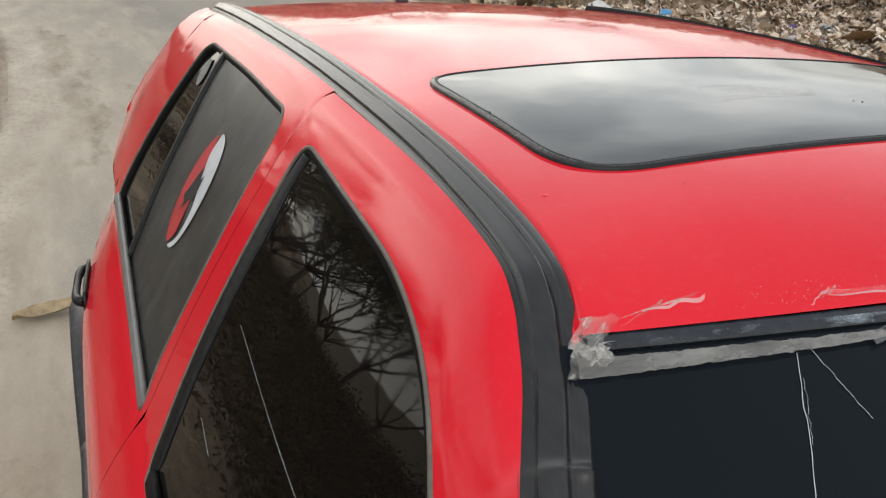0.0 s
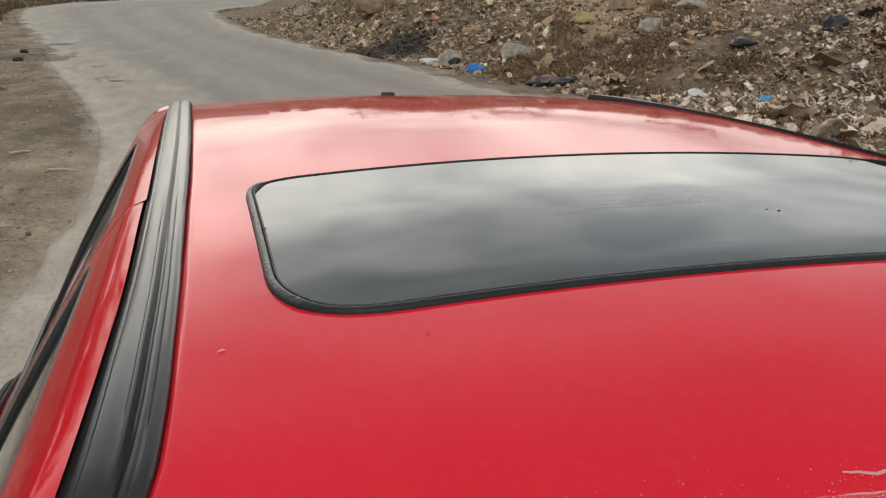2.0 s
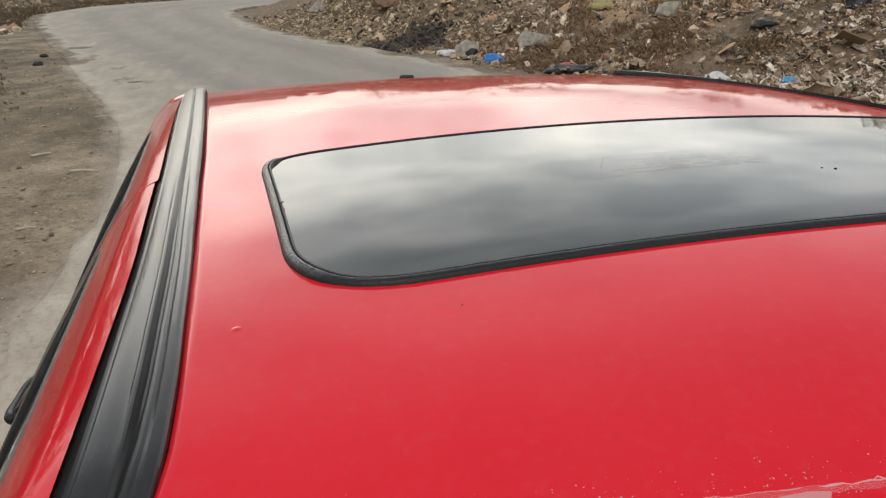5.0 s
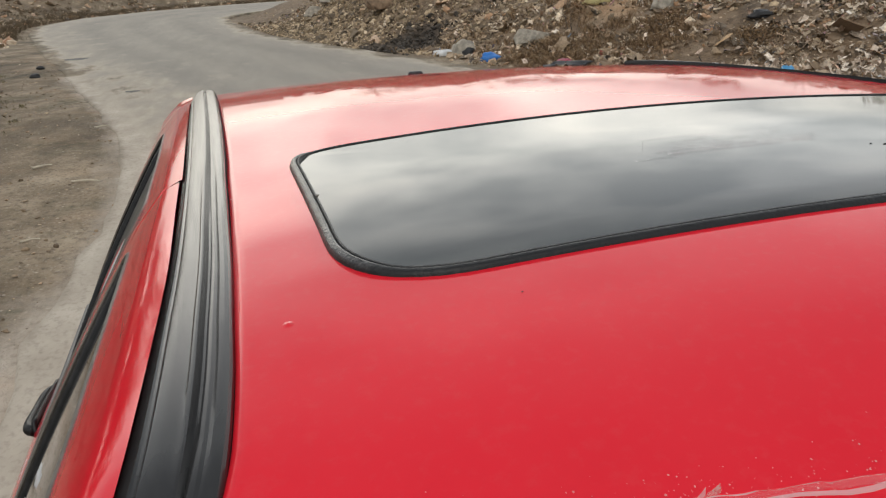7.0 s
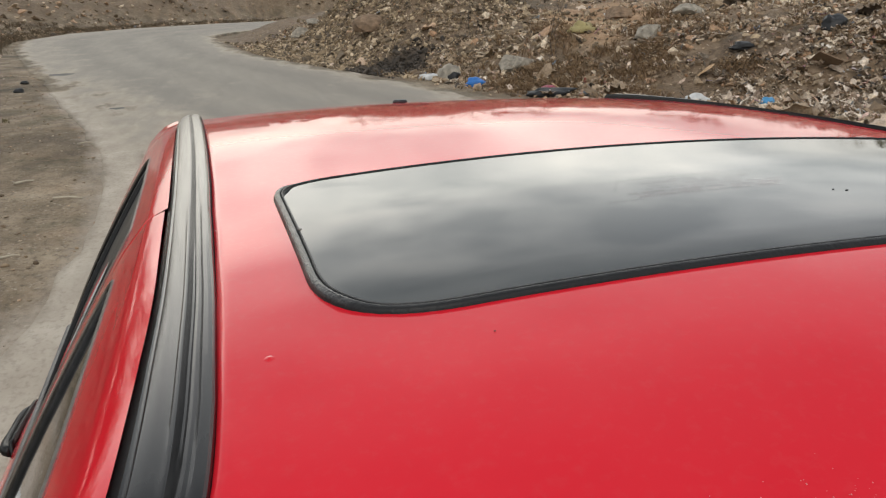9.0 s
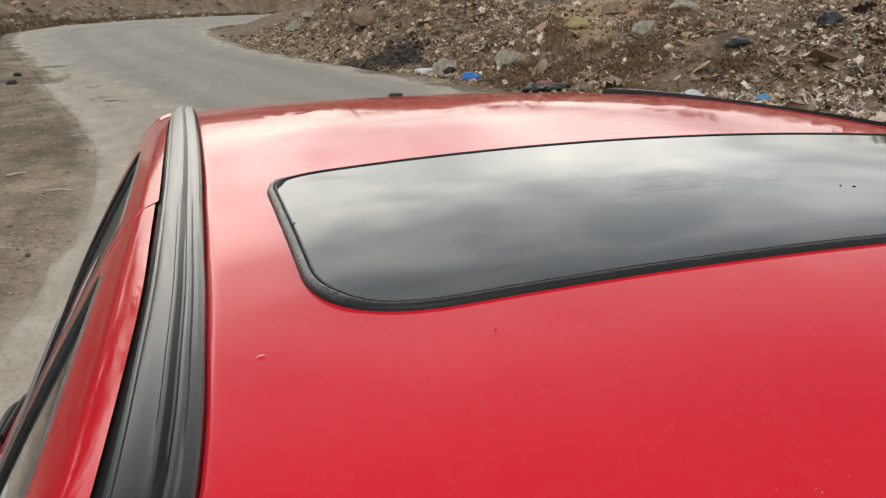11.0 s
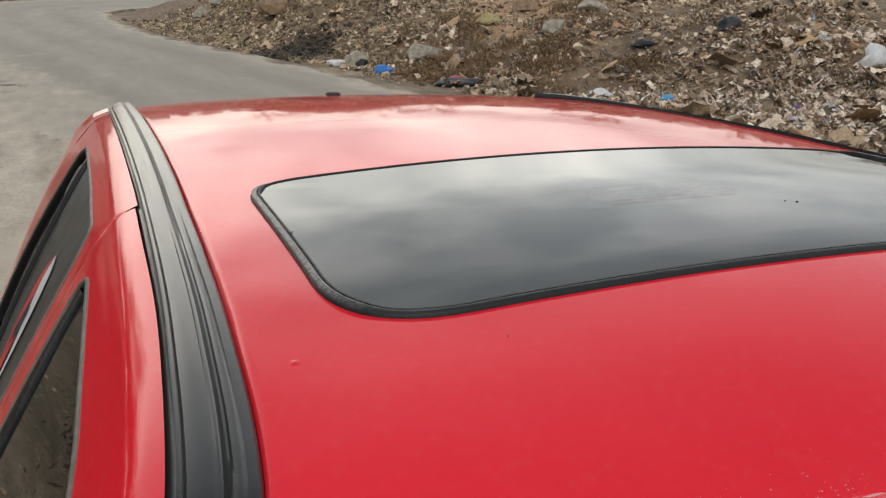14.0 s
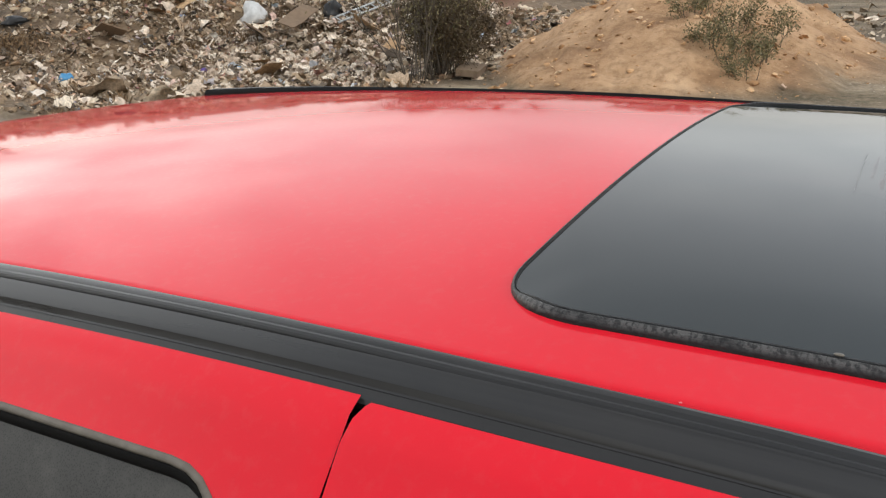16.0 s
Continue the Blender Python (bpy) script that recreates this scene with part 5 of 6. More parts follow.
for (ax, ay), (bx, by) in rows:
    for j in range(COLS):
        t = j / (COLS - 1)
        t = 0.5 - 0.5 * math.cos(math.pi * t)
        rv2.append((ax + (bx - ax) * t, ay + (by - ay) * t, (0.12 * smoothstep(38, 60, ay)) - (0.004 if 0 < j < COLS - 1 else 0.03 + 0.13 * smoothstep(36, 46, ay)) * (1 - smoothstep(0.0, 0.5, min(t, 1 - t) * math.hypot(bx - ax, by - ay)))))
        wear.append(max(math.exp(-(((t - c) / 0.07) ** 2)) for c in (0.30, 0.52, 0.76)))
        w = math.hypot(bx - ax, by - ay)
        e = min(t, 1 - t) * w
        edge_mask.append(max(1.30 * (1 - smoothstep(-0.4, 1.25, e)), 0.60 * (1 - smoothstep(0.3, 3.2, t * w)) * (1 - 0.45 * smoothstep(14, 30, ay))))
rme = mesh_of("road", rv2, strip_faces(len(rows), COLS), ASPHALT)
rme.attributes.new("pale", "FLOAT", "POINT").data.foreach_set("value", [terrain(p[0], p[1])[5] for p in rv2])
rme.attributes.new("wear", "FLOAT", "POINT").data.foreach_set("value", wear)
rme.attributes.new("edge", "FLOAT", "POINT").data.foreach_set("value", edge_mask)
road = tagged(new("road", rme), "worn grey asphalt road with dusty edges", "road", kind="structure")

# ---- rubble, litter and weeds ----
rnd = random.Random(11)


def stone_shape(r, seed, flat=0.7):
    """A broken lump: a jittered icosahedron."""
    q = random.Random(seed)
    g = (1 + 5**0.5) / 2
    base = [(-1, g, 0), (1, g, 0), (-1, -g, 0), (1, -g, 0), (0, -1, g), (0, 1, g), (0, -1, -g), (0, 1, -g), (g, 0, -1), (g, 0, 1), (-g, 0, -1), (-g, 0, 1)]
    sx, sy, sz = q.uniform(0.6, 1.2), q.uniform(0.6, 1.2), q.uniform(0.25, 0.9) * flat
    v = [Vector((a * sx, b * sy, c * sz)) * (r / 1.9) * q.uniform(0.5, 1.3) for a, b, c in base]
    f = [(0, 11, 5), (0, 5, 1), (0, 1, 7), (0, 7, 10), (0, 10, 11), (1, 5, 9), (5, 11, 4), (11, 10, 2), (10, 7, 6), (7, 1, 8), (3, 9, 4), (3, 4, 2), (3, 2, 6), (3, 6, 8), (3, 8, 9), (4, 9, 5), (2, 4, 11), (6, 2, 10), (8, 6, 7), (9, 8, 1)]
    return v, f


def scrap_shape(w, h, q):
    """A crumpled patch of sheet."""
    v = []
    for j in range(4):
        for i in range(4):
            v.append(Vector(((i / 3 - 0.5) * w * q.uniform(0.75, 1.2), (j / 3 - 0.5) * h * q.uniform(0.75, 1.2), q.uniform(-0.28, 0.28) * min(w, h))))
    return v, strip_faces(4, 4)


def scatter_spot(q):
    """A spot on the bank, thicker towards its foot and by the near stretch."""
    while True:
        y = q.choice((q.uniform(4.5, 16), q.uniform(8, 22), q.uniform(4, 40)))
        (foot,) = lerp_table(FOOT, y)
        edge = min(foot, lerp_table(ROAD, y)[1]) if y < 46 else foot
        x = edge + q.uniform(0.1, foot - edge + 8.0) * (1 + 0.015 * y)
        z, rub, *cover = terrain(x, y)
        patch = noise.fractal(Vector((x * 0.9, y * 0.9, 6.0)), 0.8, 2.1, 3)
        if q.random() < rub * (1 - 0.4 * smoothstep(10, 13, y)) * (0.12 + 0.88 * smoothstep(-0.30, 0.18, patch)) * (1 - smoothstep(0.25, 0.6, cover[2])):
            return x, y, z


shapes = [stone_shape(1.0, 500 + k) for k in range(14)]
sv2, sf2 = [], []
for k in range(33000):
    x, y, z = scatter_spot(rnd)
    r = 0.012 + 0.055 * rnd.random() ** 3 + (0.10 * rnd.random() if rnd.random() < 0.025 else 0)
    r *= (1 + 0.018 * y) * (1 - 0.3 * smoothstep(20, 26, y))
    m = Matrix.Translation((x, y, z + r * 0.18)) @ Euler((rnd.uniform(-1.1, 1.1), rnd.uniform(-1.1, 1.1), rnd.uniform(0, 6.28))).to_matrix().to_4x4() @ Matrix.Scale(r, 4)
    v, f = shapes[k % 14]
    b = len(sv2)
    sv2 += [m @ p for p in v]
    sf2 += [(p + b, q + b, s + b) for p, q, s in f]
tagged(part("rubble_stones", (sv2, sf2), STONES, None, "", False), "broken stones and rubble covering the bank", "rubble", kind="stuff")

# the heap by the bend lies thick with fine grey gravel
sv2, sf2 = [], []
for k in range(34000):
    y = 28.5 + rnd.gauss(0, 5.0)
    x = lerp_table(FOOT, y)[0] - 0.2 + 5.5 * rnd.random() ** 1.3
    z, _, _, _, ash, _ = terrain(x, y)
    r = 0.020 + 0.075 * rnd.random() ** 4 + (0.14 * rnd.random() if rnd.random() < 0.012 else 0)
    if rnd.random() < 1.6 * ash:
        continue
    m = Matrix.Translation((x, y, z + r * 0.18)) @ Euler((rnd.uniform(-1.1, 1.1), rnd.uniform(-1.1, 1.1), rnd.uniform(0, 6.28))).to_matrix().to_4x4() @ Matrix.Scale(r, 4)
    v, f = shapes[k % 14]
    b = len(sv2)
    sv2 += [m @ p for p in v]
    sf2 += [(p + b, q + b, s + b) for p, q, s in f]
cv2, cf2 = [], []
for k in range(900):        # charred lumps in the burnt hollow
    x, y = 4.05 + rnd.gauss(0, 0.55), 21.7 + rnd.gauss(0, 0.65)
    x = max(x, lerp_table(ROAD, y)[1] + 0.1)
    r = 0.03 + 0.09 * rnd.random() ** 3
    v, f = shapes[k % 14]
    m = Matrix.Translation((x, y, height(x, y) + r * 0.2)) @ Euler((rnd.uniform(-1, 1), rnd.uniform(-1, 1), rnd.uniform(0, 6.28))).to_matrix().to_4x4() @ Matrix.Scale(r, 4)
    b = len(cv2)
    cv2 += [m @ p for p in v]
    cf2 += [(p + b, q + b, s + b) for p, q, s in f]
tagged(part("charred_lumps", (cv2, cf2), CHAR, None, "", False), "charred black lumps in a burnt hollow of the heap", "ash", kind="stuff")
tagged(part("heap_gravel", (sv2, sf2), GRAVEL, None, "", False), "fine grey and tan gravel covering the heap by the bend", "gravel", kind="stuff")

sv2, sf2 = [], []
for k in range(30000):
    x, y, z = scatter_spot(rnd)
    near = math.exp(-((x - 10.5) / 2.6) ** 2 - ((y - 10.5) / 3.6) ** 2)
    if rnd.random() > 0.42 + 0.85 * near:
        continue
    w = (0.030 + 0.13 * rnd.random() ** 2.6) * (1 + 0.012 * y)
    v, f = scrap_shape(w, w * rnd.uniform(0.16, 0.7), rnd)
    m = Matrix.Translation((x, y, z + 0.03 + 0.05 * rnd.random())) @ Euler((rnd.uniform(-0.9, 0.9), rnd.uniform(-0.9, 0.9), rnd.uniform(0, 6.28))).to_matrix().to_4x4()
    b = len(sv2)
    sv2 += [m @ p for p in v]
    sf2 += [tuple(p + b for p in q) for q in f]
tagged(part("litter_scraps", (sv2, sf2), SCRAPS, None, "", False), "scattered scraps of plastic, cloth and paper", "litter", kind="stuff")

# paler sacks and sheeting lie thick behind the bush
sv2, sf2 = [], []
for k in range(3200):
    x, y = 10.6 + rnd.gauss(0, 1.6), 9.4 + rnd.gauss(0, 1.8)
    z, rub, *cover = terrain(x, y)
    if rnd.random() > rub:
        continue
    w = 0.04 + 0.17 * rnd.random() ** 2.2
    v, f = scrap_shape(w, w * rnd.uniform(0.3, 1.0), rnd)
    m = Matrix.Translation((x, y, z + 0.04 + 0.06 * rnd.random())) @ Euler((rnd.uniform(-0.9, 0.9), rnd.uniform(-0.9, 0.9), rnd.uniform(0, 6.28))).to_matrix().to_4x4()
    b = len(sv2)
    sv2 += [m @ p for p in v]
    sf2 += [tuple(p + b for p in q) for q in f]
tagged(part("plastic_scraps", (sv2, sf2), PALE_SCRAPS, None, "", False), "pale torn sacks and plastic sheeting on the rubble", "litter", kind="stuff")


sv2, sf2 = [], []
for k in range(1900):
    a, t = rnd.uniform(0, 6.283), rnd.random() ** 0.6 * 1.05
    x, y = 12.75 + 4.33 * t * math.cos(a), 3.53 + 2.73 * t * math.sin(a)
    r = 0.012 + 0.060 * rnd.random() ** 4
    v, f = shapes[k % 14]
    m = Matrix.Translation((x, y, terrain(x, y)[0] + r * 0.1)) @ Euler((rnd.uniform(-0.5, 0.5), rnd.uniform(-0.5, 0.5), rnd.uniform(0, 6.28))).to_matrix().to_4x4() @ Matrix.Scale(r, 4)
    b = len(sv2)
    sv2 += [m @ p for p in v]
    sf2 += [(p + b, q + b, s + b) for p, q, s in f]
tagged(part("soil_clods", (sv2, sf2), CLODS, None, "", False), "orange clods and stones on the spoil mound", "soil", kind="stuff")


def blades(q, x, y, z, count, tall, spread, lean=0.6):
    v, f = [], []
    for _ in range(count):
        a = q.uniform(0, 6.283)
        r = spread * q.random() ** 0.7
        px, py = x + r * math.cos(a), y + r * math.sin(a)
        h = tall * q.uniform(0.5, 1.1)
        lx, ly = q.uniform(-lean, lean) * h, q.uniform(-lean, lean) * h
        w = 0.006 + 0.004 * tall
        b = len(v)
        tx, ty = -math.sin(a) * w, math.cos(a) * w
        v += [(px - tx, py - ty, z - 0.02), (px + tx, py + ty, z - 0.02), (px + lx * 0.4 - tx, py + ly * 0.4 - ty, z + h * 0.6), (px + lx * 0.4 + tx, py + ly * 0.4 + ty, z + h * 0.6), (px + lx, py + ly, z + h)]
        f += [(b, b + 1, b + 3, b + 2), (b + 2, b + 3, b + 4)]
    return v, f


def leaf_cloud(q, tips, per, size, reach):
    v, f = [], []
    for p, d in tips:
        for _ in range(per):
            c = p + Vector((q.gauss(0, reach), q.gauss(0, reach), q.gauss(0, reach)))
            u = Vector((q.uniform(-1, 1), q.uniform(-1, 1), q.uniform(-1, 1))).normalized()
            w = u.cross(Vector((q.uniform(-1, 1), q.uniform(-1, 1), q.uniform(-1, 1)))).normalized()
            s = size * q.uniform(0.5, 1.3)
            b = len(v)
            v += [c - u * s, c + w * s * 0.35, c + u * s, c - w * s * 0.35]
            f.append((b, b + 1, b + 2, b + 3))
    return v, f


# dry weeds on the bank, and low growth on the verge by the road
wv, wf = [], []
for k in range(420):
    x, y, z = scatter_spot(rnd)
    if rnd.random() < 0.15:
        y = rnd.uniform(14, 20)
        x = lerp_table(FOOT, y)[0] + rnd.uniform(0.2, 2.4)
        z = height(x, y)
    v, f = blades(rnd, x, y, z, 22, rnd.uniform(0.06, 0.20), rnd.uniform(0.08, 0.28), 0.9)
    b = len(wv)
    wv += v
    wf += [tuple(p + b for p in q) for q in f]
for x, y in ((5.2, 14.9), (5.6, 14.7), (10.2, 19.3), (7.4, 14.3), (7.1, 14.8), (7.4, 18.2), (6.1, 14.4), (5.8, 16.3), (5.5, 16.0), (8.0, 15.9), (6.4, 12.5), (5.6, 15.2), (8.4, 16.4), (6.9, 16.1)):
    for _ in range(5):
        px, py = x + rnd.gauss(0, 0.28), y + rnd.gauss(0, 0.28)
        v, f = blades(rnd, px, py, height(px, py), 70, rnd.uniform(0.08, 0.22), 0.26, 1.3)
        b = len(wv)
        wv += v
        wf += [tuple(p + b for p in q) for q in f]
for x, y, rad, n in ((5.6, 14.9, 0.55, 900), (6.3, 15.4, 0.6, 900), (7.1, 14.4, 0.5, 700), (7.7, 15.0, 0.45, 600), (6.0, 16.4, 0.5, 600), (8.3, 16.6, 0.5, 500), (7.0, 17.6, 0.5, 500), (9.1, 15.4, 0.45, 400), (8.4, 13.2, 0.4, 400),
                     (6.6, 13.3, 0.45, 500), (5.2, 15.9, 0.4, 400), (9.6, 17.4, 0.6, 500), (10.6, 19.5, 0.7, 500), (7.6, 19.6, 0.6, 500)):
    tips = []
    for _ in range(n):
        px, py = x + rnd.gauss(0, rad * 0.5), y + rnd.gauss(0, rad * 0.5)
        tall = 0.20 * math.exp(-((px - x) ** 2 + (py - y) ** 2) / rad**2)
        tips.append((Vector((px, py, height(px, py) + tall * rnd.random())), None))
    v, f = leaf_cloud(rnd, tips, 2, 0.030, 0.03)
    b = len(wv)
    wv += v
    wf += [tuple(p + b for p in q) for q in f]
tagged(part("dry_weeds", (wv, wf), LEAF_DRY, None), "dry brown weeds among the rubble", "weeds", kind="stuff")
wv, wf = [], []
for k in range(260):
    y = rnd.uniform(3.0, 30)
    x = lerp_table(ROAD, y)[0] - 0.9 - 3.2 * rnd.random() ** 0.8
    v, f = blades(rnd, x, y, height(x, y), 14, rnd.uniform(0.015, 0.05), rnd.uniform(0.05, 0.22))
    b = len(wv)
    wv += v
    wf += [tuple(p + b for p in q) for q in f]
tagged(part("verge_grass", (wv, wf), LEAF_BUSH, None), "short sparse growth on the dirt verge", "grass", kind="stuff")
gv2, gf2 = [], []
for k in range(3400):
    y = rnd.uniform(1.0, 26)
    x = lerp_table(ROAD, y)[0] - 3.6 * rnd.random() + 0.25
    r = 0.006 + 0.026 * rnd.random() ** 5
    v, f = shapes[k % 14]
    m = Matrix.Translation((x, y, height(x, y) + r * 0.2)) @ Euler((0, 0, rnd.uniform(0, 6.28))).to_matrix().to_4x4() @ Matrix.Scale(r, 4)
    b = len(gv2)
    gv2 += [m @ p for p in v]
    gf2 += [(p + b, q + b, s + b) for p, q, s in f]
tagged(part("verge_gravel", (gv2, gf2), STONES, None, "", False), "loose gravel on the dirt verge", "gravel", kind="stuff")


# pieces scattered over the outer bank round the bend, and over the flat ground past the bank
sv2, sf2, weed_v, weed_f = [], [], [], []
FAR_EDGE = [(-4.6, 24), (-6.9, 33), (-9.4, 46), (-10.4, 55), (-9.7, 68), (-6.0, 82), (1.0, 96), (11, 109), (33, 123)]
for k in range(5200):
    t = 1 + rnd.random() * (len(FAR_EDGE) - 2.001)
    (x0, y0), (x1, y1) = FAR_EDGE[int(t)], FAR_EDGE[int(t) + 1]
    x, y = x0 + (x1 - x0) * (t % 1), y0 + (y1 - y0) * (t % 1)
    off = 0.3 + 11 * rnd.random() ** 1.3
    nx, ny = -(y1 - y0), x1 - x0
    ln = math.hypot(nx, ny)
    x, y = x + nx / ln * off, y + ny / ln * off
    r = 0.06 + 0.34 * rnd.random() ** 4
    v, f = shapes[k % 14]
    m = Matrix.Translation((x, y, height(x, y) + r * 0.15)) @ Euler((rnd.uniform(-0.5, 0.5), rnd.uniform(-0.5, 0.5), rnd.uniform(0, 6.28))).to_matrix().to_4x4() @ Matrix.Scale(r, 4)
    b = len(sv2)
    sv2 += [m @ p for p in v]
    sf2 += [(p + b, q + b, s + b) for p, q, s in f]
for k in range(1900):
    t = 1.4 + rnd.random() * (len(FAR_EDGE) - 2.401)
    (x0, y0), (x1, y1) = FAR_EDGE[int(t)], FAR_EDGE[int(t) + 1]
    off = 0.2 + 7 * rnd.random() ** 1.6
    ln = math.hypot(x1 - x0, y1 - y0)
    x, y = x0 + (x1 - x0) * (t % 1) - (y1 - y0) / ln * off, y0 + (y1 - y0) * (t % 1) + (x1 - x0) / ln * off
    v, f = blades(rnd, x, y, height(x, y), 22, rnd.uniform(0.15, 0.5), rnd.uniform(0.2, 0.7), 0.9)
    b = len(weed_v)
    weed_v += v
    weed_f += [tuple(p + b for p in m) for m in f]
tagged(part("outer_bank_weeds", (weed_v, weed_f), LEAF_BROWN, None), "dark weeds on the outer bank of the bend", "weeds", kind="stuff")
tagged(part("outer_bank_stones", (sv2, sf2), STONES, None, "", False), "stones and rubbish on the outer bank of the bend", "rubble", kind="stuff")
sv2, sf2 = [], []
for k in range(520):
    t = 1.2 + rnd.random() * (len(FAR_EDGE) - 2.201)
    (x0, y0), (x1, y1) = FAR_EDGE[int(t)], FAR_EDGE[int(t) + 1]
    off, ln = 0.2 + 7 * rnd.random() ** 1.8, math.hypot(x1 - x0, y1 - y0)
    x, y = x0 + (x1 - x0) * (t % 1) - (y1 - y0) / ln * off, y0 + (y1 - y0) * (t % 1) + (x1 - x0) / ln * off
    w = 0.12 + 0.5 * rnd.random() ** 3
    v, f = scrap_shape(w, w * rnd.uniform(0.4, 1.0), rnd)
    m = Matrix.Translation((x, y, height(x, y) + 0.08)) @ Euler((rnd.uniform(-0.9, 0.9), rnd.uniform(-0.9, 0.9), rnd.uniform(0, 6.28))).to_matrix().to_4x4()
    b = len(sv2)
    sv2 += [m @ p for p in v]
    sf2 += [tuple(p + b for p in q) for q in f]
for k in range(900):
    cx, cy, sp = rnd.choice(((17.7, 8.9, 1.6), (13.4, 6.9, 1.0), (34, 14.5, 3.5), (11.2, 6.3, 0.7), (18.5, 3.0, 2.5), (16.5, 1.5, 2.0)))
    x, y = cx + rnd.gauss(0, sp), cy + rnd.gauss(0, sp * 0.7)
    if terrain(x, y)[2] > 0.2:
        continue
    w = (0.05 + 0.22 * rnd.random() ** 3) * (1 + 0.015 * x)
    v, f = scrap_shape(w, w * rnd.uniform(0.4, 1.0), rnd)
    m = Matrix.Translation((x, y, height(x, y) + 0.04)) @ Euler((rnd.uniform(-0.6, 0.6), rnd.uniform(-0.6, 0.6), rnd.uniform(0, 6.28))).to_matrix().to_4x4()
    b = len(sv2)
    sv2 += [m @ p for p in v]
    sf2 += [tuple(p + b for p in q) for q in f]
tagged(part("field_litter", (sv2, sf2), SCRAPS, None, "", False), "pale litter strewn on the flat ground", "litter", kind="stuff")


# ---- single things on the bank ----
def lump_mesh(size, seed, rough=0.35, fine=3):
    bm = bmesh.new()
    bmesh.ops.create_icosphere(bm, subdivisions=fine, radius=1.0)
    for v in bm.verts:
        n = noise.fractal(v.co * 1.3 + Vector((seed * 7.1, seed * 3.3, 0)), 0.8, 2.0, 4)
        v.co *= 1 + rough * n
        v.co = Vector((v.co.x * size[0], v.co.y * size[1], v.co.z * size[2]))
        v.co.z = max(v.co.z, -0.35 * size[2])
    return bm


def rock_mesh(size, seed):
    """A broken block: a ball cut flat by a few random planes."""
    q = random.Random(seed)
    cuts = []
    for _ in range(13):
        n = Vector((q.gauss(0, 1), q.gauss(0, 1), q.gauss(0, 1))).normalized()
        cuts.append((n, q.uniform(0.55, 0.95)))
    bm = bmesh.new()
    bmesh.ops.create_icosphere(bm, subdivisions=4, radius=1.0)
    for v in bm.verts:
        d = v.co.normalized()
        reach = min([h / d.dot(n) for n, h in cuts if d.dot(n) > 0.2] + [1.1])
        reach *= 1 + 0.05 * noise.fractal(d * 4 + Vector((seed, 0, 0)), 0.8, 2.0, 4)
        v.co = Vector((d.x * size[0], d.y * size[1], d.z * size[2])) * reach
        v.co.z = max(v.co.z, -0.35 * size[2])
    return bm


def lump(name, at, size, seed, material, label, category, rough=0.35, smooth=True, sink=0.2, turn=0.0):
    x, y = at[:2]
    z = at[2] if len(at) > 2 else height(x, y) + size[2] * (0.35 - sink * 0.5)
    ob = part(name, lump_mesh(size, seed, rough) if smooth else rock_mesh([1.15 * v for v in size], seed), material, None, "", smooth)
    ob.matrix_basis = pose(x, y, z, 0, 0, turn)
    return tagged(ob, label, category)


DRY_LEAF = plain("dry_leaf", (0.42, 0.32, 0.18), 0.7, 0, 0.5, 30)
WALL_TAN = plain("tan_render", (0.46, 0.41, 0.33), 0.9, 0, 0.3, 1.2)
PLASTIC_BLUE = plain("blue_plastic", (0.02, 0.16, 0.50), 0.4)
PLASTIC_SKY = plain("pale_blue_plastic", (0.07, 0.30, 0.55), 0.4)
PLASTIC_WHITE = plain("white_plastic", (0.62, 0.62, 0.60), 0.45)
PLASTIC_BLACK = plain("black_plastic_sack", (0.012, 0.012, 0.012), 0.55)
PLASTIC_PINK = plain("pink_plastic", (0.42, 0.10, 0.14), 0.5)
PLASTIC_PURPLE = plain("purple_plastic", (0.10, 0.05, 0.24), 0.4)
CLOTH_YELLOW = plain("yellow_sack", (0.36, 0.30, 0.13), 0.8)
ROCK_PALE = plain("pale_rock", (0.42, 0.375, 0.30), 0.95, 0, 0.6, 7)
ROCK_TAN = plain("tan_rock", (0.30, 0.205, 0.13), 0.95, 0, 0.6, 7)
CARD = plain("brown_board", (0.22, 0.15, 0.095), 0.9)
SLAB = plain("concrete_slab", (0.24, 0.17, 0.11), 0.9)
METAL = plain("pale_painted_metal", (0.50, 0.51, 0.50), 0.5, 0.2)
WOOD = plain("weathered_stick", (0.52, 0.45, 0.34), 0.8)

lump("plastic_bag", (4.75, 16.55), (0.20, 0.13, 0.13), 1, PLASTIC_BLUE, "crumpled blue plastic bag at the road edge", "bag")
lump("cloth_scrap", (5.05, 16.30), (0.28, 0.10, 0.05), 2, STONE_ONE, "grey-green rag beside the blue bag", "rag")
sack = lump("sack", (4.72, 18.4), (0.26, 0.24, 0.24), 3, ROCK_PALE, "grey bulging sack with a dark open mouth", "sack")
sack_mouth = part("mouth", lump_mesh((0.13, 0.08, 0.13), 4, 0.3), PLASTIC_BLACK, None)
sack_mouth.parent, sack_mouth.matrix_basis = sack, pose(0.06, -0.20, -0.03)
lump("paper_heap", (4.35, 18.6), (0.22, 0.15, 0.10), 5, PLASTIC_WHITE, "crumpled pale paper beside the sack", "paper", 0.5)
lump("rubbish_sack", (5.35, 14.2), (0.40, 0.22, 0.11), 6, PLASTIC_BLACK, "black rubbish sacks lying at the road edge", "bag", 0.5)
lump("pink_bag", (5.45, 14.5), (0.14, 0.12, 0.14), 7, PLASTIC_PINK, "dull pink plastic bag on the black sack", "bag")
lump("boulder", (5.93, 17.35), (0.34, 0.28, 0.26), 8, ROCK_PALE, "pale angular boulder low on the bank", "rock", 0.3, False)
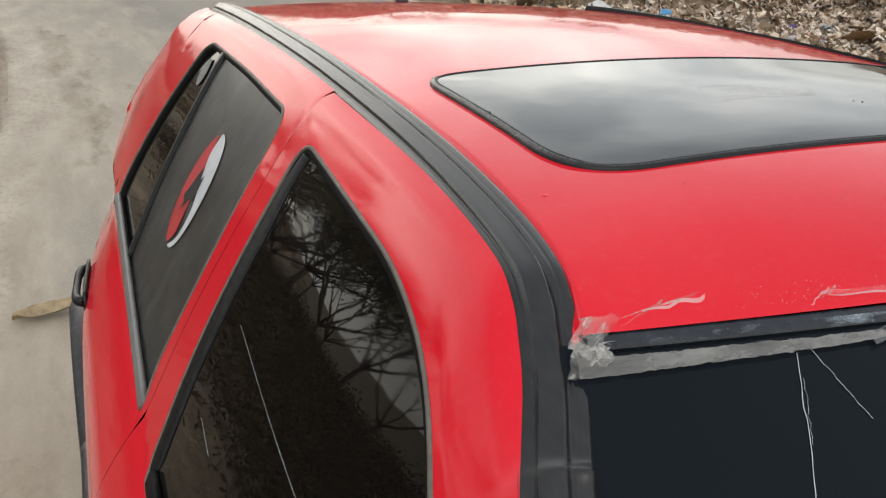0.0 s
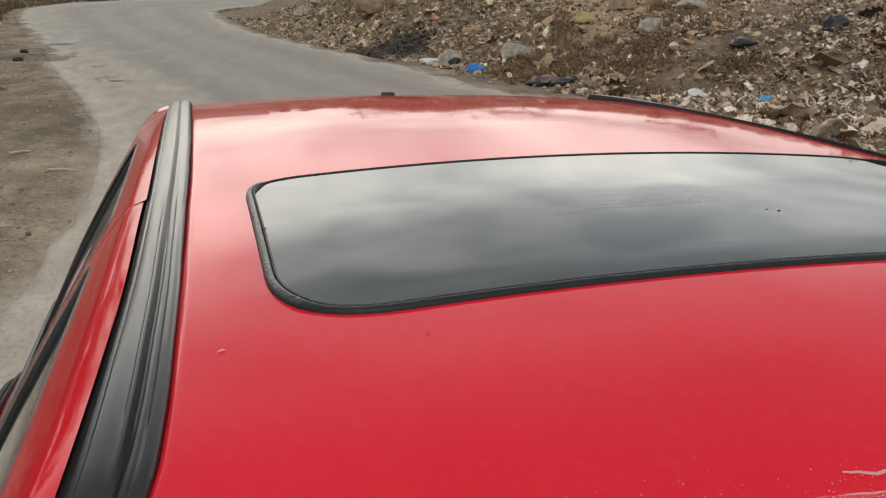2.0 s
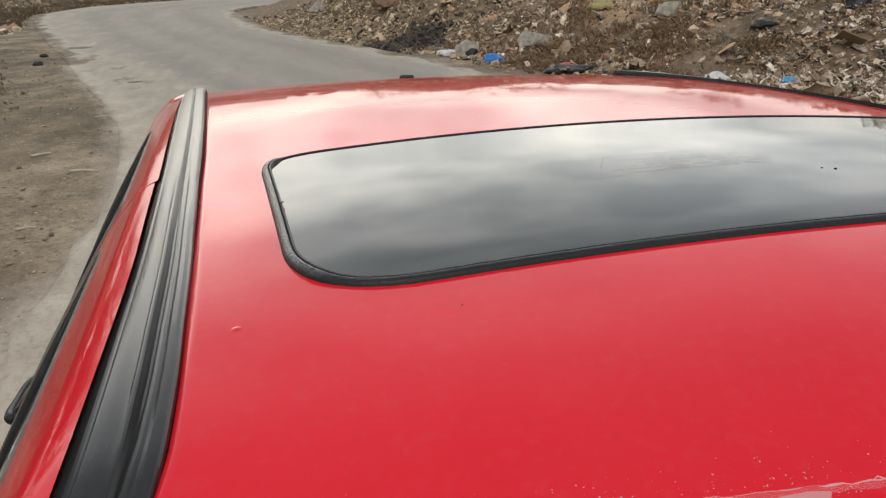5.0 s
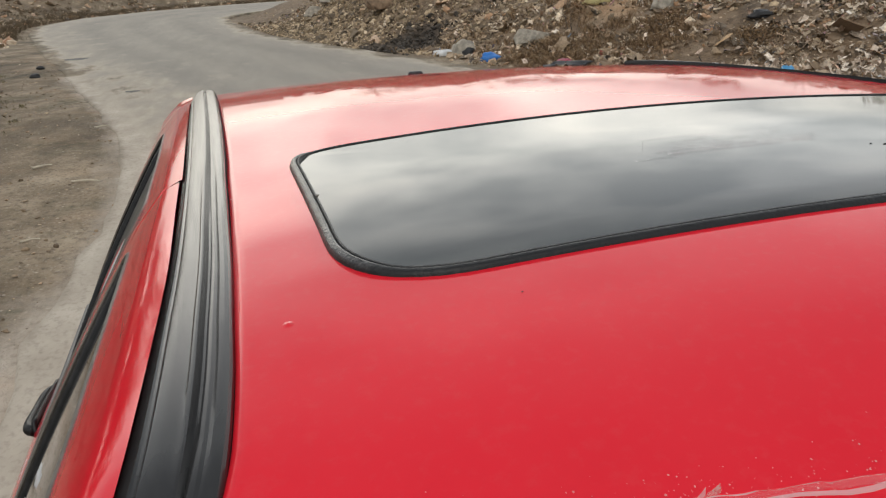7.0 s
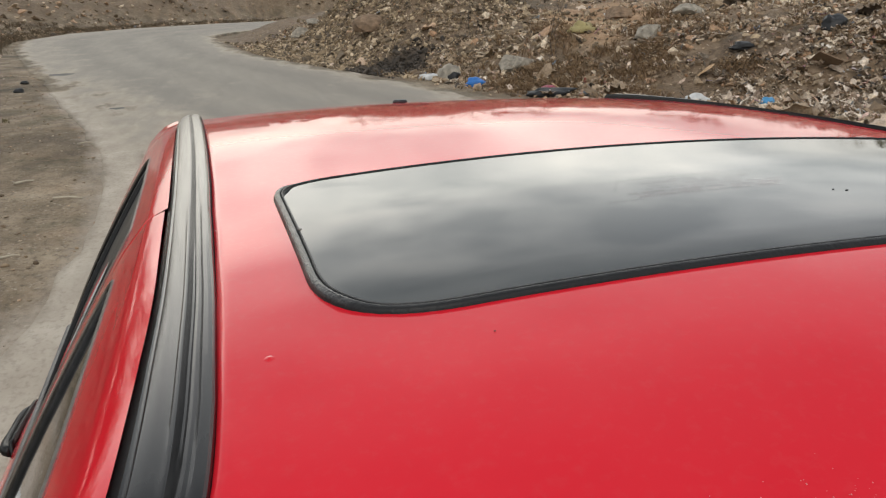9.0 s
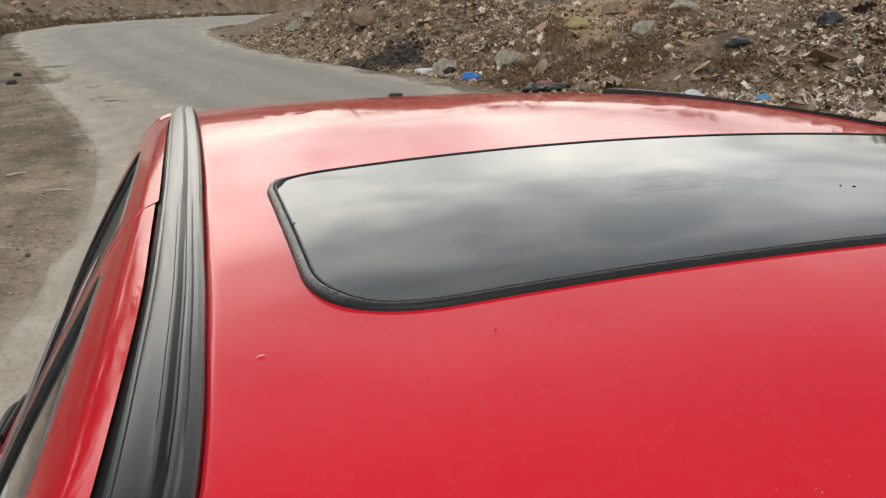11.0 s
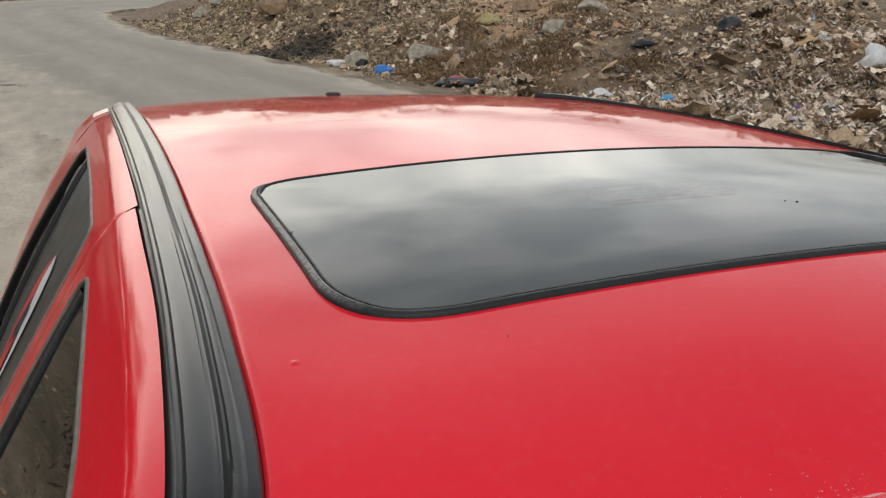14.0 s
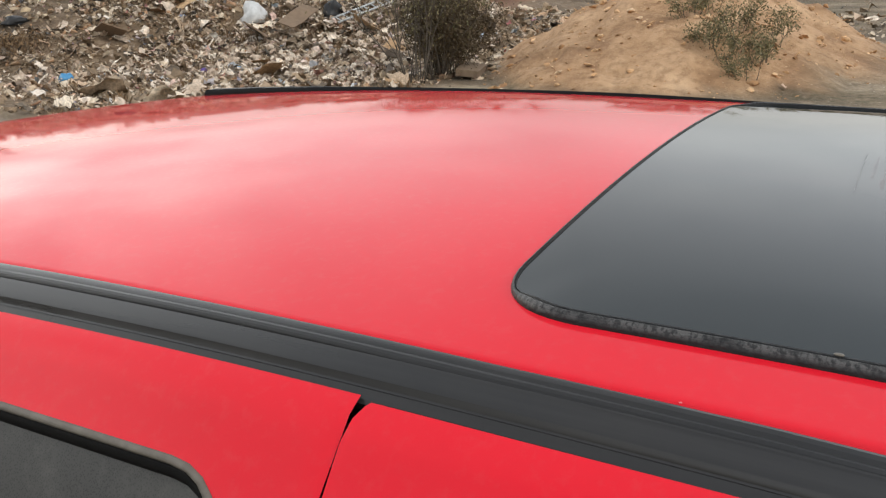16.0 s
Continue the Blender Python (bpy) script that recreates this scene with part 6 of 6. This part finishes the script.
lump("boulder", (8.13, 15.92), (0.30, 0.26, 0.24), 9, ROCK_PALE, "pale angular boulder high on the bank", "rock", 0.3, False)
lump("boulder", (4.35, 25.4), (0.46, 0.36, 0.30), 10, ROCK_TAN, "large tan boulder on the heap by the bend", "rock", 0.35, False)
lump("boulder", (3.25, 33.5), (0.36, 0.30, 0.26), 11, ROCK_PALE, "pale boulder at the foot of the heap", "rock", 0.3, False)
lump("boulder", (3.75, 33.0), (0.42, 0.30, 0.14), 12, ROCK_PALE, "flat pale stone at the foot of the heap", "rock", 0.3, False)
lump("boulder", (9.5, 20.0), (0.36, 0.30, 0.18), 13, ROCK_TAN, "tan boulder on the bank's crest", "rock", 0.3, False)
lump("boulder", (10.5, 18.4), (0.33, 0.25, 0.17), 14, ROCK_PALE, "pale boulder on the bank's crest", "rock", 0.3, False)
lump("yellow_sack", (7.53, 17.8), (0.30, 0.22, 0.16), 15, CLOTH_YELLOW, "faded yellow sack on the bank", "sack")
lump("rubbish_sack", (8.85, 13.75), (0.25, 0.16, 0.10), 16, PLASTIC_BLACK, "torn black rubbish sack on the bank", "bag", 0.5)
lump("rubbish_sack", (10.44, 13.4), (0.24, 0.20, 0.19), 17, PLASTIC_BLACK, "black rubbish sack among tangled scrap", "bag", 0.5)
lump("plastic_bag", (11.4, 10.85), (0.26, 0.20, 0.26), 18, PLASTIC_WHITE, "white plastic bag on top of the bank", "bag", 0.5)
lump("rubbish_sack", (12.0, 9.6), (0.18, 0.16, 0.22), 19, PLASTIC_BLACK, "small black sack on top of the bank", "bag", 0.4)
lump("plastic_bottle", (8.75, 9.62, 0.0), (0.09, 0.07, 0.13), 20, PLASTIC_PURPLE, "purple plastic container in the litter", "bottle")
lump("plastic_bag", (9.15, 9.42, 0.0), (0.17, 0.12, 0.10), 21, PLASTIC_SKY, "light blue plastic bag in the litter", "bag", 0.5)
lump("plastic_bag", (7.75, 11.35), (0.12, 0.10, 0.10), 22, PLASTIC_SKY, "pale blue bag at the bank's foot", "bag")
lump("paper_scrap", (-1.51, 2.85, 0.012), (0.035, 0.075, 0.016), 24, PLASTIC_WHITE, "crumpled white paper scrap on the dusty ground", "paper", 0.6)
lump("plastic_bag", (7.0, 12.1), (0.17, 0.13, 0.11), 23, PLASTIC_WHITE, "white plastic bag at the bank's foot", "bag", 0.5)


def board(name, at, size, turn, label, category, material, seed=0):
    bm = bmesh.new()
    bmesh.ops.create_grid(bm, x_segments=8, y_segments=6, size=0.5)
    for v in bm.verts:
        v.co.x *= size[0] * (1 + 0.06 * noise.noise((v.co.y * 5, seed, 0)))
        v.co.y *= size[1] * (1 + 0.08 * noise.noise((v.co.x * 3, seed, 2)))
        v.co.z = 0.12 * size[1] * noise.noise((v.co.x * 2.0, v.co.y * 2.0, seed))
    geo = bmesh.ops.extrude_face_region(bm, geom=bm.faces[:])
    for e in geo["geom"]:
        if isinstance(e, bmesh.types.BMVert):
            e.co.z += size[2]
    ob = part(name, bm, material, None, "", False)
    x, y = at[:2]
    ob.matrix_basis = pose(x, y, height(x, y) + at[2], *turn)
    return tagged(ob, label, category)


board("concrete_slab", (9.86, 5.86, 0.06), (0.50, 0.30, 0.09), (8, -6, 12), "broken brown slab beside the bush", "slab", SLAB, 1)
board("board", (10.9, 10.35, 0.16), (0.75, 0.45, 0.02), (38, 12, 30), "tilted brown board in the litter", "board", CARD, 2)
board("board", (11.3, 9.8, 0.30), (0.95, 0.30, 0.02), (20, -14, 8), "dark sheet of board lying across rubble", "board", CARD, 3)
board("board", (9.4, 12.2, 0.12), (0.55, 0.40, 0.02), (25, 20, 70), "broken brown board on the bank", "board", CARD, 4)

# single sheets of rubbish lying on the bank, shapes shared between alike ones
SHEETS = object_material("rubbish_sheet", ((0.0, (0.10, 0.08, 0.06)), (0.2, (0.30, 0.24, 0.17)), (0.45, (0.46, 0.42, 0.35)), (0.7, (0.66, 0.64, 0.59)), (0.85, (0.40, 0.27, 0.17)), (1.0, (0.58, 0.60, 0.60))), 0.6)
CLOTHS = object_material("rubbish_cloth", ((0.0, (0.035, 0.033, 0.032)), (0.4, (0.16, 0.13, 0.10)), (0.7, (0.30, 0.25, 0.19)), (1.0, (0.42, 0.36, 0.30))), 0.9)
BOARDS = object_material("rubbish_board", ((0.0, (0.20, 0.13, 0.075)), (0.5, (0.32, 0.225, 0.135)), (1.0, (0.42, 0.32, 0.21))), 0.9)


def crumpled(seed, fold, n=8):
    """A torn sheet, one metre across, with folds."""
    v = []
    for j in range(n):
        for i in range(n):
            a, b = i / (n - 1) - 0.5, j / (n - 1) - 0.5
            e = 1 + 0.35 * noise.noise((a * 3, b * 3, seed))
            z = fold * (noise.noise((a * 2.2, b * 2.2, seed + 5)) + 0.5 * noise.noise((a * 6, b * 6, seed + 9)))
            v.append((a * e + 0.12 * noise.noise((b * 5, seed, 1)), b * e + 0.12 * noise.noise((a * 5, seed, 2)), z))
    return v, strip_faces(n, n)


kinds = (("plastic_sheet", SHEETS, 0.32, "torn pale plastic sheet lying on the rubbish bank", "plastic", "plastic sheets on the bank"),
         ("rag", CLOTHS, 0.38, "crumpled dull rag lying on the rubbish bank", "rag", "rags on the bank"),
         ("cardboard_piece", BOARDS, 0.07, "torn brown cardboard piece lying on the rubbish bank", "cardboard", "cardboard on the bank"))
bank = random.Random(52)
for name, material, fold, label, category, group in kinds:
    shared = [mesh_of(name, *crumpled(k * 3.7 + fold * 10, fold), material, name != "cardboard_piece") for k in range(6)]
    for k in range({"plastic_sheet": 90, "rag": 55, "cardboard_piece": 35}[name]):
        while True:
            x, y, z = scatter_spot(bank)
            if y < 14 or (y < 24 and bank.random() < 0.3):
                break
        w = bank.uniform(0.16, 0.36) + (0.18 if bank.random() < 0.12 else 0)
        ob = new(name, shared[k % 6])
        ob.matrix_basis = Matrix.Translation((x, y, z + 0.12 * w + 0.06)) @ Euler((bank.uniform(-0.6, 0.6), bank.uniform(-0.6, 0.6), bank.uniform(0, 6.28))).to_matrix().to_4x4() @ Matrix.Diagonal((w, w * bank.uniform(0.45, 1.0), w, 1))
        tagged(ob, label, category, group)

# pale metal ladder end poking out behind the bush
rail = empty("ladder", (11.55, 9.18, 0.50), "pale metal ladder section lying on the bank", "ladder")
a, b, off = Vector((11.55, 9.18, 0.56)), Vector((12.75, 8.68, 0.88)), Vector((0.05, 0.16, 0.06))
for o in (Vector((0, 0, 0)), off):
    part("rail", tube([a + o, b + o], 0.018, 8), METAL, rail)
for k in range(9):
    p = a.lerp(b, (k + 0.5) / 9)
    part("rung", tube([p, p + off], 0.012, 6), METAL, rail)

# sticks on the verge and a dry leaf
for x0, y0, x1, y1, r in ((-2.33, 8.80, -2.17, 8.90, 0.014), (-1.86, 7.93, -1.61, 7.85, 0.012), (-1.92, 5.95, -1.80, 5.98, 0.008), (-2.6, 6.6, -2.45, 6.75, 0.008), (-2.05, 11.4, -1.9, 11.5, 0.01)):
    z = max(0.0, height((x0 + x1) / 2, (y0 + y1) / 2)) + r
    mid_p = Vector(((x0 + x1) / 2 + 0.012, (y0 + y1) / 2 + 0.01, z + 0.006))
    tagged(part("stick", tube(spline([(x0, y0, z), mid_p, (x1, y1, z)], 4), lambda k: r * (1.0 - 0.05 * k), 7), WOOD, None), "short weathered stick lying on the dirt verge", "stick", "sticks on the verge")
lv = []
for j in range(13):
    for i in range(5):
        t, c = j / 12, (i - 2) / 2
        w = 0.058 * math.sin(math.pi * (0.05 + 0.9 * t)) ** 0.8 * c * (1 + 0.25 * noise.noise((t * 6, c * 2, 0)))
        lv.append(Vector((-1.22 + 0.27 * t, 2.93 + w + 0.03 * t, 0.012 + 0.03 * t * t + 0.022 * c * c + 0.012 * noise.noise((t * 5, c, 3)))))
tagged(part("dry_leaf", (lv, strip_faces(13, 5)), DRY_LEAF, None), "large curled dry tan leaf on the ground beside the car", "leaf")
for cx, cy, cs, sd in ((-4.15, 19.8, 1.0, 32), (-4.75, 18.6, 0.9, 33), (-4.35, 15.7, 1.1, 34), (-3.9, 13.6, 0.7, 35)):
    lump("clod", (cx, cy), (0.11 * cs, 0.08 * cs, 0.07 * cs), sd, PLASTIC_BLACK, "small dark clod on the verge", "clod")
TAR = plain("tar_stain", (0.115, 0.106, 0.092), 0.8, 0, 0.4, 8)
for px, py, pw, pl, sd in ((-4.05, 25.2, 0.34, 0.42, 1), (-1.9, 15.6, 0.12, 0.18, 4)):
    rim = []
    for k in range(22):
        a = 2 * math.pi * k / 22
        e = 1 + 0.45 * noise.noise((math.cos(a) * 1.5, math.sin(a) * 1.5, sd * 3.1))
        rim.append((px + pw * e * math.cos(a), py + pl * e * math.sin(a), 0.0045))
    patch = part("tar_patch", ([*rim, (px, py, 0.0050)], [(k, (k + 1) % 22, 22) for k in range(22)]), TAR, road, "", False)
lump("clod", (-4.45, 22.3), (0.10, 0.07, 0.06), 31, PLASTIC_BLACK, "small dark clod on the verge", "clod")


# ---- bushes, saplings and trees ----
def branch(q, p, d, length, r, depth, out, tips, spread=0.55, gravity=0.0):
    """Grow a tapering limb and its forks; out collects tubes, tips the ends."""
    pts, n = [p.copy()], 5
    for k in range(n):
        d = (d + Vector((q.uniform(-1, 1), q.uniform(-1, 1), q.uniform(-0.6, 1) - gravity)) * 0.16).normalized()
        p = p + d * length / n
        pts.append(p.copy())
        if depth <= 1:
            tips.append((p.copy(), d.copy()))
    out.append(tube(pts, lambda k: r * (1 - 0.12 * k), 5 if depth < 2 else 7))
    if depth:
        for _ in range(q.randint(2, 3)):
            k = q.randint(2, n)
            e = (d + Vector((q.uniform(-1, 1), q.uniform(-1, 1), q.uniform(-0.4, 0.8))) * spread * 1.6).normalized()
            branch(q, pts[k], e, length * q.uniform(0.55, 0.8), r * 0.55, depth - 1, out, tips, spread, gravity)


def shrub(name, at, stems, tall, r, depth, per, size, seed, label, category, leaf=LEAF_BUSH, spread=0.35, reach=0.07):
    q = random.Random(seed)
    x, y = at
    z = height(x, y)
    thing = empty(name, (x, y, z), label, category)
    tips = []
    for _ in range(stems):
        a = q.uniform(0, 6.283)
        lean = q.uniform(0.05, spread)
        tubes = []
        branch(q, Vector((x + 0.12 * math.cos(a) * min(1, stems / 4), y + 0.12 * math.sin(a) * min(1, stems / 4), z - 0.03)), Vector((math.cos(a) * lean, math.sin(a) * lean, 1)).normalized(), tall * q.uniform(0.6, 1.0), r, depth, tubes, tips, 0.4)
        part("stem", joined(*tubes), BARK, thing)
    if per:
        part("foliage", leaf_cloud(q, tips, per, size, reach), leaf, thing, "sparse dusty leaves", False)
    return thing


shrub("bush", (9.10, 6.30), 13, 1.45, 0.009, 2, 1, 0.026, 3, "thin bare stems beside the leafy bush", "bush", LEAF_BUSH, spread=0.42, reach=0.10)
shrub("bush", (9.62, 6.26), 30, 1.40, 0.009, 2, 4, 0.028, 14, "dusty green bush with many thin stems", "bush", LEAF_GREEN, spread=0.36, reach=0.13)
shrub("bush", (9.86, 6.20), 38, 0.72, 0.007, 2, 13, 0.024, 4, "low dark brown thicket beside the tall bush", "bush", LEAF_BROWN, spread=0.6, reach=0.10)
for sx, sy, st, sd in ((9.99, 2.77, 0.22, 5), (9.92, 2.52, 0.24, 6), (10.5, 2.55, 0.30, 7), (9.97, 2.17, 0.22, 9), (10.64, 2.13, 0.30, 10), (10.68, 3.15, 0.20, 11), (11.2, 2.99, 0.30, 12), (9.62, 2.22, 0.20, 13)):
    shrub("shrub", (sx, sy), 7, st, 0.005, 2, 3, 0.022, sd, "small green shrub on the orange spoil mound", "shrub", LEAF_GREEN, spread=0.8, reach=0.05)
shrub("shrub", (24.5, 9.3), 7, 1.1, 0.008, 2, 6, 0.05, 8, "dusty shrub beyond the spoil mound", "shrub", spread=0.6, reach=0.10)
for k, (sx, sy, st) in enumerate(((6.97, 18.45, 0.9), (6.0, 20.6, 0.7), (6.6, 16.9, 0.4), (12.0, 17.0, 0.8), (8.3, 23.5, 1.0))):
    shrub("sapling", (sx, sy), 3, st, 0.009, 2, 0, 0.02, 20 + k, "bare thin sapling growing out of the rubble", "sapling", spread=0.4)

# pale rendered wall far behind the outer bank
wall = empty("compound_wall", (-6, 136, 0), "long pale tan rendered wall behind the outer bank", "wall", kind="structure")
run = [(-24.0 + 5.2 * k, 137.5 - 0.35 * k) for k in range(7)]
for (x0, y0), (x1, y1) in zip(run, run[1:]):
    bm = bmesh.new()
    bmesh.ops.create_cube(bm, size=1, matrix=Matrix.Translation(((x0 + x1) / 2, (y0 + y1) / 2, 3.2)) @ Euler((0, 0, math.atan2(y1 - y0, x1 - x0))).to_matrix().to_4x4() @ Matrix.Diagonal((4.86, 0.25, 7.2, 1)))
    part("wall_bay", bm, WALL_TAN, wall, "", False)
for x, y in run:
    bm = bmesh.new()
    bmesh.ops.create_cube(bm, size=1, matrix=Matrix.Translation((x, y - 0.05, 3.3)) @ Matrix.Diagonal((0.36, 0.45, 7.5, 1)))
    part("pier", bm, WALL_TAN, wall, "", False)

# trees on the verge whose bare crowns mirror in the side windows
def tree(at, tall, r, seed, label, leaves=4):
    q = random.Random(seed)
    x, y = at
    z = height(x, y)
    thing = empty("tree", (x, y, z), label, "tree")
    tips, tubes = [], []
    trunk = [Vector((x, y, z - 0.1)), Vector((x + 0.1, y, z + tall * 0.12)), Vector((x + 0.05, y + 0.12, z + tall * 0.26))]
    for k in range(5):
        a = 6.283 * k / 5 + q.uniform(-0.4, 0.4)
        branch(q, trunk[-1].copy(), Vector((math.cos(a), math.sin(a), q.uniform(0.4, 1.3))).normalized(), tall * 0.34, r * 0.5, 4, tubes, tips, 0.5)
    part("trunk", tube(spline(trunk, 4), lambda k: r * (1.15 - 0.06 * k), 10), BARK, thing, "grey trunk")
    part("limbs", joined(*tubes), BARK, thing, "bare forked limbs")
    part("crown", leaf_cloud(q, tips, leaves, 0.042, 0.14), LEAF_BUSH, thing, "thin scatter of small leaves", False)


for k, (tx, ty, th) in enumerate(((-5.3, 10.6, 4.2), (-6.4, 9.6, 4.0), (-7.0, 12.6, 5.2), (-8.6, 10.9, 5.0), (-10.2, 7.6, 5.4))):
    tree((tx, ty), th, 0.05 + 0.004 * th, 40 + k, "half-bare tree standing on the dirt verge")
for k, (tx, ty, th) in enumerate(((-6.4, 12.6, 3.6), (-8.0, 11.6, 3.8), (-8.8, 9.6, 3.6))):
    tree((tx, ty), th, 0.05, 60 + k, "small leafy tree standing on the dirt verge", 3)
for k, (tx, ty, th) in enumerate(((-7.0, 19.2, 4.3), (-9.0, 18.0, 4.6), (-11.6, 20.6, 5.0), (-13.5, 25.0, 6.0))):
    tree((tx, ty), th, 0.06, 70 + k, "leafy tree standing back from the dirt verge", 5)
# thin trees past the bank and the mound, whose tops mirror in the roof
for k, (az, dist, th) in enumerate(((9.5, 74, 7.5), (17.0, 70, 6.5), (20.0, 72, 6.0), (31.0, 58, 5.0), (57.5, 44, 5.6), (61.0, 42, 5.0), (64.5, 46, 5.4), (74.0, 40, 4.6), (76.0, 43, 4.2))):
    tree((dist * math.sin(radians(az)), dist * math.cos(radians(az))), th, 0.06, 80 + k, "thin leafy tree on the flat ground beyond the bank", 7)

# thick undergrowth below those trees, unseen, added to darken the side windows' reflections
uv, uf = [], []
q = random.Random(15)
for k in range(1500):
    y = q.uniform(1.5, 16)
    x = q.uniform(-10, -2.6 - 0.14 * (y - 2))
    tips = [(Vector((x + q.gauss(0, 0.3), y + q.gauss(0, 0.3), height(x, y) + q.uniform(0.03, 0.28 + 0.45 * smoothstep(0.6, 2.0, -2.6 - 0.14 * (y - 2) - x)))), None) for _ in range(12)]
    v, f = leaf_cloud(q, tips, 7, 0.042, 0.11)
    b = len(uv)
    uv += v
    uf += [tuple(p + b for p in m) for m in f]
tagged(part("undergrowth", (uv, uf), LEAF_BROWN, None, "", False), "dark tangled undergrowth below the verge trees, added unseen to darken window reflections", "undergrowth", kind="stuff")

# low woods far beyond the field and the bend
wv, wf = [], []
q = random.Random(9)
for k in range(130):
    az = radians(-16 + 126 * k / 129 + q.uniform(-0.6, 0.6))
    dist = q.uniform(165, 195)
    x, y = dist * math.sin(az), dist * math.cos(az)
    z, tall = height(x, y), q.uniform(3.5, 8.0) * (0.7 + 0.5 * noise.noise((k * 0.13, 2.0, 0)))
    v, f = tube([(x, y, z - 0.2), (x + 0.1, y, z + tall * 0.4), (x, y + 0.2, z + tall * 0.8)], lambda i: 0.16 - 0.04 * i, 5)
    tips = [(Vector((x + q.gauss(0, tall * 0.24), y + q.gauss(0, tall * 0.24), z + tall * q.uniform(0.25, 0.95))), None) for _ in range(26)]
    lv, lf = leaf_cloud(q, tips, 9, 0.55, tall * 0.07)
    for a, c in ((v, f), (lv, lf)):
        b = len(wv)
        wv += list(a)
        wf += [tuple(p + b for p in m) for m in c]
tagged(part("far_woods", (wv, wf), LEAF_BUSH, None, "", False), "low dusty woods along the far skyline", "woods", kind="stuff")


# stones of the bank's near stretch, one by one
q = random.Random(77)
stone_meshes = []
for k in range(10):
    v, f = stone_shape(1.0, 900 + k, 0.8)
    stone_meshes.append(mesh_of("stone", v, f, STONE_ONE, False))
for k in range(290):
    y = q.uniform(4.6, 18.5)
    foot = lerp_table(FOOT, y)[0]
    x = foot + q.uniform(-0.6, 3.6)
    z, rub, loam, *_ = terrain(x, y)
    if loam > 0.5 and q.random() < 0.6:
        continue
    r = q.uniform(0.035, 0.095) + (0.08 if q.random() < 0.10 else 0)
    ob = new("stone", stone_meshes[k % 10])
    ob.parent = ground
    ob.matrix_basis = Matrix.Translation((x, y, z + r * 0.15)) @ Euler((q.uniform(-0.5, 0.5), q.uniform(-0.5, 0.5), q.uniform(0, 6.28))).to_matrix().to_4x4() @ Matrix.Diagonal((r * q.uniform(0.8, 1.3), r, r, 1))
